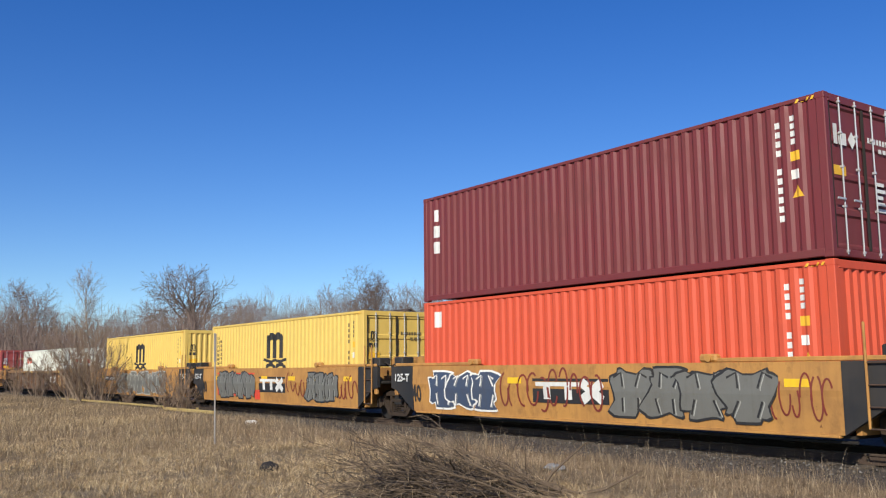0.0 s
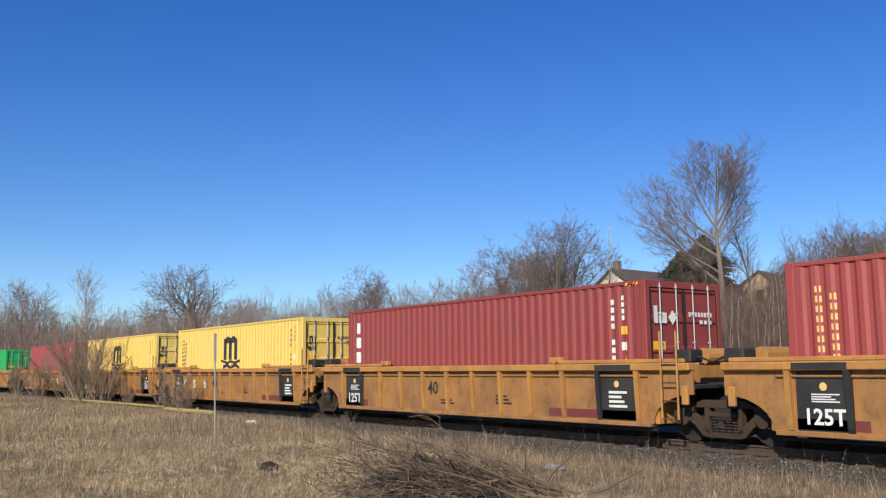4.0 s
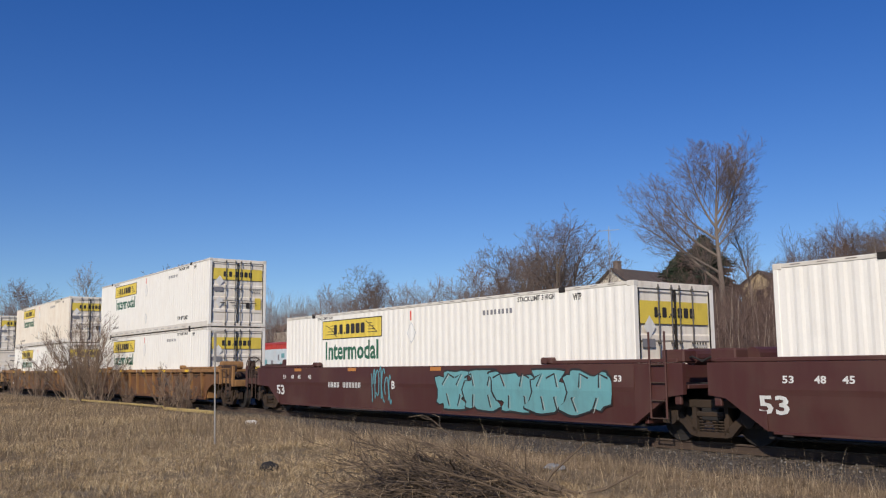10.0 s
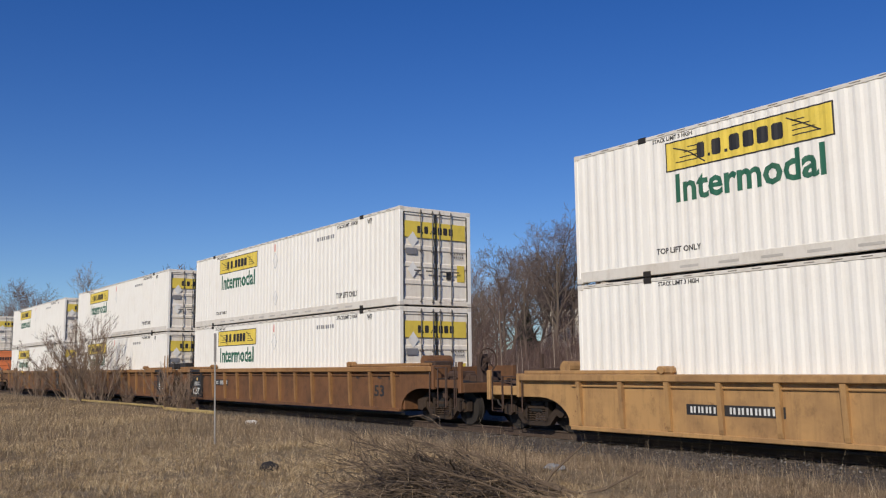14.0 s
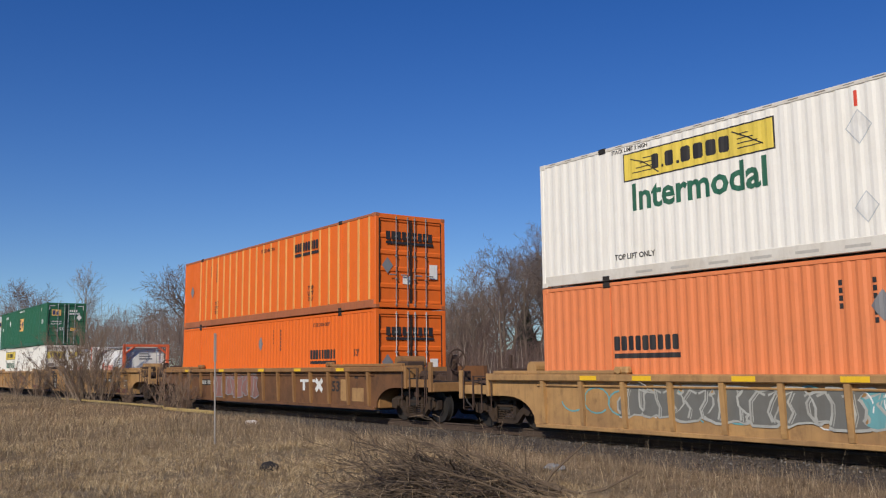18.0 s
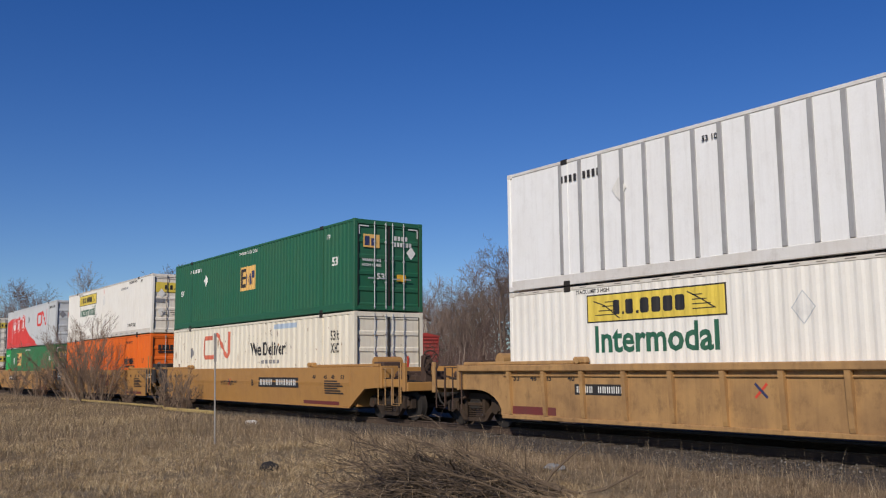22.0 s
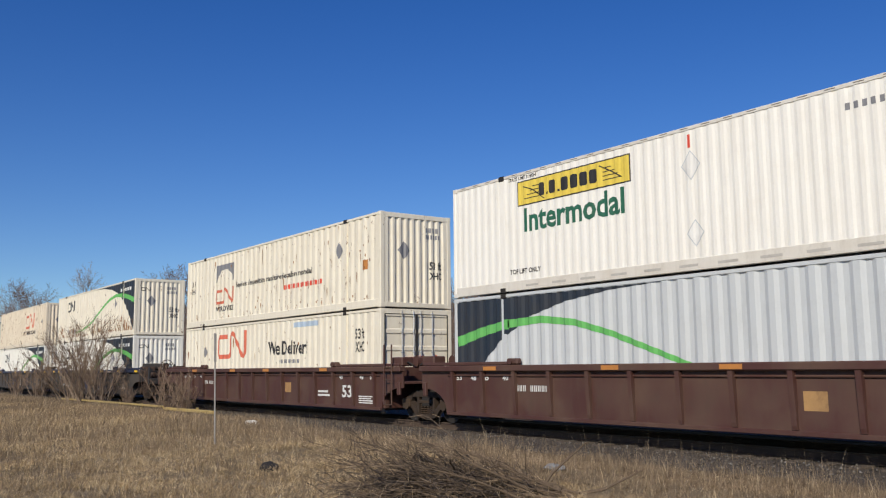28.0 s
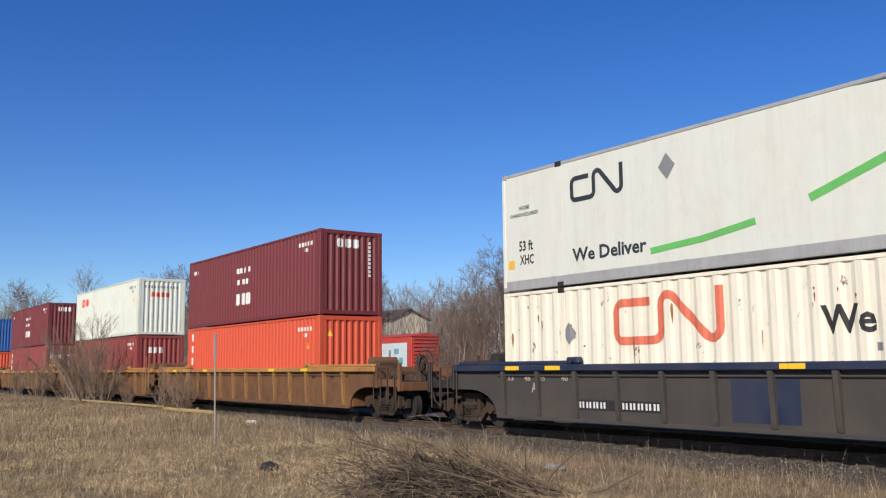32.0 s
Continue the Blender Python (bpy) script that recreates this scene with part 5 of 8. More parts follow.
            part("draft_gear", Geo().box(*sorted((s * (e - 0.2), s * (e + 0.3))), -0.18, 0.18, 0.66, 0.92, 0.02), DARK_STEEL, c)
            part("coupler", Geo().box(*sorted((s * (e + 0.28), s * (half + 3.37))), -0.16, 0.16, 0.70, 0.90, 0.05), DARK_STEEL, c)
            part("air_hose", Geo().pipe([(s * (e + 0.1), -0.4, 0.85), (s * (e + 0.25), -0.4, 0.55), (s * (e + 0.45), -0.38, 0.42), (s * (e + 0.52), -0.3, 0.55)], 0.028), DARK_STEEL, c)
            # steps, posts and beam at the end platform
            part("side_beam", Geo().box(*sorted((s * (xw[s] + 0.1), s * (e - 0.12))), -1.44, -1.34, up + 0.02, up + 0.24, 0.015), lk.end, c)
            for gx in (e - 0.42, e - 1.15):
                x0 = s * gx
                part("grab_iron", Geo().pipe([(x0 - 0.19, -1.48, T - 0.04), (x0 - 0.19, -1.48, 0.44), (x0 + 0.19, -1.48, 0.44), (x0 + 0.19, -1.48, T - 0.04)], 0.016), lk.post, c)
            part("end_post", Geo().box(*sorted((s * (e - 0.11), s * (e + 0.01))), -1.46, -1.36, up - 0.1, T + 0.10, 0.012), lk.end, c)
            part("far_stanchion", Geo().box(s * (e - 0.06) - 0.04, s * (e - 0.06) + 0.04, 1.36, 1.44, up, T + (0.75 if tall else 0.3), 0.01), lk.end if tall else POST_RUST, c)
            part("deck_box", Geo().box(*sorted((s * (half + 0.45), s * (half + 1.1))), -0.9, 0.4, up + 0.19, up + 0.45, 0.03), POST_RUST, c)
            part("pipe_run", Geo().pipe([(s * (half + 0.2), -1.38, 1.2), (s * (half + 1.2), -1.38, 1.16), (s * (e - 0.7), -1.38, 1.2)], 0.02), DARK_STEEL, c)
            if brake or s > 0:
                bx, by, bz = s * (e + 0.08), -0.62, T + 0.14
                bw = part("brake_wheel", Geo().ring((bx, by, bz), 0, 0.30, 0.02, 24, 5).tube((bx - s * 0.12, by, bz), (bx + s * 0.03, by, bz), 0.07, n=10), POST_RUST, c)
                for k in range(4):
                    a4 = radians(45 + 90 * k)
                    part("spoke", Geo().tube((bx, by, bz), (bx, by + 0.3 * math.cos(a4), bz + 0.3 * math.sin(a4)), 0.016, n=5), POST_RUST, bw)
                part("brake_stand", Geo().box(*sorted((bx - s * 0.34, bx - s * 0.10)), by - 0.12, by + 0.12, up + 0.05, bz + 0.16, 0.03), POST_RUST, c)
            truck(c, s * (half + 1.5))
        else:
            em = BLACK_CAR if lk.black else lk.end
            part("end_box", Geo().box(*sorted((s * (half + 0.55), s * (e - 0.02))), -1.42, -1.02, T + 0.004, T + 0.26, 0.03), lk.end if not lk.black else em, c)
            part("end_box", Geo().box(*sorted((s * (half + 0.55), s * (e - 0.02))), 1.02, 1.42, T + 0.004, T + 0.26, 0.03), lk.end if not lk.black else em, c)
            part("valve_tank", Geo().tube((s * (half + 0.7), -0.7, T + 0.12), (s * (half + 0.7), 0.2, T + 0.12), 0.17, n=14), lk.end, c)
            part("hose", Geo().pipe([(s * (e - 0.3), -1.2, T + 0.02), (s * (e + 0.05), -1.25, T + 0.12), (s * (art), -1.25, T + 0.02)], 0.022), DARK_STEEL, c)
            part("centre_arm", Geo().box(*sorted((s * (e - 0.1), s * (art - 0.02))), -0.30, 0.30, 0.66, 1.05, 0.04), DARK_STEEL, c)
            part("end_step", Geo().box(*sorted((s * (e - 0.25), s * (e - 0.10))), -1.46, -1.38, up - 0.2, up + 0.16, 0.015), lk.end, c)
            if s > 0:
                lx = half + 0.55
                lad = part("ladder", Geo().box(lx - 0.22, lx - 0.18, -1.56, -1.52, 0.45, 2.15, 0.01).box(lx + 0.18, lx + 0.22, -1.56, -1.52, 0.45, 2.15, 0.01), lk.ribs, c)
                for z in (0.46, 0.8, 1.15, 1.5):
                    part("rung", Geo().tube((lx - 0.2, -1.54, z), (lx + 0.2, -1.54, z), 0.014, n=6), lk.post, lad)
            else:
                truck(c, -art)
    if marks:
        marks(c, wall, half, T, B)
    return c


def plate(c, wall, x0, x1, z0, z1, nbars, back=BLACK_MARK, fore=WHITE_MARK):
    """A dark plate with a plain bar row for the car's number."""
    if back:
        wall.mark("number_plate", rect(x0, x1, z0, z1), back, c, 0.004)
    h = z1 - z0
    k = (x1 - x0) / (nbars + 1)
    wall.mark("number_lettering", [q for i in range(nbars) if i != 4 for q in pairs_of(x0 + k * (i + 0.55), k * 0.85, z0 + 0.2 * h, z1 - 0.2 * h)], fore, c, 0.008)


def emblem_t(c, wall, x0, x1, z0, z1, back=None, fore=WHITE_MARK):
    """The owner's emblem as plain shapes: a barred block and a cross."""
    if back:
        wall.mark("emblem_plate", rect(x0 - 0.12, x1 + 0.12, z0 - 0.08, z1 + 0.08), back, c, 0.004)
    k = (x1 - x0) / 3
    w = 0.3 * k
    d = 0.24 * (z1 - z0)
    polys = rect(x0, x0 + 1.98 * k, z1 - d, z1) + rect(x0 + 0.36 * k, x0 + 0.68 * k, z0, z1 - d) + rect(x0 + 1.32 * k, x0 + 1.64 * k, z0, z1 - d)
    a = x0 + 2 * k
    wall.mark("emblem", polys + band([(a + 0.08 * k, z0), (a + 0.92 * k, z1)], w), fore, c, 0.008)
    wall.mark("emblem", band([(a + 0.08 * k, z1), (a + 0.92 * k, z0)], w), fore, c, 0.0086)


def marks_for(num=None, size=None, owner=None, reflect=(), ruler=0, print_=(), gra=(), lines_=(), end_no=False, patch=(), num_back=BLACK_MARK, dark=BLACK_MARK, size_txt="53", owner_back=None, owner_fore=WHITE_MARK, red=False, letter=None, panels=(), glow="", chalk=(), words=(), strap=None):
    """Markings of one car, placed along its side from the middle of the well."""
    def go(c, wall, half, T, B):
        for k, (a, b, z0, z1, m) in enumerate(panels):
            wall.mark("paint_panel", rect(a, b, z0, z1), m, c, 0.003 + 0.0004 * k)
        for a, b, m in patch:
            wall.mark("paint_patch", rect(a, b, B + 0.06, B + 0.24), m, c, 0.003)
        for k, g in enumerate(gra):
            graffiti(c, wall, *g[:4], g[4], g[5], g[6], g[7], *(g[8:]))
        for g in lines_:
            scribble(c, wall, *g)
        if num is not None:
            plate(c, wall, *(num if isinstance(num, tuple) else (num, num + 1.55, 0.87, 1.10)), 11, num_back, WHITE_MARK)
        if size is not None and wall.ribs:
            a0, a1, *zz = size if isinstance(size, tuple) else (size, size + 0.5, 0.77, 1.10)
            gap = wall.ribs[1] - wall.ribs[0]
            k = min(range(len(wall.ribs) - 1), key=lambda i: abs(wall.ribs[i] + gap / 2 - (a0 + a1) / 2))
            lo, hi = wall.ribs[k] + 0.14, wall.ribs[k + 1] - 0.14
            m = min(max(a0, lo), hi - (a1 - a0))
            wall.mark("lettering", lettering(size_txt, m, m + a1 - a0, *zz), dark, c, 0.006)
        elif size is not None:
            wall.mark("lettering", lettering(size_txt, *(size if isinstance(size, tuple) else (size, size + 0.5, 0.77, 1.10))), dark, c, 0.006)
        if owner is not None:
            emblem_t(c, wall, *(owner if isinstance(owner, tuple) else (owner, owner + 1.6, 0.78, 1.14)), owner_back, owner_fore)
        for x in reflect:
            zr = T - 0.43 if glow == "low" else T - 0.125
            wall.mark("reflector", rect(x, x + 0.5, zr, zr + (0.14 if glow == "low" else 0.095)), YELLOW_MARK if glow != "mix" else ORANGE_MARK, c, 0.006)
        for s in ((1, -1) if ruler == 2 else (ruler,) if ruler else ()):
            t = (("40", 5.9), ("45", 6.65), ("48", 7.15), ("53", 7.75)) if half > 7 else (("40", 4.8),)
            for w, x in t:
                x = s * x - 0.1
                wall.mark("lettering", lettering(w, x, x + 0.22, 1.16, 1.29), dark, c, 0.006)
        for a, b, z0, z1, n in print_:
            wall.mark("small_print", lines(a, b, z0, z1, n), dark, c, 0.006)
        for w, x0, x1, z0, z1 in words:
            wall.mark("lettering", lettering(w, x0, x1, z0, z1), dark, c, 0.006)
        if strap:
            a, b = strap
            m = (a + b) / 2
            part("hanging_strap", Geo().pipe([(a, -1.44, 1.30), (a + 0.25 * (b - a), -1.45, 1.04), (m - 0.12, -1.45, 0.95), (m + 0.12, -1.45, 0.95), (b - 0.25 * (b - a), -1.45, 1.04), (b, -1.44, 1.30)], 0.035), POST_RUST, c)
        for w, x, z, k in chalk:
            wall.mark("chalk_mark", lettering(w, x, x + 0.26 * k, z, z + 0.36 * k), WHITE_MARK, c, 0.006)
        if letter:
            wall.mark("lettering", lettering(letter[0], letter[1], letter[1] + 0.18, 0.9, 1.12), dark, c, 0.006)
        if end_no:
            for s in (1, -1) if end_no is True else (end_no,):
                x = s * (half + 0.45) - 0.3
                wall.mark("lettering", lettering("125-T", x, x + 0.7, T - 0.42, T - 0.2), WHITE_MARK, c, 0.024)
        if red:
            wall.mark("red_stripe", rect(half - 3.2, half - 0.8, B + 0.03, B + 0.14), MAROON_PATCH, c, 0.005)
            wall.mark("cross_mark", band([(-1.2, 0.9), (-0.95, 1.15)], 0.05), RED_MARK, c, 0.005)
            wall.mark("cross_mark", band([(-1.2, 1.15), (-0.95, 0.9)], 0.05), NAVY_MARK, c, 0.0056)
    return go


TRAIN = []
LOW_Z, HIGH_Z = 0.36, 3.28
DONE = {}


def box(key, make, right, z, L):
    """A container by its kind: built once, then copied."""
    if key in DONE:
        ob = copy_thing(DONE[key], Matrix.Identity(4))
    else:
        ob = DONE[key] = make()
    TRAIN.append((ob, right - L / 2, z))


def car(ob, mid):
    TRAIN.append((ob, mid, 0.0))


# ---- ground and track ----
def smooth(a, b, x):
    t = np.clip((x - a) / (b - a), 0, 1)
    return t * t * (3 - 2 * t)


def ground_z(x, y):
    """Height of the ground: a flat field, the railway's strip, and a wooded hill beyond it."""
    x, y = np.asarray(x, float), np.asarray(y, float)
    rise = 7.0 * smooth(44, 84, y + 0.6 * (x + 60)) * smooth(19, 30, y)
    far = 3.0 * smooth(60, 200, y)
    field = -0.06 - 0.22 * smooth(9.5, 12.6, y) + 0.05 * np.sin(x * 0.31 + 0.7 * y) * np.cos(y * 0.43 - 0.2 * x) * smooth(14, 10, y) + 0.02 * np.sin(1.7 * x) * np.sin(1.3 * y + 1)
    return field + np.maximum(rise, far)


def earth(name, cols, scale, leaf, litter=None):
    m, nd, ln, bs = shader(name)
    oc = nd.new("ShaderNodeTexCoord").outputs["Object"]
    a = noise_tex(nd, ln, oc, scale, 6)
    b = noise_tex(nd, ln, oc, scale * 9, 6, rough=0.7)
    d = noise_tex(nd, ln, oc, scale * 60, 5, rough=0.75)
    c = blend(nd, ln, ramp(nd, ln, a, 0.35, 0.65), cols[0], cols[1])
    c = blend(nd, ln, ramp(nd, ln, b, 0.45, 0.7, 0, 0.8), c, cols[2])
    c = blend(nd, ln, ramp(nd, ln, d, 0.35, 0.75, 0, 0.7), c, cols[3])
    w = noise_tex(nd, ln, oc, 0.22, 4)
    c = blend(nd, ln, ramp(nd, ln, w, 0.42, 0.62, 0, 0.55), c, tuple(q * 0.6 for q in cols[0]))
    if litter:
        sx = nd.new("ShaderNodeSeparateXYZ")
        ln.new(oc, sx.inputs[0])
        k = blend(nd, ln, ramp(nd, ln, b, 0.4, 0.65), litter[0], litter[1])
        c = blend(nd, ln, ramp(nd, ln, sx.outputs["Y"], 9, 15), c, k)
    ln.new(c, bs.inputs["Base Color"])
    bs.inputs["Roughness"].default_value = 0.95
    bump(nd, ln, bs, d, 0.8, leaf)
    return m


FIELD = earth("dry_grass_ground", [(0.19, 0.138, 0.078), (0.29, 0.215, 0.125), (0.075, 0.056, 0.034), (0.38, 0.29, 0.165)], 0.6, 0.08, ((0.07, 0.047, 0.034), (0.12, 0.08, 0.057)))
BALLAST = earth("grey_ballast", [(0.070, 0.053, 0.041), (0.095, 0.076, 0.06), (0.04, 0.032, 0.026), (0.14, 0.118, 0.098)], 0.8, 0.05)


def island(name, a, b, c, rough=0.9, spread=0.0):
    """A colour that differs from piece to piece of a joined mesh."""
    m, nd, ln, bs = shader(name)
    r = nd.new("ShaderNodeNewGeometry").outputs["Random Per Island"]
    k = blend(nd, ln, ramp(nd, ln, r, 0.0, 0.6), a, b)
    k = blend(nd, ln, ramp(nd, ln, r, 0.6, 1.0), k, c)
    if spread:
        p = nd.new("ShaderNodeTexCoord").outputs["Object"]
        k = blend(nd, ln, ramp(nd, ln, noise_tex(nd, ln, p, 0.55, 6, (1, 1, 0.02)), 0.42, 0.62, 0, spread), k, tuple(q * 0.45 for q in a))
        k = blend(nd, ln, ramp(nd, ln, noise_tex(nd, ln, p, 2.2, 5, (1, 1, 0.02)), 0.50, 0.66, 0, spread), k, c)
        k = blend(nd, ln, ramp(nd, ln, noise_tex(nd, ln, p, 5.5, 5, (1, 1, 0.1)), 0.47, 0.60, 0, 0.8), k, tuple(q * 0.42 for q in a))
    ln.new(k, bs.inputs["Base Color"])
    bs.inputs["Roughness"].default_value = rough
    return m


GRASS = island("dry_grass_blades", (0.30, 0.20, 0.10), (0.48, 0.34, 0.18), (0.86, 0.67, 0.40), spread=0.7)
GRASS_BROWN = island("brown_dry_grass_blades", (0.14, 0.09, 0.05), (0.23, 0.155, 0.088), (0.52, 0.39, 0.24), spread=0.7)
STRAW = island("pale_dry_straw", (0.33, 0.24, 0.14), (0.52, 0.40, 0.25), (0.80, 0.64, 0.42))
WEED = island("dead_weed_stems", (0.11, 0.076, 0.048), (0.19, 0.135, 0.085), (0.40, 0.31, 0.20))
BARK = paint("grey_brown_bark", (0.15, 0.115, 0.085), 0.9, 0.4, (0.09, 0.07, 0.055), streak=0.4)
BARK_PALE = paint("pale_grey_bark", (0.36, 0.29, 0.22), 0.9, 0.4, (0.20, 0.155, 0.115), streak=0.4)
BRUSH_M = island("red_brown_brush", (0.07, 0.043, 0.034), (0.12, 0.076, 0.06), (0.21, 0.14, 0.11))
TWIG = island("bare_twigs", (0.135, 0.092, 0.066), (0.185, 0.128, 0.090), (0.25, 0.175, 0.12))
TWIG_PALE = island("pale_bare_twigs", (0.20, 0.155, 0.115), (0.26, 0.205, 0.155), (0.32, 0.26, 0.20))
TREE_TWIG = island("grey_brown_twigs", (0.10, 0.072, 0.060), (0.145, 0.108, 0.09), (0.21, 0.16, 0.13))
BARK_MID = paint("weathered_grey_bark", (0.20, 0.16, 0.13), 0.9, 0.4, (0.10, 0.08, 0.065), streak=0.4)
TWIG_FAR = island("brown_haze_of_twigs", (0.15, 0.105, 0.086), (0.20, 0.145, 0.118), (0.27, 0.20, 0.16))
STEM_PALE = island("pale_thicket_stems", (0.20, 0.15, 0.115), (0.36, 0.29, 0.23), (0.56, 0.48, 0.40))
NEEDLE = island("spruce_needles", (0.018, 0.035, 0.018), (0.028, 0.05, 0.025), (0.04, 0.065, 0.032))

xs = np.concatenate([np.arange(-900, -200, 50), np.arange(-200, -60, 5), np.arange(-60, 20, 0.8), np.arange(20, 300, 20), np.arange(300, 901, 100)])
ys = np.concatenate([np.arange(-600, -20, 50), np.arange(-20, 2, 2), np.arange(2, 20, 0.6), np.arange(20, 130, 3), np.arange(130, 1000, 60)])
gx, gy = np.meshgrid(xs, ys, indexing="ij")
vv = np.stack([gx, gy, ground_z(gx, gy)], -1).reshape(-1, 3)
ii = np.arange(len(xs) * len(ys)).reshape(len(xs), len(ys))
ff = np.stack([ii[:-1, :-1], ii[1:, :-1], ii[1:, 1:], ii[:-1, 1:]], -1).reshape(-1, 4)
gm = np_mesh("ground", vv, ff, FIELD)
gm.shade_smooth()
tagged(new("ground", gm), "dry tan grass field with a wooded rise", "ground", kind="structure")

track = tagged(new("track"), "grey stone ballast track with rusty rails", "track", kind="structure")
bed = Geo()
prof = [(-3.3, -0.42), (-2.55, -0.24), (-1.9, -0.20), (1.9, -0.20), (2.8, -0.3), (3.8, -0.45)]
bx = [-500, -200] + list(range(-100, 30, 2)) + [300]
bed.add([(x, MID + y, z + 0.02 * math.sin(x * 1.9 + y * 3)) for x in bx for y, z in prof], [(i * 6 + j, (i + 1) * 6 + j, (i + 1) * 6 + j + 1, i * 6 + j + 1) for i in range(len(bx) - 1) for j in range(5)])
part("ballast_bed", bed, BALLAST, track)
for s in (-1, 1):
    y = MID + s * 0.7525
    part("rail", Geo().extrude([(y - 0.07, -0.175), (y + 0.07, -0.175), (y + 0.07, -0.160), (y + 0.012, -0.13), (y + 0.012, -0.045), (y + 0.036, -0.03), (y + 0.036, -0.004), (y - 0.036, -0.004), (y - 0.036, -0.03), (y - 0.012, -0.045), (y - 0.012, -0.13), (y - 0.07, -0.160)], 0, -500, 300), RAIL_RUST, track)
    part("rail_head", Geo().box(-500, 300, y - 0.03, y + 0.03, -0.006, 0.0), RAIL_HEAD, track)
TIE = paint("weathered_tie_wood", (0.09, 0.07, 0.055), 0.9, 0.4)
tie = Geo().box(-0.115, 0.115, MID - 1.3, MID + 1.3, -0.34, -0.178, 0.012).mesh("tie")
tie.materials.append(TIE)
for i in range(84):
    o = part("tie", tie, None, track)
    o.location = (-46 + i * 0.58, 0, 0)


def scatter(n, x0, x1, y0, y1, seed):
    r = np.random.default_rng(seed)
    return r, r.uniform(x0, x1, n), r.uniform(y0, y1, n)


def stones(name, n, x0, x1, y0, y1, zfun, size, mat, seed, label):
    r, x, y = scatter(n, x0, x1, y0, y1, seed)
    base = np.array([(1, 0, 0), (-1, 0, 0), (0, 1, 0), (0, -1, 0), (0, 0, 0.8), (0, 0, -0.6)])
    fc = np.array([(0, 2, 4), (2, 1, 4), (1, 3, 4), (3, 0, 4), (2, 0, 5), (1, 2, 5), (3, 1, 5), (0, 3, 5)])
    s = size * r.uniform(0.5, 1.3, (n, 1, 1)) * r.uniform(0.6, 1.2, (n, 1, 3))
    a = r.uniform(0, 6.28, n)
    v = base[None] * s
    v = np.stack([v[..., 0] * np.cos(a)[:, None] - v[..., 1] * np.sin(a)[:, None], v[..., 0] * np.sin(a)[:, None] + v[..., 1] * np.cos(a)[:, None], v[..., 2]], -1)
    v += np.stack([x, y, zfun(x, y)], -1)[:, None]
    f = fc[None] + (np.arange(n) * 6)[:, None, None]
    ob = new(name, np_mesh(name, v.reshape(-1, 3), f.reshape(-1, 3), mat))
    return tagged(ob, label, "stones", kind="stuff")


STONE = island("ballast_stones", (0.042, 0.034, 0.028), (0.080, 0.066, 0.055), (0.19, 0.175, 0.155))


def bed_z(x, y):
    return np.interp(y - MID, [-3.3, -2.55, -1.9, 1.9, 2.8], [-0.42, -0.24, -0.20, -0.20, -0.3]) + 0.02


stones("ballast_stones", 9000, -70, 2, MID - 3.1, MID - 0.9, bed_z, 0.029, STONE, 3, "loose grey ballast stones beside the rails")


def blades(name, x, y, h, w, lean, mat, seed, label, category, zoff=0.0):
    """Thin upright blades with a bend, as one mesh."""
    n = len(x)
    r = np.random.default_rng(seed)
    a = r.uniform(0, 6.28, n)
    t = r.uniform(0, 6.28, n)
    l = lean * r.uniform(0.2, 1.0, n) * h
    z = ground_z(x, y) + zoff
    p = np.stack([x, y, z], -1)
    d = np.stack([np.cos(a) * w, np.sin(a) * w, 0 * w], -1)
    mid = p + np.stack([np.cos(t) * l * 0.3, np.sin(t) * l * 0.3, h * 0.55], -1)
    tip = p + np.stack([np.cos(t) * l, np.sin(t) * l, h], -1)
    v = np.stack([p - d, p + d, mid + d * 0.7, mid - d * 0.7, tip], 1).reshape(-1, 3)
    k = (np.arange(n) * 5)[:, None]
    f = np.concatenate([k + np.array([[0, 1, 2]]), k + np.array([[0, 2, 3]]), k + np.array([[3, 2, 4]])])
    return tagged(new(name, np_mesh(name, v, f, mat)), label, category, kind="stuff")


def patch(x, y, s=1.0, o=0.0):
    """A soft pattern between 0 and 1 by which grass is thick or thin."""
    return 0.5 + 0.25 * np.sin(x * 0.9 * s + 1.3 * np.sin(y * 0.7 * s + o)) + 0.25 * np.sin(y * 1.3 * s + 1.7 * np.sin(x * 0.6 * s + 2 + o))


r, x, y = scatter(620000, -27, 0, 1.2, 12.9, 11)
k = (r.uniform(0, 1, len(x)) < 0.06 + 1.7 * patch(x, y, 4.3) * patch(x, y, 1.1, 2) * patch(x, y, 9.7, 1)) & (x * -0.812 + y * 0.583 > 8.2)
x, y = x[k], y[k]
h = (0.02 + 0.13 * patch(x, y, 2.7, 1) * patch(x, y, 0.9, 3) * r.uniform(0.2, 1.5, len(x))) * (1 - 0.2 * smooth(9.0, 11, y))
near_rail = y + 0.12 * x + 1.5 * patch(x, y, 1.5, 4) > 8.4
for q, mat, seed in ((~near_rail, GRASS, 12), (near_rail, GRASS_BROWN, 62)):
    blades("grass", x[q], y[q], h[q], r.uniform(0.0012, 0.0026, len(x))[q], 2.4, mat, seed, "short matted dry tan grass over the field" if seed == 12 else "darker brown dry grass towards the track", "grass")
r, x, y = scatter(60000, -75, -18, 3, 12.8, 29)
blades("weeds", x, y, r.uniform(0.08, 0.42, len(x)) * (0.2 + patch(x, y, 0.8, 7)), 0.0008 + 0.0001 * np.hypot(x, y), 0.6, WEED, 30, "thin brown weeds across the field", "weeds")
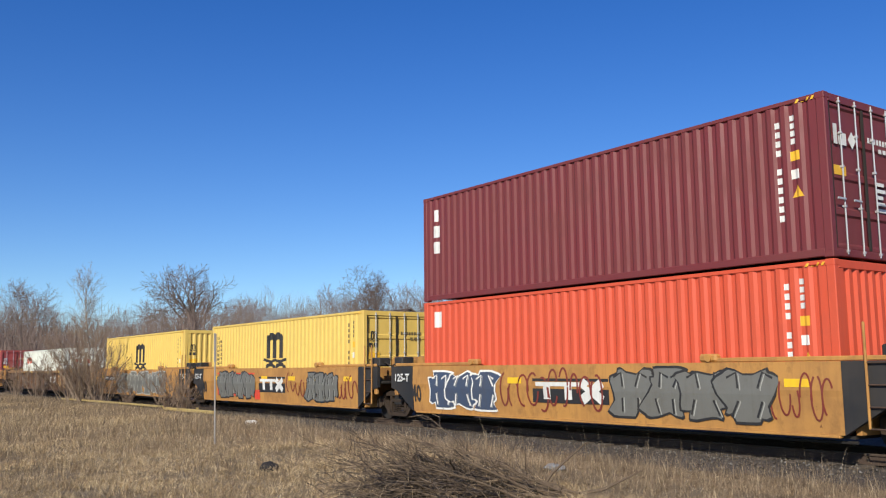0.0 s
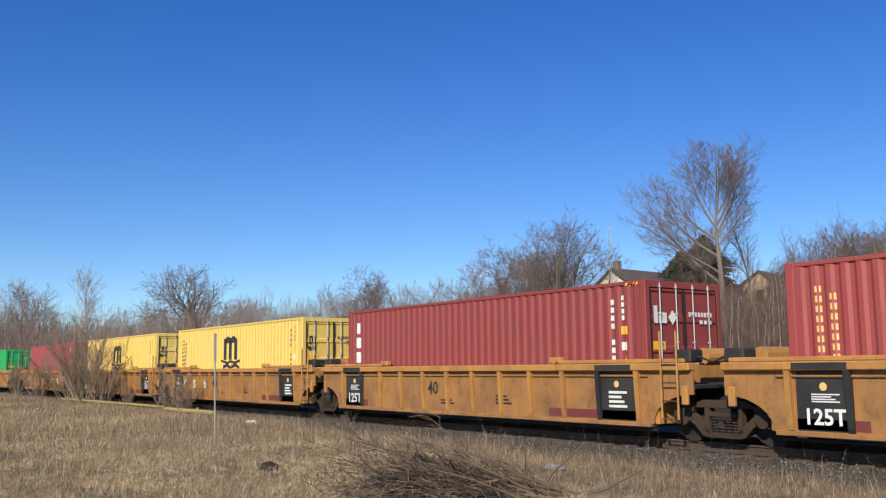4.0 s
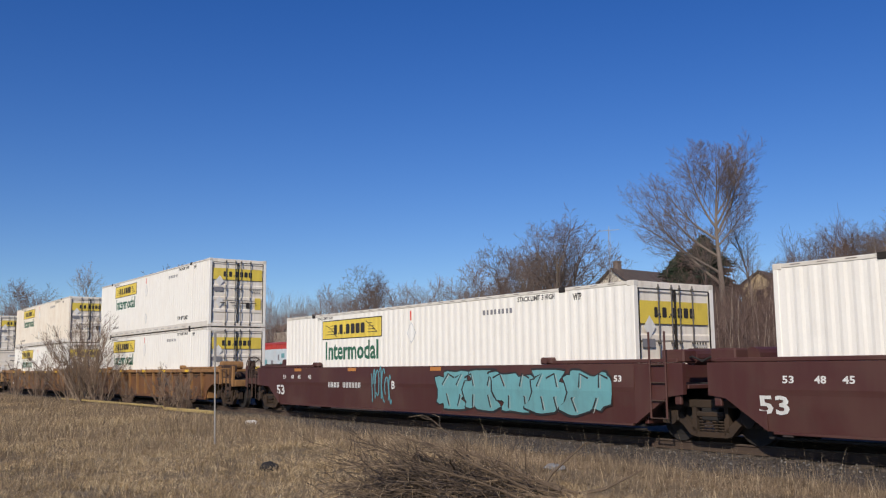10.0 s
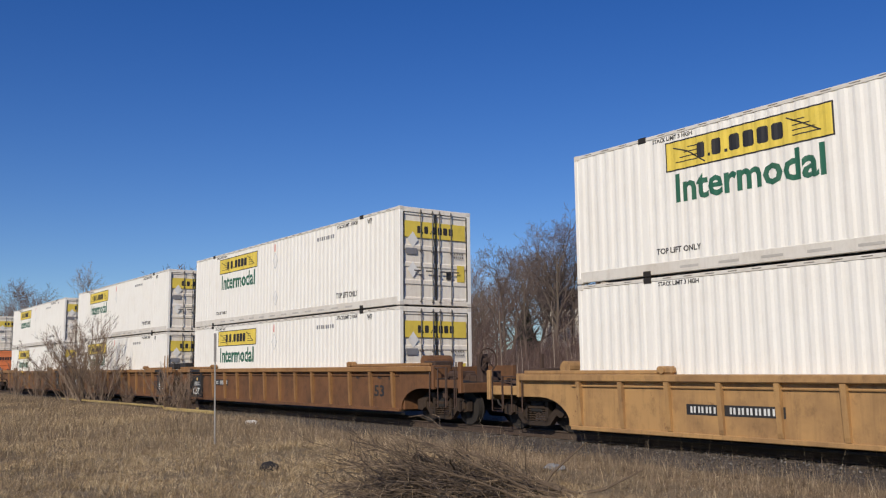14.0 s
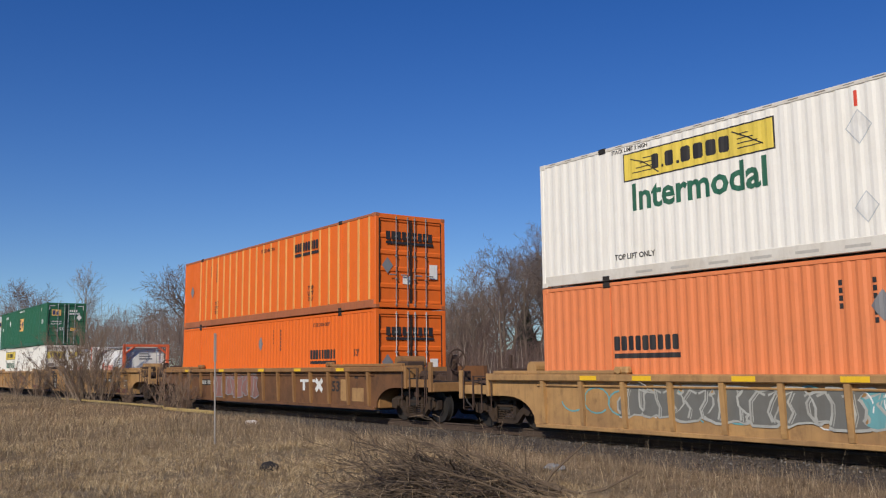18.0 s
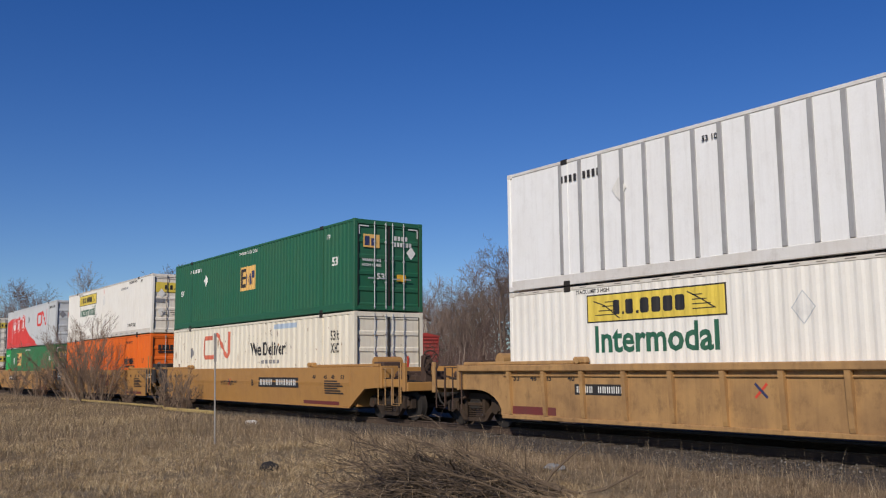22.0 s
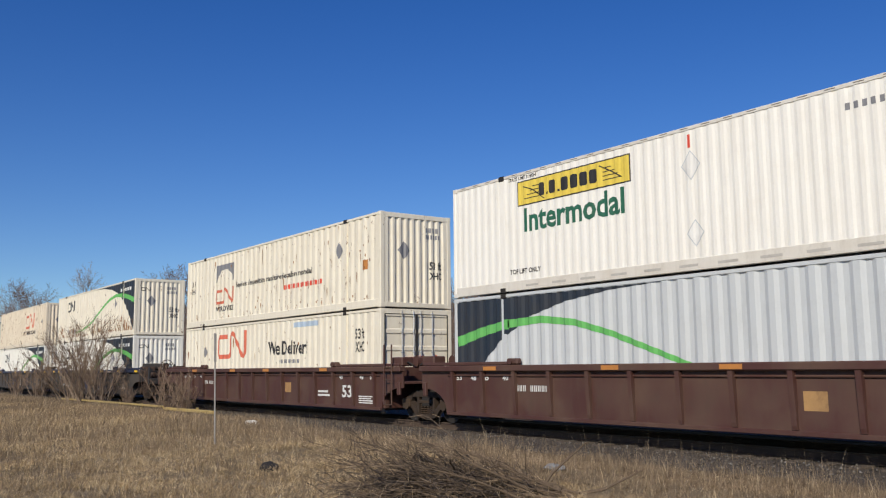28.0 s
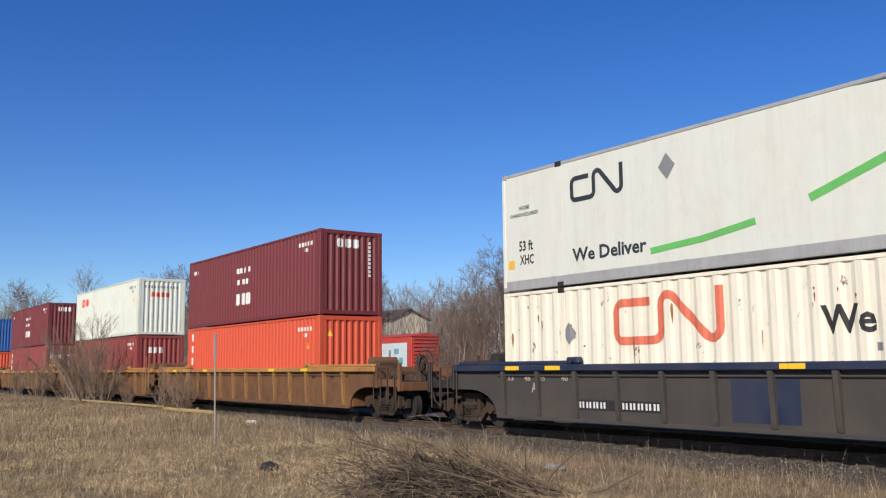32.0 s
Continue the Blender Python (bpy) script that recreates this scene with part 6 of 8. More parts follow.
# straws that lie about
r, x, y = scatter(9000, -24, 0, 1.5, 12.4, 27)
k = x * -0.812 + y * 0.583 > 8.4
x, y = x[k], y[k]
blades("straw", x, y, r.uniform(0.02, 0.07, len(x)), r.uniform(0.002, 0.004, len(x)), 7.0, STRAW, 28, "fallen pale straws on the grass", "straw")
# tufts: blades that fan out of one root
r, cx, cy = scatter(15000, -27, 0, 1.2, 12.4, 23)
k = cx * -0.812 + cy * 0.583 > 8.0
cx, cy = cx[k], cy[k]
hh = 0.04 + 0.17 * patch(cx, cy, 1.6, 6) * r.uniform(0.1, 1.0, len(cx)) ** 2.4
m = 11
x = np.repeat(cx, m) + r.normal(0, 0.05, len(cx) * m)
y = np.repeat(cy, m) + r.normal(0, 0.05, len(cy) * m)
h = np.repeat(hh, m) * r.uniform(0.4, 1.1, len(x))
near_rail = np.repeat(cy + 0.12 * cx > 7.4, m)
for q, mat, seed in ((~near_rail, GRASS, 24), (near_rail, GRASS_BROWN, 64)):
    blades("grass_tufts", x[q], y[q], h[q], r.uniform(0.002, 0.0045, len(x))[q], 2.0, mat, seed, "tufts of dry tan grass in the field" if seed == 24 else "tufts of brown grass towards the track", "grass")
r, x, y = scatter(150000, -95, -26, 1, 13.2, 13)
blades("grass", x, y, r.uniform(0.05, 0.22, len(x)) * (0.5 + patch(x, y, 0.7)), 0.006 + 0 * x, 1.3, GRASS, 14, "short matted dry tan grass over the field", "grass")
r, x, y = scatter(32000, -80, 1, 8.6, 13.0, 15)
blades("weeds", x, y, r.uniform(0.10, 0.36, len(x)) * (0.35 + 0.9 * patch(x, y, 1.3, 4)), 0.0007 + 0.00009 * np.hypot(x, y), 0.6, WEED, 16, "tall dead weeds along the ballast edge", "weeds")
r, x, y = scatter(70000, -42, 0, 1.5, 12.0, 17)
k = patch(x, y, 1.9, 2) > 0.35
x, y = x[k], y[k]
blades("weeds", x, y, r.uniform(0.06, 0.30, len(x)) * patch(x, y, 1.9, 2), 0.0012 + 0.00006 * np.hypot(x, y), 0.7, WEED, 18, "scattered dead weeds in the field", "weeds")
# single tall stalks beside the rails
r, x, y = scatter(9000, -42, 0, 11.6, 13.9, 19)
k = r.uniform(0, 1, len(x)) < 0.25 + 0.9 * patch(x, y, 1.7, 5)
x, y = x[k], y[k]
blades("weeds", x, y, 0.07 + 0.55 * r.uniform(0, 1, len(x)) ** 4, 0.0008 + 0.00007 * np.hypot(x, y), 0.55, WEED, 20, "single tall dead stalks beside the rails", "weeds", 0.03)
r, x, y = scatter(7000, -34, 0, 3.0, 12.2, 35)
k = (x * -0.812 + y * 0.583 > 8.2) & (r.uniform(0, 1, len(x)) < 0.15 + patch(x, y, 2.3, 4))
x, y = x[k], y[k]
blades("straw", x, y, r.uniform(0.10, 0.38, len(x)), 0.0006 + 0.00008 * np.hypot(x, y), 0.7, STRAW, 36, "upright pale straws in the dry grass", "straw")


# ---- trees ----
def tree_geo(seed, height, crown=1.0, trunk=0.35, trunk_r=0.3, kids=(9, 8, 7, 6), spread=0.9, up=0.12, limb=0.75, twig=0.012, forks=1, lean=0.0, thick=1.0):
    """A bare tree: the trunk, the limbs, and the twigs that make its crown. trunk: the share of the height without limbs."""
    r = random.Random(seed)
    wood, limbs, fine = Geo(), Geo(), Geo()

    def grow(p, d, length, rad, level):
        n = (7, 5, 3, 2, 2)[level]
        pts = [p]
        for i in range(n):
            d = (d + Vector((r.gauss(0, 1), r.gauss(0, 1), r.gauss(0, 0.7))) * (0.05, 0.10, 0.13, 0.16, 0.15)[level] + Vector((0, 0, up * (0.3 if level else 0.6)))).normalized()
            p = p + d * (length / n)
            pts.append(p)
        end = (0.25, 0.2, 0.35, 0.5, 0.5)[level]
        (wood if level == 0 else limbs if level == 1 else fine).pipe(pts, [max(rad * (1 - (1 - end) * i / n), twig * 0.4) for i in range(n + 1)], (8, 6, 4, 3, 3)[level])
        if level >= len(kids):
            return
        m = kids[level]
        lo = trunk if level == 0 else 0.22
        for j in range(m):
            t = min(0.99, lo + (1 - lo) * (j + r.uniform(0.2, 1.0)) / m)
            i = min(n - 1, int(t * n))
            q = pts[i].lerp(pts[i + 1], t * n - i)
            base = (pts[i + 1] - pts[i]).normalized()
            side = Matrix.Rotation(2.4 * j + r.uniform(-0.6, 0.6), 3, base) @ base.orthogonal().normalized()
            k = spread * (1.15 - 0.75 * t) if level == 0 else r.uniform(0.5, 0.95)
            dd = (base + side * k * 1.2).normalized()
            if level == 0:
                ln_ = height * limb * crown * (0.62 - 0.32 * abs(t - 0.55)) * r.uniform(0.8, 1.15)
            else:
                ln_ = length * (0.62 - 0.25 * t) * r.uniform(0.75, 1.2)
            grow(q, dd, ln_, max(twig, rad * (1 - 0.7 * t) * (0.55, 0.5, 0.5, 0.5)[level] * thick), level + 1)
    for f in range(forks):
        a = 2 * math.pi * f / forks + seed
        d = Vector((lean + (0.22 * math.cos(a) if forks > 1 else 0), 0.22 * math.sin(a) if forks > 1 else 0, 1)).normalized()
        grow(Vector((0.12 * math.cos(a), 0.12 * math.sin(a), -0.2)) if forks > 1 else Vector((0, 0, -0.2)), d, height * 0.92, trunk_r / math.sqrt(forks), 0)
    return wood, limbs, fine


def plant(label, seed, bark=BARK, twigs=TWIG, category="tree", name="bare_tree", group="bare trees", **kw):
    t = thing(name, label, category, group)
    wood, limbs, fine = tree_geo(seed, **kw)
    part("trunk", wood, bark, t, smooth=True, fix=False)
    if kw.get("height", 0) > 10.6:
        part("limb_fork", limbs, bark, t, fix=False)
    else:
        fine.add(limbs.v, limbs.f)
    part("crown", fine, twigs, t, fix=False)
    return t


def stand(t, x, y, turn=0.0, size=1.0):
    t.matrix_basis = Matrix.Translation((x, y, float(ground_z(x, y)))) @ Matrix.Rotation(radians(turn), 4, "Z") @ Matrix.Scale(size, 4)
    return t


def again(t, x, y, turn, size):
    o = copy_thing(t, Matrix.Identity(4))
    return stand(o, x, y, turn, size)


def fan_tree(label, seed, height, boughs, bark, twigs):
    """A tall bare tree with a straight stem; boughs: (height, sideways, forward, upward, length) of its main limbs."""
    t = thing("bare_tree", label, "tree", "bare trees")
    r = random.Random(seed)
    limbs, fine = Geo(), Geo()

    def grow(geo, p, d, length, rad, level):
        n = (9, 6, 3, 2)[level]
        pts = [p]
        for i in range(n):
            d = (d + Vector((r.gauss(0, 1), r.gauss(0, 1), r.gauss(0, 0.5))) * (0.05, 0.09, 0.10, 0.12)[level] + Vector((0, 0, (0.05, 0.05, 0.04, 0.03)[level]))).normalized()
            p = p + d * (length / n)
            pts.append(p)
        geo.pipe(pts, [max(rad * (1 - 0.85 * i / n), 0.006) for i in range(n + 1)], (6, 5, 3, 3)[level])
        if level == 3:
            return
        m = (15, 10, 7)[level]
        for j in range(m):
            k = 0.16 + 0.82 * (j + r.random()) / m
            i = min(n - 1, int(k * n))
            q = pts[i].lerp(pts[i + 1], k * n - i)
            base = (pts[i + 1] - pts[i]).normalized()
            side = Matrix.Rotation(2.4 * j + r.uniform(-0.5, 0.5), 3, base) @ base.orthogonal().normalized()
            grow(fine, q, (base + side * r.uniform(0.45, 0.95)).normalized(), length * (0.52 - 0.26 * k) * r.uniform(0.75, 1.2), max(0.0085, rad * (1 - 0.7 * k) * 0.36), level + 1)
    stem = [Vector((0.10 * math.sin(0.7 * i), 0.1 * math.cos(0.9 * i), -0.3 + height * i / 12)) for i in range(13)]
    part("trunk", Geo().pipe(stem, [0.36 - 0.34 * (i / 12) ** 0.7 for i in range(13)], 9), bark, t, smooth=True, fix=False)
    for z, a, b, c, length in boughs:
        grow(limbs, Vector((0, 0, z)), Vector((a, b, c)).normalized(), length, 0.03 + 0.011 * length, 0)
    for j in range(5):
        z = height * (0.5 + 0.3 * j / 4)
        a = 2.4 * j
        grow(limbs, Vector((0, 0, z)), Vector((0.6 * math.cos(a), 0.6 * math.sin(a), 1)).normalized(), (height - z) * 0.5 + 2.4, 0.05, 0)
    part("limb_fork", limbs, bark, t, fix=False)
    part("crown", fine, twigs, t, fix=False)
    return t


stand(fan_tree("tall bare maple with upswept limbs on the bank", 21, 14.4, ((3.4, -0.80, 0.1, 0.66, 9.0), (4.3, -0.92, -0.25, 0.45, 8.0), (5.6, -0.85, 0.3, 0.62, 7.6), (7.6, 0.46, 0.1, 0.85, 7.4), (7.9, -0.55, 0.15, 0.85, 6.6), (8.4, 0.35, -0.5, 0.8, 5.8), (7.0, -0.72, 0.5, 0.65, 6.8), (9.2, 0.6, 0.35, 0.8, 5.0), (6.6, 0.7, -0.2, 0.7, 4.2)), BARK_MID, TREE_TWIG), -47.06, 62.15, 54.3)
stand(plant("pale fine-twigged bare tree beside the maple", 33, bark=BARK_PALE, twigs=TWIG_PALE, height=9.2, trunk=0.2, trunk_r=0.12, kids=(16, 8, 6), spread=0.55, up=0.12, limb=0.5, twig=0.009), -48.9, 69.1, -25)
mid_a = stand(plant("bare broad-crowned tree on the bank", 8, twigs=TREE_TWIG, height=12.5, trunk=0.25, trunk_r=0.32, thick=1.25, kids=(11, 7, 5, 3), spread=0.9, up=0.12, limb=0.7, twig=0.017, forks=2), -70.5, 65, 40)
mid_b = stand(plant("bare slender tree on the bank", 9, twigs=TREE_TWIG, height=11.0, trunk=0.2, trunk_r=0.18, kids=(12, 8, 6), spread=0.8, up=0.14, limb=0.62, twig=0.017), -76, 66, 90)
for k, (x, y, s_) in enumerate(((-79.5, 66, 0.95), (-83, 68, 0.9), (-87, 69, 0.85), (-73, 70, 0.95), (-67, 70, 0.8), (-91, 70, 0.8), (-95, 72, 0.75), (-61, 78, 0.75), (-54, 90, 0.45), (-64, 84, 0.7), (-77, 74, 0.9), (-81, 75, 0.85), (-86, 76, 0.9), (-101, 74, 0.75))):
    again(mid_b if k % 3 else mid_a, x, y, 57 * k, s_)
for k in range(30):
    q, d = 0.365 + 0.0052 * k, 80 + 9 * math.sin(k * 1.9)
    again(mid_b if k % 4 else mid_a, d * (-0.812 + 0.583 * q), d * (0.583 + 0.812 * q), 83 * k, 0.24 + 0.007 * k + 0.08 * abs(math.sin(k * 2.3)))
far_a = stand(plant("bare tree with an open spreading crown", 14, twigs=TREE_TWIG, height=10.5, trunk=0.2, trunk_r=0.22, kids=(14, 8, 6, 4), spread=1.0, up=0.14, limb=0.75, twig=0.013), -106, 64, 10, 1.12)
oak = stand(plant("old bare oak with crooked spreading limbs", 17, twigs=TREE_TWIG, height=13.5, trunk=0.2, trunk_r=0.5, kids=(15, 9, 6, 3), spread=1.4, up=0.06, limb=0.98, twig=0.026, thick=1.3), -145, 54.5, 0, 1.06)
slim = stand(plant("slim pale bare poplar", 19, bark=BARK_PALE, twigs=TWIG_PALE, height=12.0, trunk=0.2, trunk_r=0.13, kids=(18, 9, 7), spread=0.55, up=0.12, limb=0.42, twig=0.012), -103, 27.2, 0)
hedge = [plant("bare hedgerow tree in a far tree line", 60 + i, height=8.5 + i, trunk=0.12, trunk_r=0.16, kids=(15, 10, 8), spread=1.1, up=0.12, limb=0.72, twig=0.017, twigs=TWIG_FAR) for i in range(3)]
rr = random.Random(77)
spots = [(-150 - 6 * i + rr.uniform(-3, 3), 64 + rr.uniform(-8, 10) - 1.0 * i) for i in range(20)] + [(-112 - 5 * i + rr.uniform(-3, 3), 84 + rr.uniform(-8, 12)) for i in range(20)] + [(-190 - 7 * i, 36 + rr.uniform(-9, 9)) for i in range(16)] + [(d_ * (-0.812 + 0.583 * q_), d_ * (0.583 + 0.812 * q_)) for d_, q_ in [(136 + rr.uniform(-14, 14), -0.12 + 0.018 * i) for i in range(14)]] + [(-150 - 5 * i, 30 + rr.uniform(-4, 6)) for i in range(16)]
for i, (x, y) in enumerate(spots):
    if i < 3:
        stand(hedge[i], x, y, 30 * i, 1.3)
    else:
        again(hedge[i % 3], x, y, rr.uniform(0, 360), rr.uniform(0.9, 1.35))

# saplings and brush on the slope
sap = [plant("thin pale sapling in the thicket", 100 + i, bark=BARK_PALE, twigs=BRUSH_M, name="sapling", group="saplings on the slope", category="sapling", height=3.4 + 0.35 * i, trunk=0.4, trunk_r=0.024, kids=(13, 6), spread=0.5, up=0.14, limb=0.5, twig=0.007) for i in range(6)]
n = 0
for i in range(600):
    d = rr.uniform(33, 66)
    q = rr.uniform(0.02, 0.56)
    x, y = d * (-0.812 + 0.583 * q), d * (0.583 + 0.812 * q)
    if y < 25 or (x < -56 and y < 52) or n >= 84:
        continue
    if n < 6:
        stand(sap[n], x, y, 0, 1)
    else:
        again(sap[n % 6], x, y, rr.uniform(0, 360), rr.uniform(0.75, 1.2))
    n += 1
r, d, q = scatter(420, 30, 72, 0.0, 0.58, 47)
x, y = d * (-0.812 + 0.583 * q), d * (0.583 + 0.812 * q)
k = (y > 24) & ~((x < -56) & (y < 52))
x, y = x[k], y[k]
blades("thicket", x, y, r.uniform(1.4, 4.6, len(x)) * (0.6 + 0.5 * patch(x, y, 0.4, 5)), r.uniform(0.010, 0.022, len(x)), 0.14, STEM_PALE, 48, "dense thicket of pale leafless saplings on the slope", "thicket")
r, d, q = scatter(60000, 30, 100, -0.12, 0.60, 41)
x, y = d * (-0.812 + 0.583 * q), d * (0.583 + 0.812 * q)
k = (y > 22) & ~((x < -60) & (y < 53))
x, y = x[k], y[k]
blades("brush", x, y, r.uniform(0.3, 1.9, len(x)) * (0.3 + patch(x, y, 0.25, 1)), 0.0065 + 0 * x, 0.9, BRUSH_M, 42, "dense brown leafless brush on the slope", "brush")
# twigs that hang together as a brown haze between the stems
r, d, q = scatter(120000, 32, 96, -0.02, 0.62, 51)
x, y = d * (-0.812 + 0.583 * q), d * (0.583 + 0.812 * q)
k = (y > 25) & ~((x < -58) & (y < 52)) & (r.uniform(0, 1, len(x)) < 0.25 + patch(x, y, 0.5, 3))
x, y = x[k], y[k]
blades("brush", x, y, r.uniform(0.3, 1.1, len(x)), 0.0035 + 0.00004 * d[k], 1.8, BRUSH_M, 52, "fine red-brown twigs among the saplings", "brush", r.uniform(0.1, 3.3, len(x)) * (0.45 + 0.55 * patch(x, y, 0.3, 1)))
r, x, y = scatter(40000, -260, -62, 20, 80, 43)
k = ~((x > -110) & (y > 30) & (y < 50))
x, y = x[k], y[k]
blades("brush", x, y, r.uniform(0.4, 2.4, len(x)) * (0.3 + patch(x, y, 0.2, 3)), 0.014 + 0 * x, 0.8, BRUSH_M, 44, "dense brown leafless brush beyond the track", "brush")
# the far wood: twigs up to an uneven top
r, d, q = scatter(60000, 112, 172, -0.52, 0.06, 49)
x, y = d * (-0.812 + 0.583 * q), d * (0.583 + 0.812 * q)
top = 4.0 + 6.5 * patch(x, y, 0.10, 2) + 2.2 * patch(x, y, 0.45, 1)
blades("brush", x, y, r.uniform(0.8, 2.4, len(x)), r.uniform(0.010, 0.024, len(x)), 0.8, TWIG_FAR, 50, "far brown belt of leafless brush", "brush", top * r.uniform(0, 1, len(x)) ** 0.8)


def spruce(label, seed, h, w):
    t = thing("spruce", label, "tree", "spruces")
    r = random.Random(seed)
    part("trunk", Geo().tube((0, 0, 0), (0, 0, h), 0.2, 0.03, 8), BARK, t)
    g = Geo()
    for i in range(2800):
        k = r.random() ** 0.8
        z = 0.8 + k * (h - 0.9)
        a = r.uniform(0, 6.283)
        reach = w * (1 - k) ** 0.7 * r.uniform(0.3, 1.1) * (1 + 0.3 * math.sin(3 * a + 7 * k + seed) + 0.2 * math.sin(2 * a - 17 * k)) + 0.25
        p0 = Vector((0, 0, z))
        p1 = Vector((reach * math.cos(a), reach * math.sin(a), z - 0.25 * reach + r.uniform(-0.1, 0.2)))
        side = Vector((-math.sin(a), math.cos(a), 0)) * (0.12 + 0.2 * reach)
        m = p0.lerp(p1, 0.6)
        g.add([tuple(p0), tuple(m + side + Vector((0, 0, -0.15))), tuple(p1), tuple(m - side + Vector((0, 0, -0.15))), tuple(m + Vector((0, 0, 0.06)))], [(0, 1, 4), (1, 2, 4), (2, 3, 4), (3, 0, 4)])
    part("crown", g, NEEDLE, t, fix=False)
    return t


stand(spruce("dark green spruce behind the houses", 1, 9.8, 5.2), -66.3, 84.7)
stand(spruce("dark green spruce behind the houses", 3, 8.4, 4.4), -69.0, 84)
stand(spruce("small dark spruce among bare trees", 4, 7.0, 1.6), -83, 72)


# ---- houses, the parked boxcar and small things ----
SIDING = paint("cream_white_siding", (0.74, 0.68, 0.56), 0.7, 0.3, (0.35, 0.3, 0.24))
SHINGLE = paint("brown_grey_shingles", (0.10, 0.075, 0.062), 0.9, 0.4, (0.06, 0.05, 0.045))
BRICK = paint("grey_brown_chimney_brick", (0.22, 0.17, 0.14), 0.9, 0.3)
GLASS = paint("dark_window_glass", (0.02, 0.025, 0.03), 0.08, 0.05)
TRIM = paint("dark_window_trim", (0.16, 0.10, 0.06), 0.6, 0.2)
TAN_SIDING = paint("tan_yellow_siding", (0.58, 0.45, 0.27), 0.7, 0.25)


def house(label, x, y, z, turn, L, W, eave, ridge, wall_m, gable_windows=(), chimney=None, side_windows=()):
    """A gabled house; its gable end looks along -x before it is turned."""
    h = thing("house", label, "house", "houses on the hill")
    g = Geo().extrude([(-W / 2, 0), (W / 2, 0), (W / 2, eave), (0, ridge), (-W / 2, eave)], 0, 0, L)
    part("wall", g, wall_m, h)
    k = math.hypot(W / 2, ridge - eave)
    for s in (-1, 1):
        nx, nz = (ridge - eave) / k * s, (W / 2) / k
        o = 0.45
        ex, ez = s * (W / 2 + o), eave - o * (ridge - eave) / (W / 2)
        q = [(0, ridge + 0.03), (ex, ez + 0.03), (ex + nx * 0.14, ez + nz * 0.14 + 0.03), (0 + nx * 0.0, ridge + 0.2)]
        part("roof", Geo().extrude(q, 0, -0.45, L + 0.45), SHINGLE, h)
    for wy, wz in gable_windows:
        wdw = part("window", Geo().box(-0.06, 0.02, wy - 0.45, wy + 0.45, wz - 0.75, wz + 0.75, 0.02), TRIM, h)
        for a in (-1, 1):
            part("pane", Geo().box(-0.075, -0.055, wy - 0.36, wy + 0.36, wz + (0.04 if a > 0 else -0.66), wz + (0.66 if a > 0 else -0.04)), GLASS, wdw)
    for wx, wz in side_windows:
        wdw = part("window", Geo().box(wx - 0.45, wx + 0.45, -W / 2 - 0.06, -W / 2 + 0.02, wz - 0.65, wz + 0.65, 0.02), TRIM, h)
        part("pane", Geo().box(wx - 0.36, wx + 0.36, -W / 2 - 0.075, -W / 2 - 0.055, wz - 0.56, wz + 0.56), GLASS, wdw)
    if chimney:
        ch = part("chimney", Geo().box(chimney - 0.4, chimney + 0.4, -0.35, 0.35, ridge - 0.6, ridge + 1.0, 0.03), BRICK, h)
        part("chimney_cap", Geo().box(chimney - 0.46, chimney + 0.46, -0.41, 0.41, ridge + 0.96, ridge + 1.1, 0.02), BRICK, ch)
    h.matrix_basis = pose(x, y, z, 0, 0, turn)
    return h


house("cream clapboard house with a brown gabled roof", -78.8, 82.9, 4.4, 94, 12.5, 6.6, 6.65, 9.0, SIDING, ((-1.2, 5.6), (1.2, 5.6), (-1.2, 2.9), (1.2, 2.9)), 0.9, ((3, 4.6), (6, 4.6)))
house("tan house with a brown gabled roof behind saplings", -66.2, 95.0, 6.8, 106, 8.0, 4.6, 4.2, 5.8, TAN_SIDING, ((0, 2.9),))
house("low house with a long brown roof", -57.2, 98.6, 6.8, 180, 7.0, 9.0, 3.6, 6.2, TAN_SIDING)
house("small white house among bare trees", -88.3, 79.6, 3.6, 46, 8.0, 5.0, 5.6, 7.6, SIDING, ((0, 3.6),), None, ((1.5, 3.6), (3.2, 3.6), (5, 3.6)))
house("long white shed with a dark roof", -105.5, 70.0, 0.0, 178, 40.0, 6.0, 8.2, 9.5, SIDING)

mast = thing("antenna_mast", "thin lattice television antenna mast beside the house", "antenna")
g = Geo()
for k in range(3):
    a = 2 * math.pi * k / 3
    g.tube((0.18 * math.cos(a), 0.18 * math.sin(a), 0), (0.12 * math.cos(a), 0.12 * math.sin(a), 12.6), 0.025, n=5)
part("mast", g, GALV, mast)
part("aerial", Geo().tube((-1.3, 0, 12.5), (1.3, 0, 12.5), 0.03, n=5).tube((0, 0, 12.4), (0, 0, 13.0), 0.03, n=5), GALV, mast)
for k in range(6):
    part("element", Geo().tube((-1.1 + 0.42 * k, -0.5, 12.5), (-1.1 + 0.42 * k, 0.5, 12.5), 0.012, n=4), GALV, mast)
mast.matrix_basis = pose(-77.8, 81.4, 5.6, 0, 0, 30)

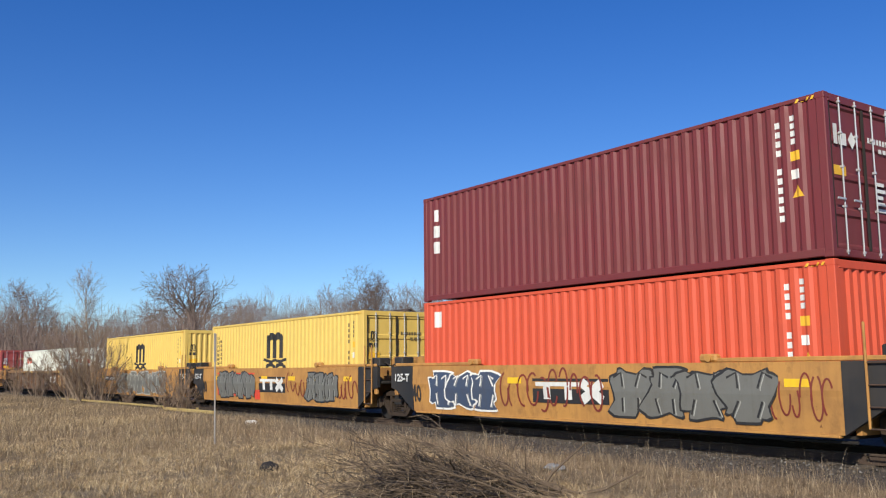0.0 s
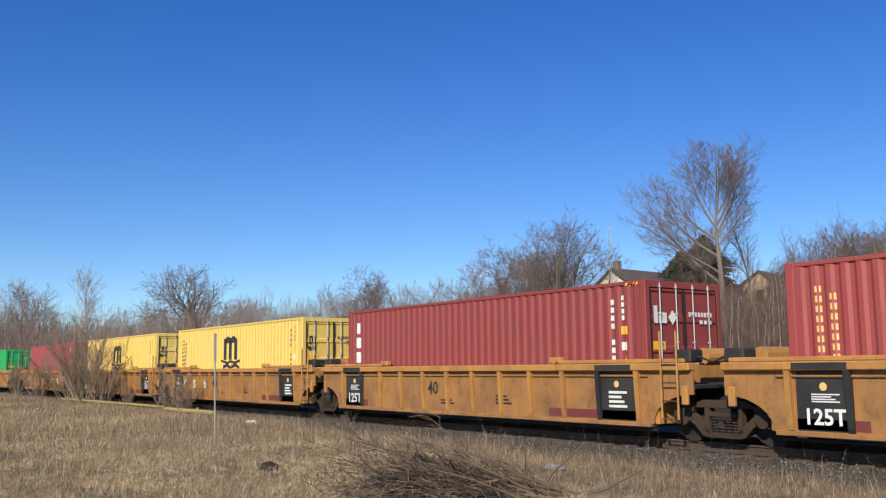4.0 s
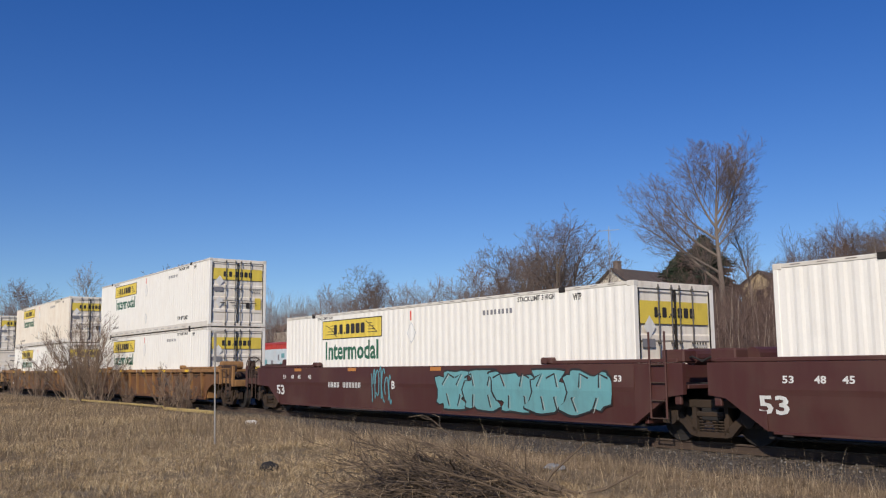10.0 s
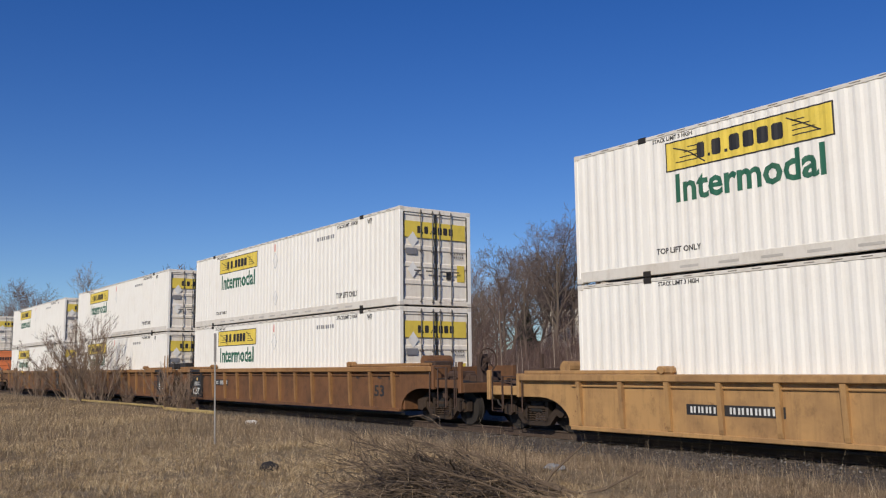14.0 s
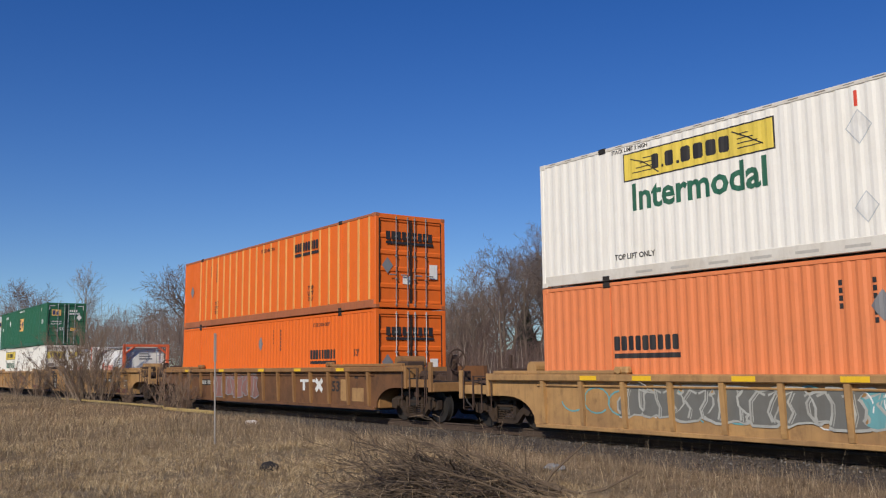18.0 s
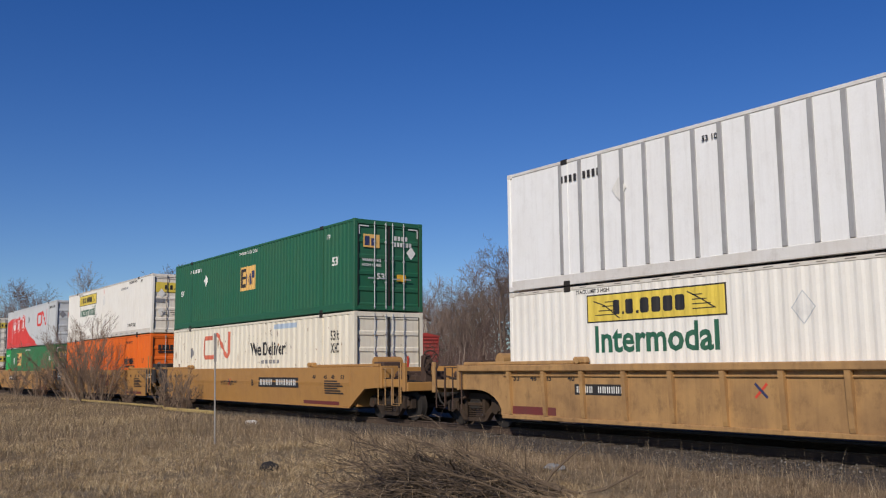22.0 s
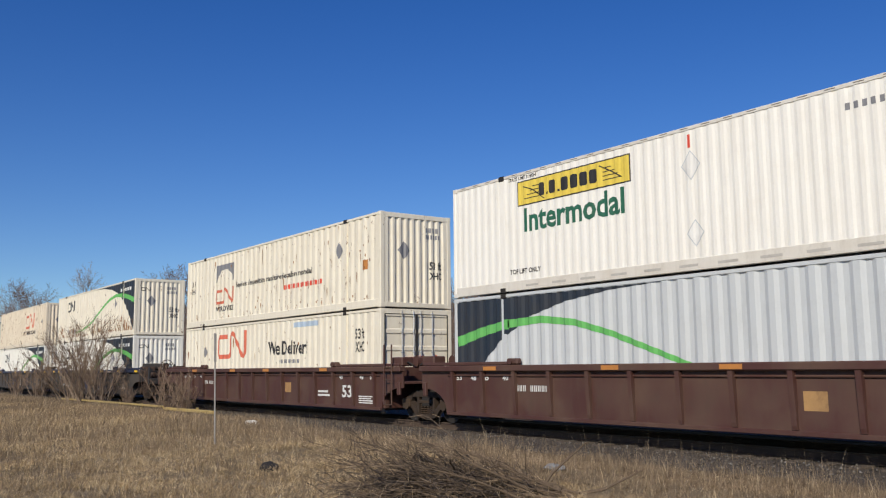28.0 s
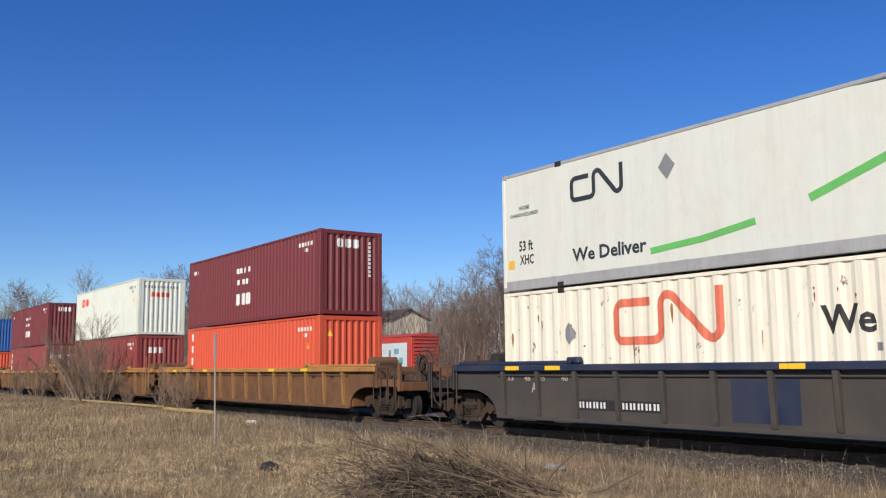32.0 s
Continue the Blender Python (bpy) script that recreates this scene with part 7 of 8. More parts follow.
BOX_RED = paint("red_boxcar_paint", (0.50, 0.055, 0.04), 0.6, 0.3, (0.25, 0.05, 0.04), streak=0.3)
MURAL = paint("pale_blue_mural_paint", (0.55, 0.62, 0.64), 0.7, 0.3, (0.4, 0.4, 0.38))
bc = thing("boxcar", "red parked boxcar with a pale painted mural", "boxcar")
part("body", Geo().box(-15.2, 0, 0, 3.0, 1.1, 4.35, 0.04), BOX_RED, bc)
part("roof", Geo().extrude([(-0.06, 4.34), (1.5, 4.62), (3.06, 4.34), (3.06, 4.28), (-0.06, 4.28)], 0, -15.3, 0.08), BOX_RED, bc)
for i in range(9):
    part("end_rib", Geo().box(0.002, 0.09, 0.2, 2.8, 1.35 + 0.33 * i, 1.5 + 0.33 * i, 0.04), BOX_RED, bc)
for i in range(12):
    part("side_post", Geo().box(-14.9 + i * 1.33, -14.78 + i * 1.33, -0.06, 0.0, 1.15, 4.25, 0.01), BOX_RED, bc)
part("mural_panel", Geo().box(-14.5, -0.6, -0.085, -0.062, 1.5, 3.75), MURAL, bc)
mw = Wall(lambda a, b, d: (a, -0.086 + d, b))
for i in range(22):
    w = rr.uniform(0.3, 0.9)
    x = rr.uniform(-14.2, -1.6)
    z = rr.uniform(1.7, 3.0)
    mw.mark("mural_shape", rect(x, x + w, z, z + rr.uniform(0.3, 0.8)), rr.choice((TEAL, GREY_MARK, PLACARD, RLY_GREY, PALE_YELLOW)), bc, 0.003 + 0.001 * i)
truck(bc, -2.3)
truck(bc, -12.9)
for o in bc.children:
    if o.name.startswith("truck"):
        o.location.y = 1.5
bc.matrix_basis = pose(-66.8, 44.6, -0.05)
copy_thing(bc, Matrix.Identity(4)).matrix_basis = pose(-90.0, 44.6, -0.05)

POST_M = paint("dull_grey_post", (0.36, 0.34, 0.31), 0.6, 0.3)
sp = thing("marker_post", "thin grey steel marker post in the grass", "post")
part("post", Geo().box(-0.010, 0.010, -0.015, 0.015, -0.2, 1.75, 0.004), POST_M, sp)
part("marker_plate", Geo().box(-0.009, 0.009, -0.030, 0.030, 1.72, 2.32, 0.006), POST_M, sp)
sp.matrix_basis = pose(-18.6, 7.42, -0.06, 0.8, -0.6, 4)

YEL = paint("faded_yellow_rail_paint", (0.44, 0.32, 0.11), 0.6, 0.4, (0.25, 0.17, 0.08))
yr = thing("guard_rail", "low faded yellow steel guard rail along the track", "guard rail")
part("beam", Geo().box(-20.5, -5.05, -0.05, 0.05, 0.18, 0.27, 0.02), YEL, yr)
part("beam", Geo().box(-5.0, 0, -0.06, 0.04, 0.10, 0.22, 0.02), YEL, yr)
for x in (-20.2, -17, -14, -11, -8, -5.2, -1.8):
    part("stake", Geo().box(x - 0.05, x + 0.05, 0.06, 0.14, -0.3, 0.28, 0.01), YEL, yr)
yr.matrix_basis = pose(-31.6, 12.55, -0.2, 0, 0, 1.2)

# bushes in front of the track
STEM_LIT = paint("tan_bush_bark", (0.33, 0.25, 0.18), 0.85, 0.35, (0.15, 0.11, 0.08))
for k, (x, y, hgt, kids, sd) in enumerate(((-48.5, 12.4, 4.6, 26, 5), (-50.6, 12.1, 4.0, 18, 6), (-46.5, 12.6, 3.2, 16, 7), (-36.4, 12.5, 2.2, 16, 8), (-34.9, 12.6, 1.9, 12, 9), (-42, 12.6, 1.5, 8, 10), (-58, 12.2, 2.8, 16, 11), (-63, 12.0, 2.8, 14, 13))):
    b = thing("bush", "leafless multi-stemmed bush beside the track", "bush", "bushes beside the track")
    r4 = random.Random(sd)
    wood, fine = Geo(), Geo()
    for i in range(kids):
        a = r4.uniform(0, 6.283)
        t = r4.uniform(0.1, 0.75)
        p = Vector((r4.gauss(0, 0.15), r4.gauss(0, 0.15), -0.1))
        d = Vector((math.cos(a) * t, math.sin(a) * t, 1)).normalized()
        ln_ = hgt * r4.uniform(0.6, 1.05)
        pts = [p]
        for j in range(5):
            d = (d + Vector((r4.gauss(0, 0.14), r4.gauss(0, 0.14), 0.06))).normalized()
            pts.append(pts[-1] + d * ln_ / 5)
        stem = Geo().pipe(pts, [0.0052 * hgt * (1 - 0.17 * j) for j in range(6)], 5)
        part("stem", stem, STEM_LIT, b, fix=False)
        for j in range(5):
            for m_ in range(9):
                q = pts[j].lerp(pts[j + 1], r4.random())
                e = (d + Vector((r4.gauss(0, 0.45), r4.gauss(0, 0.45), 0.25))).normalized() * ln_ * r4.uniform(0.08, 0.26)
                if j > 0:
                    fine.tube(q, q + e, 0.0075, 0.003, 3, caps=False)
                    for w_ in range(2):
                        e2 = (e.normalized() + Vector((r4.gauss(0, 0.5), r4.gauss(0, 0.5), 0.1))).normalized() * ln_ * 0.06
                        fine.tube(q + e * 0.6, q + e * 0.6 + e2, 0.005, 0.003, 3, caps=False)
    tagged(part("brushwood", fine, TWIG, b, fix=False), kind="stuff")
    b.matrix_basis = pose(x, y, float(ground_z(x, y)))

# heap of cut branches
DEAD = paint("dead_branch_bark", (0.135, 0.095, 0.06), 0.9, 0.4, (0.08, 0.056, 0.038))
HEAP_TWIG = island("brown_cut_twigs", (0.05, 0.036, 0.025), (0.095, 0.067, 0.044), (0.25, 0.18, 0.115))
heap = thing("brush_pile", "heap of cut leafless branches on the grass", "brush pile")
r5 = random.Random(4)
right, ahead = Vector((0.583, 0.812, 0)), Vector((-0.812, 0.583, 0))
fine = Geo()
for i in range(150):
    # butts lie together at one end, the sprays fan out the other way
    back = r5.random()
    base = right * (r5.gauss(0.05, 0.16) - 1.5 * back) + ahead * r5.gauss(0, 0.3) + Vector((0, 0, r5.uniform(0.0, 0.12 + 0.15 * back)))
    d = (-right * r5.choice((1, 1, 1, 0.6)) + ahead * r5.gauss(0, 0.4) + Vector((0, 0, r5.uniform(-0.02, 0.42)))).normalized()
    ln_ = r5.uniform(0.8, 2.6) * (1 - 0.45 * back)
    pts, p = [base], base
    for j in range(6):
        d = (d + Vector((r5.gauss(0, 0.16), r5.gauss(0, 0.16), r5.gauss(-0.03, 0.10)))).normalized()
        d.z = min(d.z, 0.40)
        p = p + d * ln_ / 6
        p.z = max(p.z, 0.02)
        pts.append(p.copy())
    rad = 0.007 + 0.017 * r5.random() if i > 12 else 0.032
    g = Geo().pipe(pts, [rad * (1 - 0.14 * j) for j in range(7)], 6)
    for j in range(1, 6):
        for m_ in range(4):
            q = pts[j].lerp(pts[j + 1], r5.random())
            e = (d * 0.9 + Vector((r5.gauss(0, 0.45), r5.gauss(0, 0.45), r5.gauss(0.12, 0.25)))).normalized() * r5.uniform(0.12, 0.5)
            mid = q + e * 0.5 + Vector((r5.gauss(0, 0.03), r5.gauss(0, 0.03), r5.gauss(0, 0.03)))
            fine.tube(q, mid, 0.005, 0.004, 3, caps=False)
            fine.tube(mid, q + e, 0.004, 0.002, 3, caps=False)
            if m_ % 2:
                fine.tube(mid, mid + (e.normalized() + Vector((r5.gauss(0, 0.5), r5.gauss(0, 0.5), 0.2))).normalized() * 0.16, 0.003, 0.002, 3, caps=False)
    part("branch", g, DEAD, heap, fix=False)
for q in (((0.1, 0.1, 0.05), (0.5, 0.1, 0.12), (1.0, 0.15, 0.34)), ((-0.3, 0.2, 0.05), (-0.1, 0.3, 0.3), (0.35, 0.4, 0.66)), ((0.0, 0.2, 0.1), (-1.0, 0.4, 0.5), (-2.0, 0.6, 0.72)), ((-0.1, -0.2, 0.1), (-1.2, -0.2, 0.32), (-2.3, 0.0, 0.36))):
    part("branch", Geo().pipe([right * a_ + ahead * b_ + Vector((0, 0, c_)) for a_, b_, c_ in q], [0.026, 0.018, 0.007], 6), DEAD, heap, fix=False)
tagged(part("brushwood", fine, HEAP_TWIG, heap, fix=False), kind="stuff")
heap.matrix_basis = pose(-8.24, 7.7, -0.12)


def lump(name, label, category, x, y, rx, ry, rz, mat, seed):
    b = bmesh.new()
    bmesh.ops.create_icosphere(b, subdivisions=3, radius=1)
    for v in b.verts:
        k = 1 + 0.25 * noise.noise(v.co * 1.7 + Vector((seed, 0, 0)))
        v.co = Vector((v.co.x * rx * k, v.co.y * ry * k, v.co.z * rz * k))
    m = bpy.data.meshes.new(name)
    b.to_mesh(m)
    b.free()
    m.materials.append(mat)
    o = tagged(new(name, m), label, category)
    o.matrix_basis = pose(x, y, float(ground_z(x, y)) + rz * 0.45)


lump("charred_stump", "dark low charred stump in the grass", "stump", -13.1, 6.1, 0.18, 0.13, 0.09, DARK_STEEL, 1)
lump("flat_stone", "flat grey stone in the dry grass", "stone", -10.4, 9.55, 0.2, 0.14, 0.06, paint("grey_stone", (0.22, 0.23, 0.24), 0.9, 0.3), 2)
lump("crumpled_bag", "crumpled white plastic bag caught in the grass", "litter", -26.2, 11.6, 0.28, 0.2, 0.12, PLACARD, 3)


# ---- the train ----
LOOK_A = CarLook(GOLD_PALE, style="smooth", black=True)
LOOK_B = CarLook(RUST_CAR, chord=RUST_RIB, ribs=RUST_RIB, end=RUST_RIB)
LOOK_B_DARK = CarLook(DARK_RUST, chord=RUST_RIB, ribs=RUST_CAR)
LOOK_C = CarLook(OCHRE, chord=OCHRE_TOP, end=OCHRE_TOP, ribs=OCHRE_TOP, black=True)
LOOK_D = CarLook(OCHRE_DIRT, chord=OCHRE_TOP, ribs=OCHRE_TOP)
LOOK_E = CarLook(MAROON_CAR, style="smooth")
LOOK_H = CarLook(GOLD)
LOOK_I = CarLook(RUST_CAR, chord=RUST_RIB, ribs=RUST_RIB, black=True)
LOOK_I.shift = 0.4
LOOK_L = CarLook(GOLD, black=True)
LOOK_M = CarLook(GOLD_FRESH, style="smooth", black=True)
LOOK_M.post = GOLD
LOOK_N = CarLook(BROWN_SMOOTH, style="smooth")
LOOK_O = CarLook(BROWN_DARK)
LOOK_Q = CarLook(RUST_CAR, chord=OCHRE_TOP, ribs=RUST_RIB)
LOOK_P = CarLook(BLUE_DIRTY, chord=BLUE_CAR, end=BLACK_CAR, ribs=BLUE_DIRTY)

S, B = 6.35, 8.3
RF = (-7.2, -3.4, 0.3, 3.2, 6.1)
BIG53 = (-8.2, -7.4, 0.55, 0.95)
A_ = "yellow smooth-sided well car with sprayed graffiti and black ends"
car(well_car("yellow smooth-sided well car with black ends", S, "A", "A", LOOK_A), 0.92)
car(well_car(A_, S, "A", "A", LOOK_A, marks_for(owner=(-1.2, 0.95, 0.76, 1.14), owner_back=BLACK_MARK, reflect=(-4.7, -2.2, 1.2, 3.42, 5.2), glow="low", end_no=-1, size=(-6.3, -5.85, 0.57, 1.04), size_txt="40", gra=((-5.37, -2.62, 0.40, 1.42, 5, NAVY_SPRAY, PLACARD, 1, 0.22), (1.18, 4.9, 0.42, 1.48, 6, SILVER, BLACK_MARK, 2, 0.42)), lines_=((-2.5, 0.9, 0.5, 1.4, 10, RED_SPRAY, 3, 0.05), (4.9, 6.1, 0.5, 1.3, 6, RED_SPRAY, 4)))), -14.52)
car(well_car(A_, S, "A", "A", LOOK_A, marks_for(owner=(-0.7, 1.2, 0.76, 1.14), owner_back=BLACK_MARK, reflect=(-4.9, -2.6, -0.6, 1.6, 3.4, 5.4), glow="low", end_no=-1, size=(-6.3, -5.85, 0.57, 1.04), size_txt="40", gra=((-4.6, -1.3, 0.38, 1.46, 7, SILVER, BLACK_MARK, 5, 0.42), (2.9, 4.9, 0.4, 1.4, 4, SILVER, BLACK_MARK, 6, 0.40)), lines_=((5.0, 6.2, 0.5, 1.3, 5, RED_SPRAY, 7, 0.05), (1.4, 2.8, 0.6, 1.3, 4, RED_SPRAY, 8, 0.05)), panels=((-4.75, -1.2, 0.5, 1.36, RED_MARK), (-1.2, -0.75, 0.4, 0.75, RED_MARK)))), -29.98)
car(well_car(A_, S, "A", "C", LOOK_A, marks_for(num=(-5.0, -3.2, 0.98, 1.2), reflect=(-5.6, -3.0, -0.6, 1.7, 4.1), glow="low", size=(-6.2, -5.75, 0.5, 0.95), size_txt="40", gra=((-2.9, 4.6, 0.34, 1.47, 11, SILVER, PALE_SPRAY, 9, 0.52),), end_no=1), tall=True), -45.4)
car(well_car("rusty brown ribbed well car", B, "C", "C", LOOK_B_DARK, marks_for(num=-5.54, size=5.35, owner=3.34, reflect=(-7.2, -3.4, -2.0, 3.2, 6.1), ruler=2, print_=((-4.4, -3.8, 0.55, 0.9, 4), (7.1, 7.8, 0.6, 0.95, 5)), panels=((5.85, 6.65, 0.5, 1.0, GOLD), (7.0, 8.2, 0.45, 1.3, GOLD), (5.25, 5.95, 0.68, 1.22, GOLD), (-7.7, -7.3, 0.5, 1.3, GOLD), (-6.75, -6.4, 0.8, 1.3, GOLD)))), -66.99)
C_ = "orange-brown ribbed well car with black marking panels"
for i, (u, f, r_) in enumerate(((-88.12, "C", "A"), (-103.55, "A", "A"), (-118.87, "A", "A"), (-134.1, "A", "A"), (-149.46, "A", "C"))):
    car(well_car(C_, S, f, r_, LOOK_C, marks_for(num=1.47 if i in (0, 4) else None, size=(0.41, 0.92, 0.78, 1.15) if i in (0, 4) else (-1.58, -1.1, 0.78, 1.13), size_txt="40", patch=((-5.9, -4.6, MAROON_PATCH), (3.3, 5.9, MAROON_PATCH)), print_=((1.4, 2.0, 0.6, 0.85, 3), (-0.9, -0.3, 0.55, 0.7, 2)), chalk=((("0", -4.7, 0.74, 1), ("S", -3.6, 0.72, 1), ("b", -2.4, 0.74, 1)) if i in (2, 3) else (("0", 1.6, 0.7, 1), ("S", 2.9, 0.7, 1), ("b", 4.1, 0.7, 1)) if i == 4 else ()))), u)
car(well_car("yellow-brown ribbed well car", B, "C", "C", LOOK_D, marks_for(num=-5.95, size=5.2, owner=(2.3, 3.85, 0.82, 1.10), owner_back=BLACK_MARK, ruler=2, reflect=RF, panels=((5.0, 5.9, 0.68, 1.14, OCHRE_TOP), (6.3, 8.2, 0.42, 1.3, OCHRE_TOP), (2.3, 3.3, 0.55, 0.72, OCHRE_TOP)), print_=((0.9, 1.5, 0.85, 0.98, 2), (6.6, 7.2, 0.7, 1.0, 5))), brake=True, tall=True), -170.84)
E_ = "dark maroon smooth-sided well car with sprayed graffiti"
EN = (-4.7, -2.48, 0.85, 1.12)
E53 = (-8.35, -7.75, 0.62, 0.95)
car(well_car(E_, B, "C", "A", LOOK_E, marks_for(num=EN, num_back=None, size=E53, dark=WHITE_MARK, reflect=(-3.8, -0.6, 2.6, 5.6), glow="mix", ruler=2, print_=((7.0, 8.0, 0.5, 0.6, 2), (-1.6, -0.4, 1.15, 1.35, 2)), letter=("A", -1.6), lines_=((-7.2, -4.6, 0.45, 1.4, 8, MOSS, 77, 0.045),), gra=((0.39, 6.84, 0.36, 1.48, 8, SILVER, BLACK_MARK, 21, 0.44),))), -194.18)
car(well_car(E_, B, "A", "A", LOOK_E, marks_for(num=EN, num_back=None, size=E53, dark=WHITE_MARK, reflect=(-1.0, 2.7, 7.6), glow="mix", ruler=2, print_=((6.9, 8.0, 0.45, 1.1, 7),), letter=("C", -1.9), gra=((-0.4, 6.7, 0.36, 1.48, 9, TEAL, BLACK_MARK, 23, 0.56), (-3.0, -1.1, 0.95, 1.48, 3, CYAN, BLACK_MARK, 24, 0.16)))), -213.6)
car(well_car(E_, B, "A", "C", LOOK_E, marks_for(num=EN, num_back=None, size=E53, dark=WHITE_MARK, reflect=(-3.4, 1.0, -7.0), glow="mix", ruler=2, letter=("B", -0.9), gra=((1.4, 7.4, 0.38, 1.46, 8, TEAL, BLACK_MARK, 25, 0.5),), lines_=((-2.1, -0.9, 0.5, 1.45, 7, CYAN, 26, 0.05),))), -233.04)
F_ = "rusty brown ribbed well car"
car(well_car(F_, B, "C", "C", LOOK_B, marks_for(num=None, size=5.25, owner=2.2, owner_fore=BLACK_CAR, ruler=1, reflect=RF, chalk=(("o", -5.3, 1.39, 0.3), ("o", -0.6, 1.39, 0.3)))), -256.58)
car(well_car(F_, B, "C", "C", LOOK_B, marks_for(num=-5.68, size=(5.1, 5.6, 0.77, 1.08), owner=(2.6, 4.3, 0.68, 0.98), ruler=2, reflect=RF, print_=((6.5, 7.1, 0.7, 0.95, 5),), panels=((-7.7, -7.45, 0.6, 0.8, PLACARD),))), -280.02)
car(well_car("yellow low-sided ribbed well car", B, "C", "C", LOOK_H, marks_for(num=(-5.1, -2.96, 0.55, 0.75), size=(-0.86, -0.51, 0.53, 0.82), owner=(2.71, 4.15, 0.49, 0.92), owner_fore=MAROON_PATCH, print_=((6.0, 6.6, 0.5, 0.8, 4),), panels=((4.96, 5.41, 0.51, 0.77, PLACARD), (5.0, 5.37, 0.54, 0.74, BLACK_MARK))), low=0.22), -303.37)
I_ = "rusty brown ribbed well car with black marking panels"
for i, (u, f, r_) in enumerate(((-326.76, "C", "A"), (-346.5, "A", "A"), (-366.05, "A", "C"))):
    car(well_car(I_, B, f, r_, LOOK_I, marks_for(size=(6.5, 7.05, 0.67, 1.0), owner=(1.08, 1.97, 0.83, 1.11) if i == 1 else None, owner_fore=BLACK_CAR, ruler=2, reflect=(-3.4, -2.8) if i else (), num=-5.6 if i != 1 else None, num_back=None if i else BLACK_MARK)), u)
car(well_car("yellow ribbed well car with faded graffiti", B, "C", "C", LOOK_H, marks_for(reflect=(-6.7, -5.2, -2.8, -0.7, 1.3), gra=((-5.6, -0.4, 0.38, 1.12, 11, SILVER, PALE_SPRAY, 31, 0.22), (-0.3, 4.2, 0.38, 1.12, 8, TEAL, PALE_SPRAY, 32, 0.22)), lines_=((-7.4, 4.0, 0.45, 1.05, 16, TEAL, 35, 0.035), (-5.5, 4.0, 0.45, 1.1, 16, WHITE_MARK, 36, 0.025)), ruler=1), low=0.22), -389.36)
car(well_car("rusty brown ribbed well car with pink graffiti", B, "C", "C", LOOK_B, marks_for(num=-5.56, size=5.39, owner=3.45, ruler=2, reflect=RF, gra=((-4.2, 0.0, 0.40, 1.34, 6, PINK, GREY_MARK, 33, 0.24),), chalk=(("x", 0.4, 1.0, 0.6), ("x", 0.5, 0.7, 0.6), ("x", 0.45, 0.45, 0.6)), panels=((6.2, 6.6, 0.5, 1.15, GOLD), (6.9, 7.6, 0.5, 0.9, GOLD)))), -412.94)
L_ = "yellow ribbed well car with black marking panels"
L53 = (6.42, 6.92, 0.63, 0.93)
car(well_car(L_, B, "C", "A", LOOK_L, marks_for(num=3.3, size=L53, ruler=2, patch=((-7.9, -6.8, MAROON_PATCH), (5.7, 8.0, MAROON_PATCH)), print_=((-6.2, -5.6, 0.8, 0.95, 2), (-4.2, -3.6, 0.75, 0.9, 2)), panels=((7.1, 7.7, 0.7, 1.0, PLACARD), (7.14, 7.66, 0.74, 0.96, GOLD)), red=True), tall=True), -436.28)
car(well_car(L_, B, "A", "A", LOOK_L, marks_for(size=L53, owner=(0.91, 2.93, 0.64, 1.17), owner_fore=MAROON_PATCH, ruler=2, strap=(-1.65, -0.68), patch=((-7.9, -6.8, MAROON_PATCH), (5.7, 8.0, MAROON_PATCH)), print_=((-4.6, -4.1, 0.75, 0.9, 2),))), -455.85)
car(well_car(L_, B, "A", "C", LOOK_L, marks_for(num=-5.79, size=L53, ruler=2, patch=((-7.9, -6.4, MAROON_PATCH), (5.7, 8.0, MAROON_PATCH)), print_=((2.4, 3.0, 0.75, 0.95, 4),), red=True), tall=True), -475.4)
M_ = "clean yellow smooth-sided well car with black ends"
car(well_car(M_, B, "C", "A", LOOK_M, marks_for(num=(1.61, 4.78, 0.87, 1.2), size=BIG53, ruler=2, letter=("B", 1.0), words=(("LD LMT 118400 PER UNIT", -1.9, -0.3, 0.99, 1.07), ("20 FT CONTAINERS LIMIT 52900 LBS EACH", -1.9, -0.6, 0.92, 0.96)), print_=((6.6, 7.8, 0.7, 1.15, 6),), red=True), brake=True), -499.04)
car(well_car(M_, B, "A", "A", LOOK_M, marks_for(size=BIG53, owner=(0.31, 2.18, 0.72, 1.28), owner_fore=MAROON_PATCH, ruler=2, letter=("C", -1.55), end_no=True, words=(("LD LMT 118400 PER UNIT", -3.9, -2.2, 0.99, 1.07), ("20 FT CONTAINERS LIMIT 52900 LBS EACH", -3.9, -2.6, 0.92, 0.96)), print_=((6.4, 7.6, 0.7, 1.15, 6),), red=True)), -518.49)
car(well_car(M_, B, "A", "C", LOOK_M, marks_for(num=(-5.09, -1.92, 0.87, 1.2), size=BIG53, ruler=2, letter=("A", -1.5), end_no=1, words=(("LD LMT 118400 PER UNIT", -0.2, 1.5, 0.99, 1.07), ("20 FT CONTAINERS LIMIT 52900 LBS EACH", -0.2, 1.1, 0.92, 0.96)), print_=((6.2, 7.4, 0.7, 1.15, 6),), red=True)), -538.04)
car(well_car("orange-rust smooth-sided well car", B, "C", "C", LOOK_N, marks_for(num=(-5.09, -1.91, 0.83, 1.12), owner=(1.95, 3.7, 0.74, 1.17), owner_back=BLACK_MARK, size=BIG53, reflect=(-5.9, -1.7, 0.9, 2.2, 4.6), glow="low", ruler=2, panels=((-1.4, -0.9, 0.85, 1.1, GOLD), (0.3, 1.4, 0.8, 1.0, GOLD), (6.9, 7.6, 0.6, 1.2, BLACK_MARK)), print_=((0.35, 1.3, 0.84, 0.97, 2),))), -561.8)
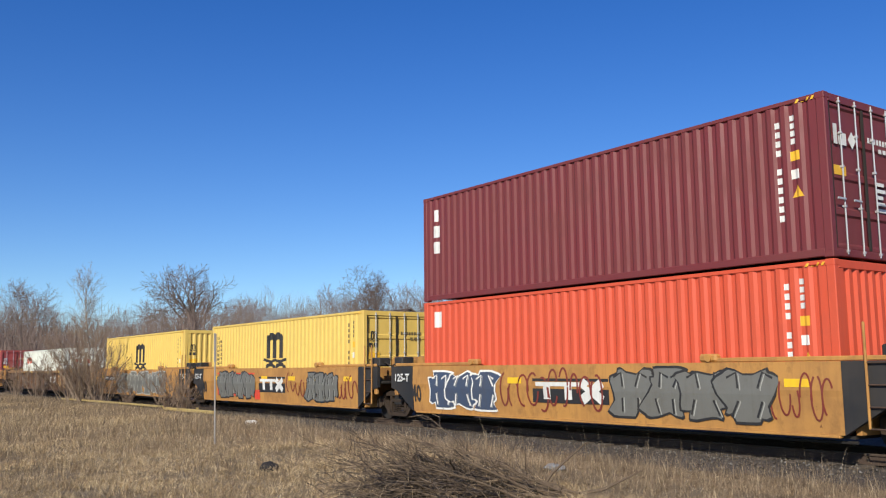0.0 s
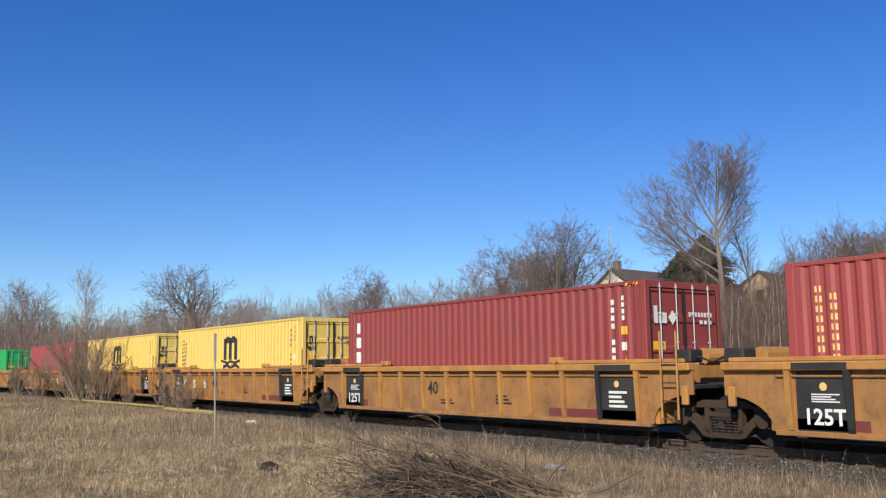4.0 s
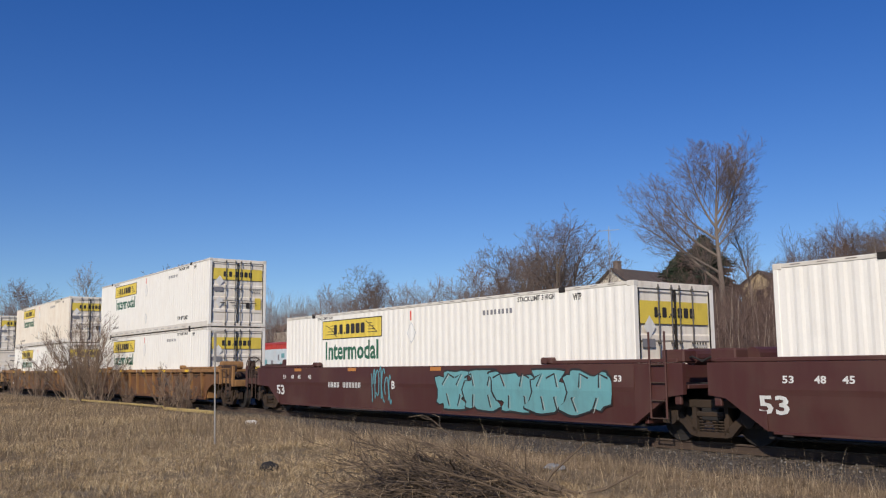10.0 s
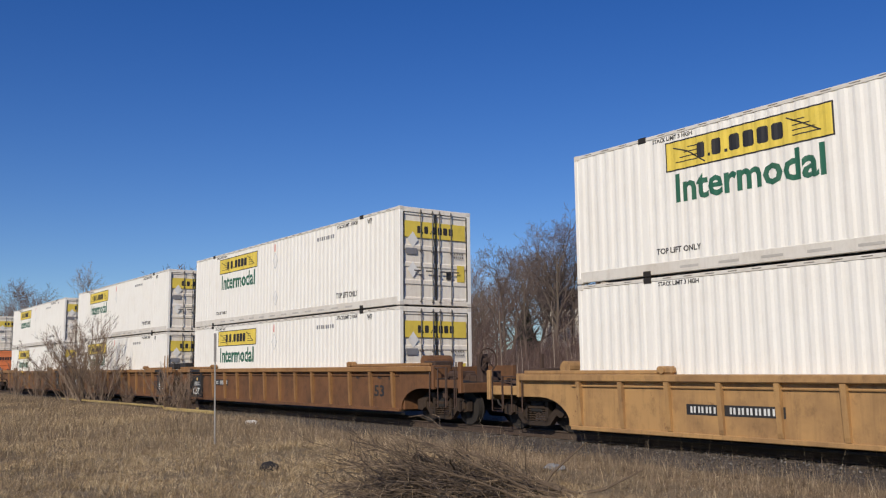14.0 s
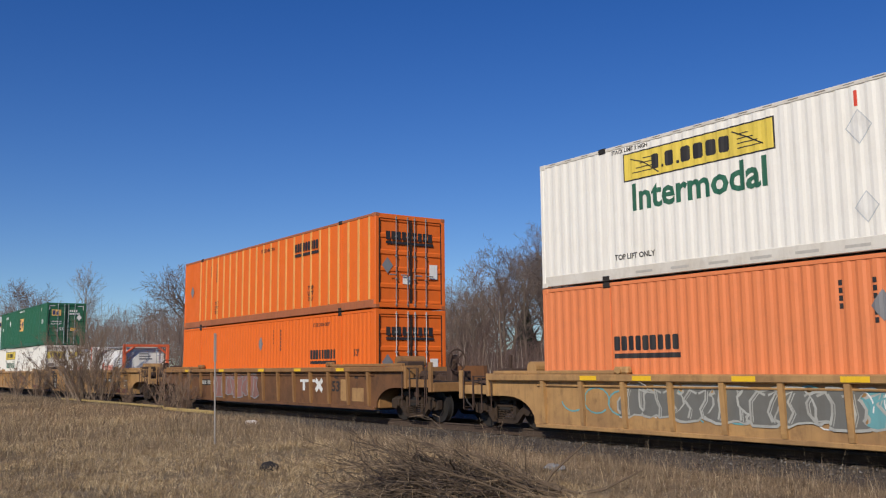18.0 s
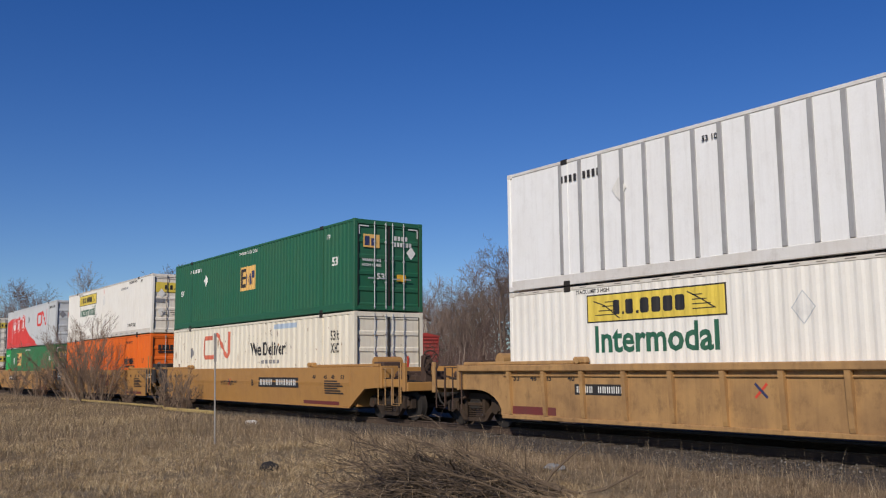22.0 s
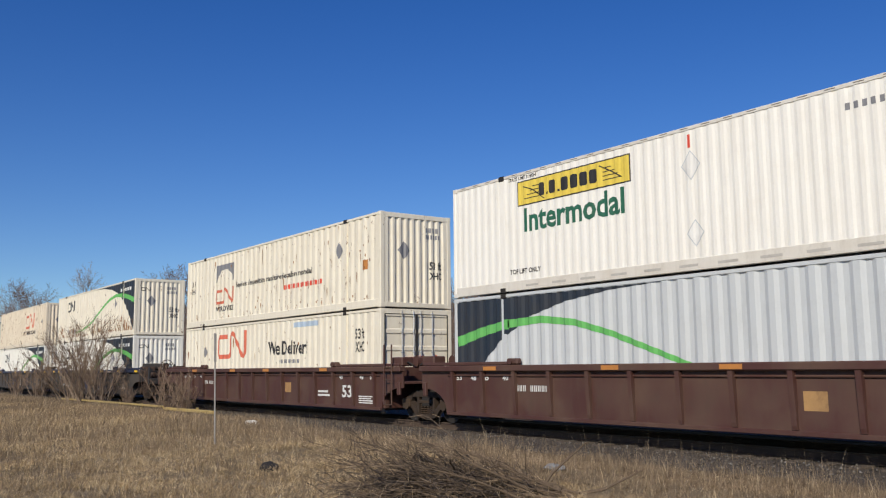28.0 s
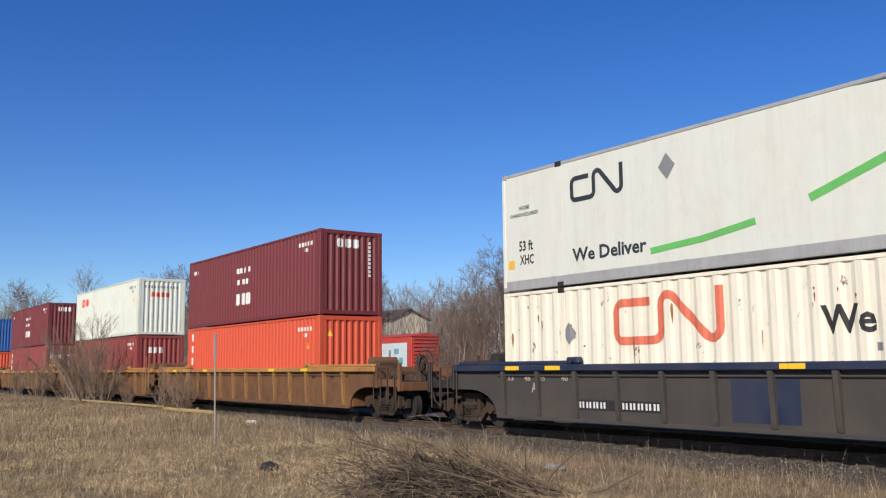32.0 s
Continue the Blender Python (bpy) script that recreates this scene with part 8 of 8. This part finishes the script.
O_ = "dark brown ribbed well car"
for i, (u, f, r_) in enumerate(((-585.35, "C", "A"), (-604.92, "A", "A"), (-624.73, "A", "C"))):
    car(well_car(O_, B, f, r_, LOOK_O, marks_for(num=(2.23, 4.86, 0.9, 1.15) if i == 0 else -5.7, num_back=None, dark=WHITE_MARK, size=(6.45, 6.93, 0.69, 1.03) if i == 0 else (6.0, 6.6, 0.6, 0.98), ruler=2, reflect=(-6.6, -2.6, 0.4, 4.7), glow="mix", print_=((4.4, 5.2, 0.62, 0.85, 2), (7.0, 8.0, 0.45, 0.7, 4)), panels=((2.0, 2.45, 0.7, 1.03, GOLD),) if i else ((-2.0, -1.5, 0.7, 1.0, GOLD),))), u)
P_ = "dark blue ribbed well car with dusty grey panels"
for i, (u, f, r_) in enumerate(((-648.4, "C", "A"), (-668.06, "A", "A"), (-687.71, "A", "C"))):
    car(well_car(P_, B, f, r_, LOOK_P, marks_for(num=(-5.55, -3.05, 0.55, 0.77) if i != 1 else None, dark=TAN_MARK, size=(2.12, 2.6, 0.5, 0.82) if i != 1 else (1.4, 1.9, 0.5, 0.84), ruler=2, reflect=(-7.8, -6.4, -0.4, 3.08, 6.18, 9.1), print_=((6.6, 7.4, 0.55, 0.8, 4), (4.4, 5.3, 1.4, 1.48, 2)), letter=(("A", -7.0), ("C", -7.0), ("A", -7.0))[i], panels=((-1.5, -0.1, 0.45, 1.28, BLUE_CAR), (2.7, 4.0, 0.45, 1.28, BLUE_CAR)) if i else ((-1.95, -0.6, 0.45, 1.28, BLUE_CAR), (-0.5, 1.0, 0.45, 1.28, BLUE_CAR)))), u)
for i, (u, f, r_) in enumerate(((-711.4, "C", "A"), (-730.9, "A", "A"), (-750.4, "A", "C"), (-773.8, "C", "C"), (-797.2, "C", "C"))):
    car(well_car("brown ribbed well car with an orange top edge", B, f, r_, LOOK_Q, marks_for(reflect=(-7.2, -3.6, 2.7, 5.2), ruler=1)), u)

# containers: lower tier, then upper tier
J = "white corrugated 53-foot container with a yellow banner"


def hb(right, z, kind="white"):
    if kind == "white":
        box("banner_box", lambda: banner_box(J), right, z, 16.154)
    elif kind == "cream":
        box("banner_cream", lambda: banner_box("stained cream corrugated 53-foot container with a yellow banner", BOX_CREAM), right, z, 16.154)
    elif kind == "low":
        box("banner_low", lambda: banner_box(J, low=True), right, z, 16.154)
    else:
        box("banner_back", lambda: banner_box("white corrugated 53-foot container, ribbed end forward", at=9.58, ends="slat", low=True), right, z, 16.154)


F40 = 12.192


def orange_40():
    c, near, end = container("orange-red corrugated 40-foot container", F40, ORANGE_RED, ends="corr")
    iso_marks(c, near, end, 12.19, doors=False)
    near.mark("notice", rect(0.45, 0.82, 2.2, 2.62), PLACARD, c)
    end.mark("warning_triangle", [[(0.55, 1.6), (0.75, 1.6), (0.65, 1.85)]], CAUTION, c)
    return c


box("orange_40", orange_40, -8.43, LOW_Z, F40)
box("maroon_m", lambda: maroon_box("maroon corrugated 40-foot container with door end forward", MAR_MAROON), -8.43, HIGH_Z, F40)
YM = "pale yellow corrugated 40-foot container with a black emblem"
box("my", lambda: m_box(YM, M_YELLOW, BLACK_MARK), -23.89, LOW_Z, F40)
box("my_corr", lambda: m_box("pale yellow corrugated 40-foot container, ribbed end forward", M_YELLOW, BLACK_MARK, "corr"), -39.3, LOW_Z, F40)
box("pale_40", lambda: plain_iso("pale grey-white corrugated 40-foot container with red marks", O_WHITE, GREY_MARK, "corr", 2.591, "o"), -60.89, LOW_Z, F40)
box("mr", lambda: m_box("dusty red corrugated 40-foot container with a yellow emblem", M_RED, PALE_YELLOW), -82.03, LOW_Z, F40)
box("tx", lambda: maroon_box("brown-red corrugated 40-foot container with white marks", MAR_RED), -97.46, LOW_Z, F40)
box("my", None, -112.78, LOW_Z, F40)
box("my", None, -128.0, LOW_Z, F40)


def plain_red():
    c, near, end = container("dusty red corrugated 40-foot container, door end forward", F40, M_RED)
    iso_marks(c, near, end, 12.19)
    end.mark("notice", rect(-0.45, -0.1, 1.75, 2.15) + rect(-0.95, -0.75, 2.2, 2.4), PLACARD, c, 0.006)
    return c


box("pr", plain_red, -143.37, LOW_Z, F40)


def green_box():
    c, near, end = container("bright green corrugated 40-foot container with a white bar row", F40, BRIGHT_GREEN)
    iso_marks(c, near, end, 12.19)
    near.mark("name_lettering", blocks(2.6, 9.4, 0.98, 1.92, 9, 0.93), WHITE_MARK, c, 0.005, "row of white name blocks")
    return c


box("green_40", green_box, -164.74, LOW_Z, F40)
for u in (-186.1, -205.52, -224.96):
    hb(u, LOW_Z)
for u, lo, hi in ((-248.5, "white", "white"), (-271.94, "white", "cream"), (-295.29, "back", "white"), (-318.68, "white", "white"), (-338.4, "white", "white"), (-358.0, "white", "white")):
    hb(u, LOW_Z, lo)
    hb(u, HIGH_Z, hi)
box("sch_b", lambda: orange_box("faded orange corrugated 53-foot container, ribbed end forward", True, "slat", 2.2), -381.28, LOW_Z, 16.154)
hb(-381.28, HIGH_Z)
box("sch_l", lambda: orange_box("orange corrugated 53-foot container with dark marks"), -404.86, LOW_Z, 16.154)
box("sch_u", lambda: orange_box("orange plate-sided 53-foot container with pale posts", False), -404.86, HIGH_Z, 16.154)
T_ = "white 20-foot tank in an orange frame"
box("tank", lambda: tank(T_), -430.15, LOW_Z, 6.058)
box("tank", None, -436.3, LOW_Z, 6.058)
hb(-447.77, LOW_Z, "low")
G_ = "dark green corrugated 53-foot container with a gold panel"
box("panel_box", lambda: panel_box(G_), -447.77, HIGH_Z, 16.154)
hb(-467.33, LOW_Z, "low")
box("panel_white", lambda: panel_box("white plate-sided 53-foot container with grey posts", white=True), -467.33, HIGH_Z, 16.154)
box("rly_d", lambda: railway_box("white rust-spotted corrugated 53-foot container with orange emblem", "deliver"), -490.96, LOW_Z, 16.154)
box("panel_box", None, -490.96, HIGH_Z, 16.154)
box("sch_l", None, -510.41, LOW_Z, 16.154)
hb(-510.41, HIGH_Z)
box("panel_low", lambda: panel_box(G_, True), -529.96, LOW_Z, 16.154)
box("rly_p", lambda: railway_box("light grey corrugated 53-foot container with a red sweep", "people"), -529.96, HIGH_Z, 16.154)
hb(-553.72, LOW_Z, "low")
hb(-553.72, HIGH_Z)
box("panel_low", None, -577.27, LOW_Z, 16.154)
hb(-577.27, HIGH_Z)
box("rly_g", lambda: railway_box("light grey corrugated 53-foot container with a dark sweep", "greyleaf"), -596.84, LOW_Z, 16.154)
hb(-596.84, HIGH_Z)
box("rly_d", None, -616.65, LOW_Z, 16.154)
box("rly_w", lambda: railway_box("white rust-streaked corrugated 53-foot container", "worldwide"), -616.65, HIGH_Z, 16.154)
box("rly_l", lambda: railway_box("white corrugated 53-foot container with dark and green sweep", "leaf"), -640.32, LOW_Z, 16.154)
box("rly_r", lambda: railway_box("rusting white corrugated 53-foot container with dark and green sweep", "rustleaf"), -640.32, HIGH_Z, 16.154)
box("rly_l", None, -659.98, LOW_Z, 16.154)
box("rly_i", lambda: railway_box("cream rust-stained corrugated 53-foot container with orange emblem", "intermodal"), -659.98, HIGH_Z, 16.154)
box("rly_d", None, -679.63, LOW_Z, 16.154)
box("rly_f", lambda: railway_box("light grey smooth refrigerated 53-foot container with a green line", "reefer"), -679.63, HIGH_Z, 16.154)
box("orange_plain", lambda: plain_iso("orange corrugated 40-foot container, plain end forward", ORANGE_RED, WHITE_MARK, "corr", name="i"), -705.45, LOW_Z, F40)
box("maroon_bars", lambda: plain_iso("maroon corrugated 40-foot container with white bar marks", MAR_MAROON, WHITE_MARK, "corr", name="z"), -705.45, HIGH_Z, F40)
box("maroon_e", lambda: plain_iso("brown-red corrugated 40-foot container, plain end forward", MAR_RED, WHITE_MARK, "corr", name="t"), -724.86, LOW_Z, F40)
box("pale_40_h", lambda: plain_iso("pale grey corrugated 40-foot container with red marks", O_WHITE, GREY_MARK, "corr", name="o"), -724.86, HIGH_Z, F40)
box("tx", None, -744.6, LOW_Z, F40)
box("maroon_bars", None, -744.6, HIGH_Z, F40)
box("orange_40", None, -767.5, LOW_Z, F40)
box("blue", lambda: plain_iso("blue corrugated 40-foot container", BLUE_BOX, WHITE_MARK), -767.5, HIGH_Z, F40)


def motions():
    """The whole train rolls past at an even speed."""
    for ob, mid, z in TRAIN:
        walk(ob, [(0, pose(mid, MID, z)), (32, pose(mid + 32 * SPEED, MID, z))])


motions()
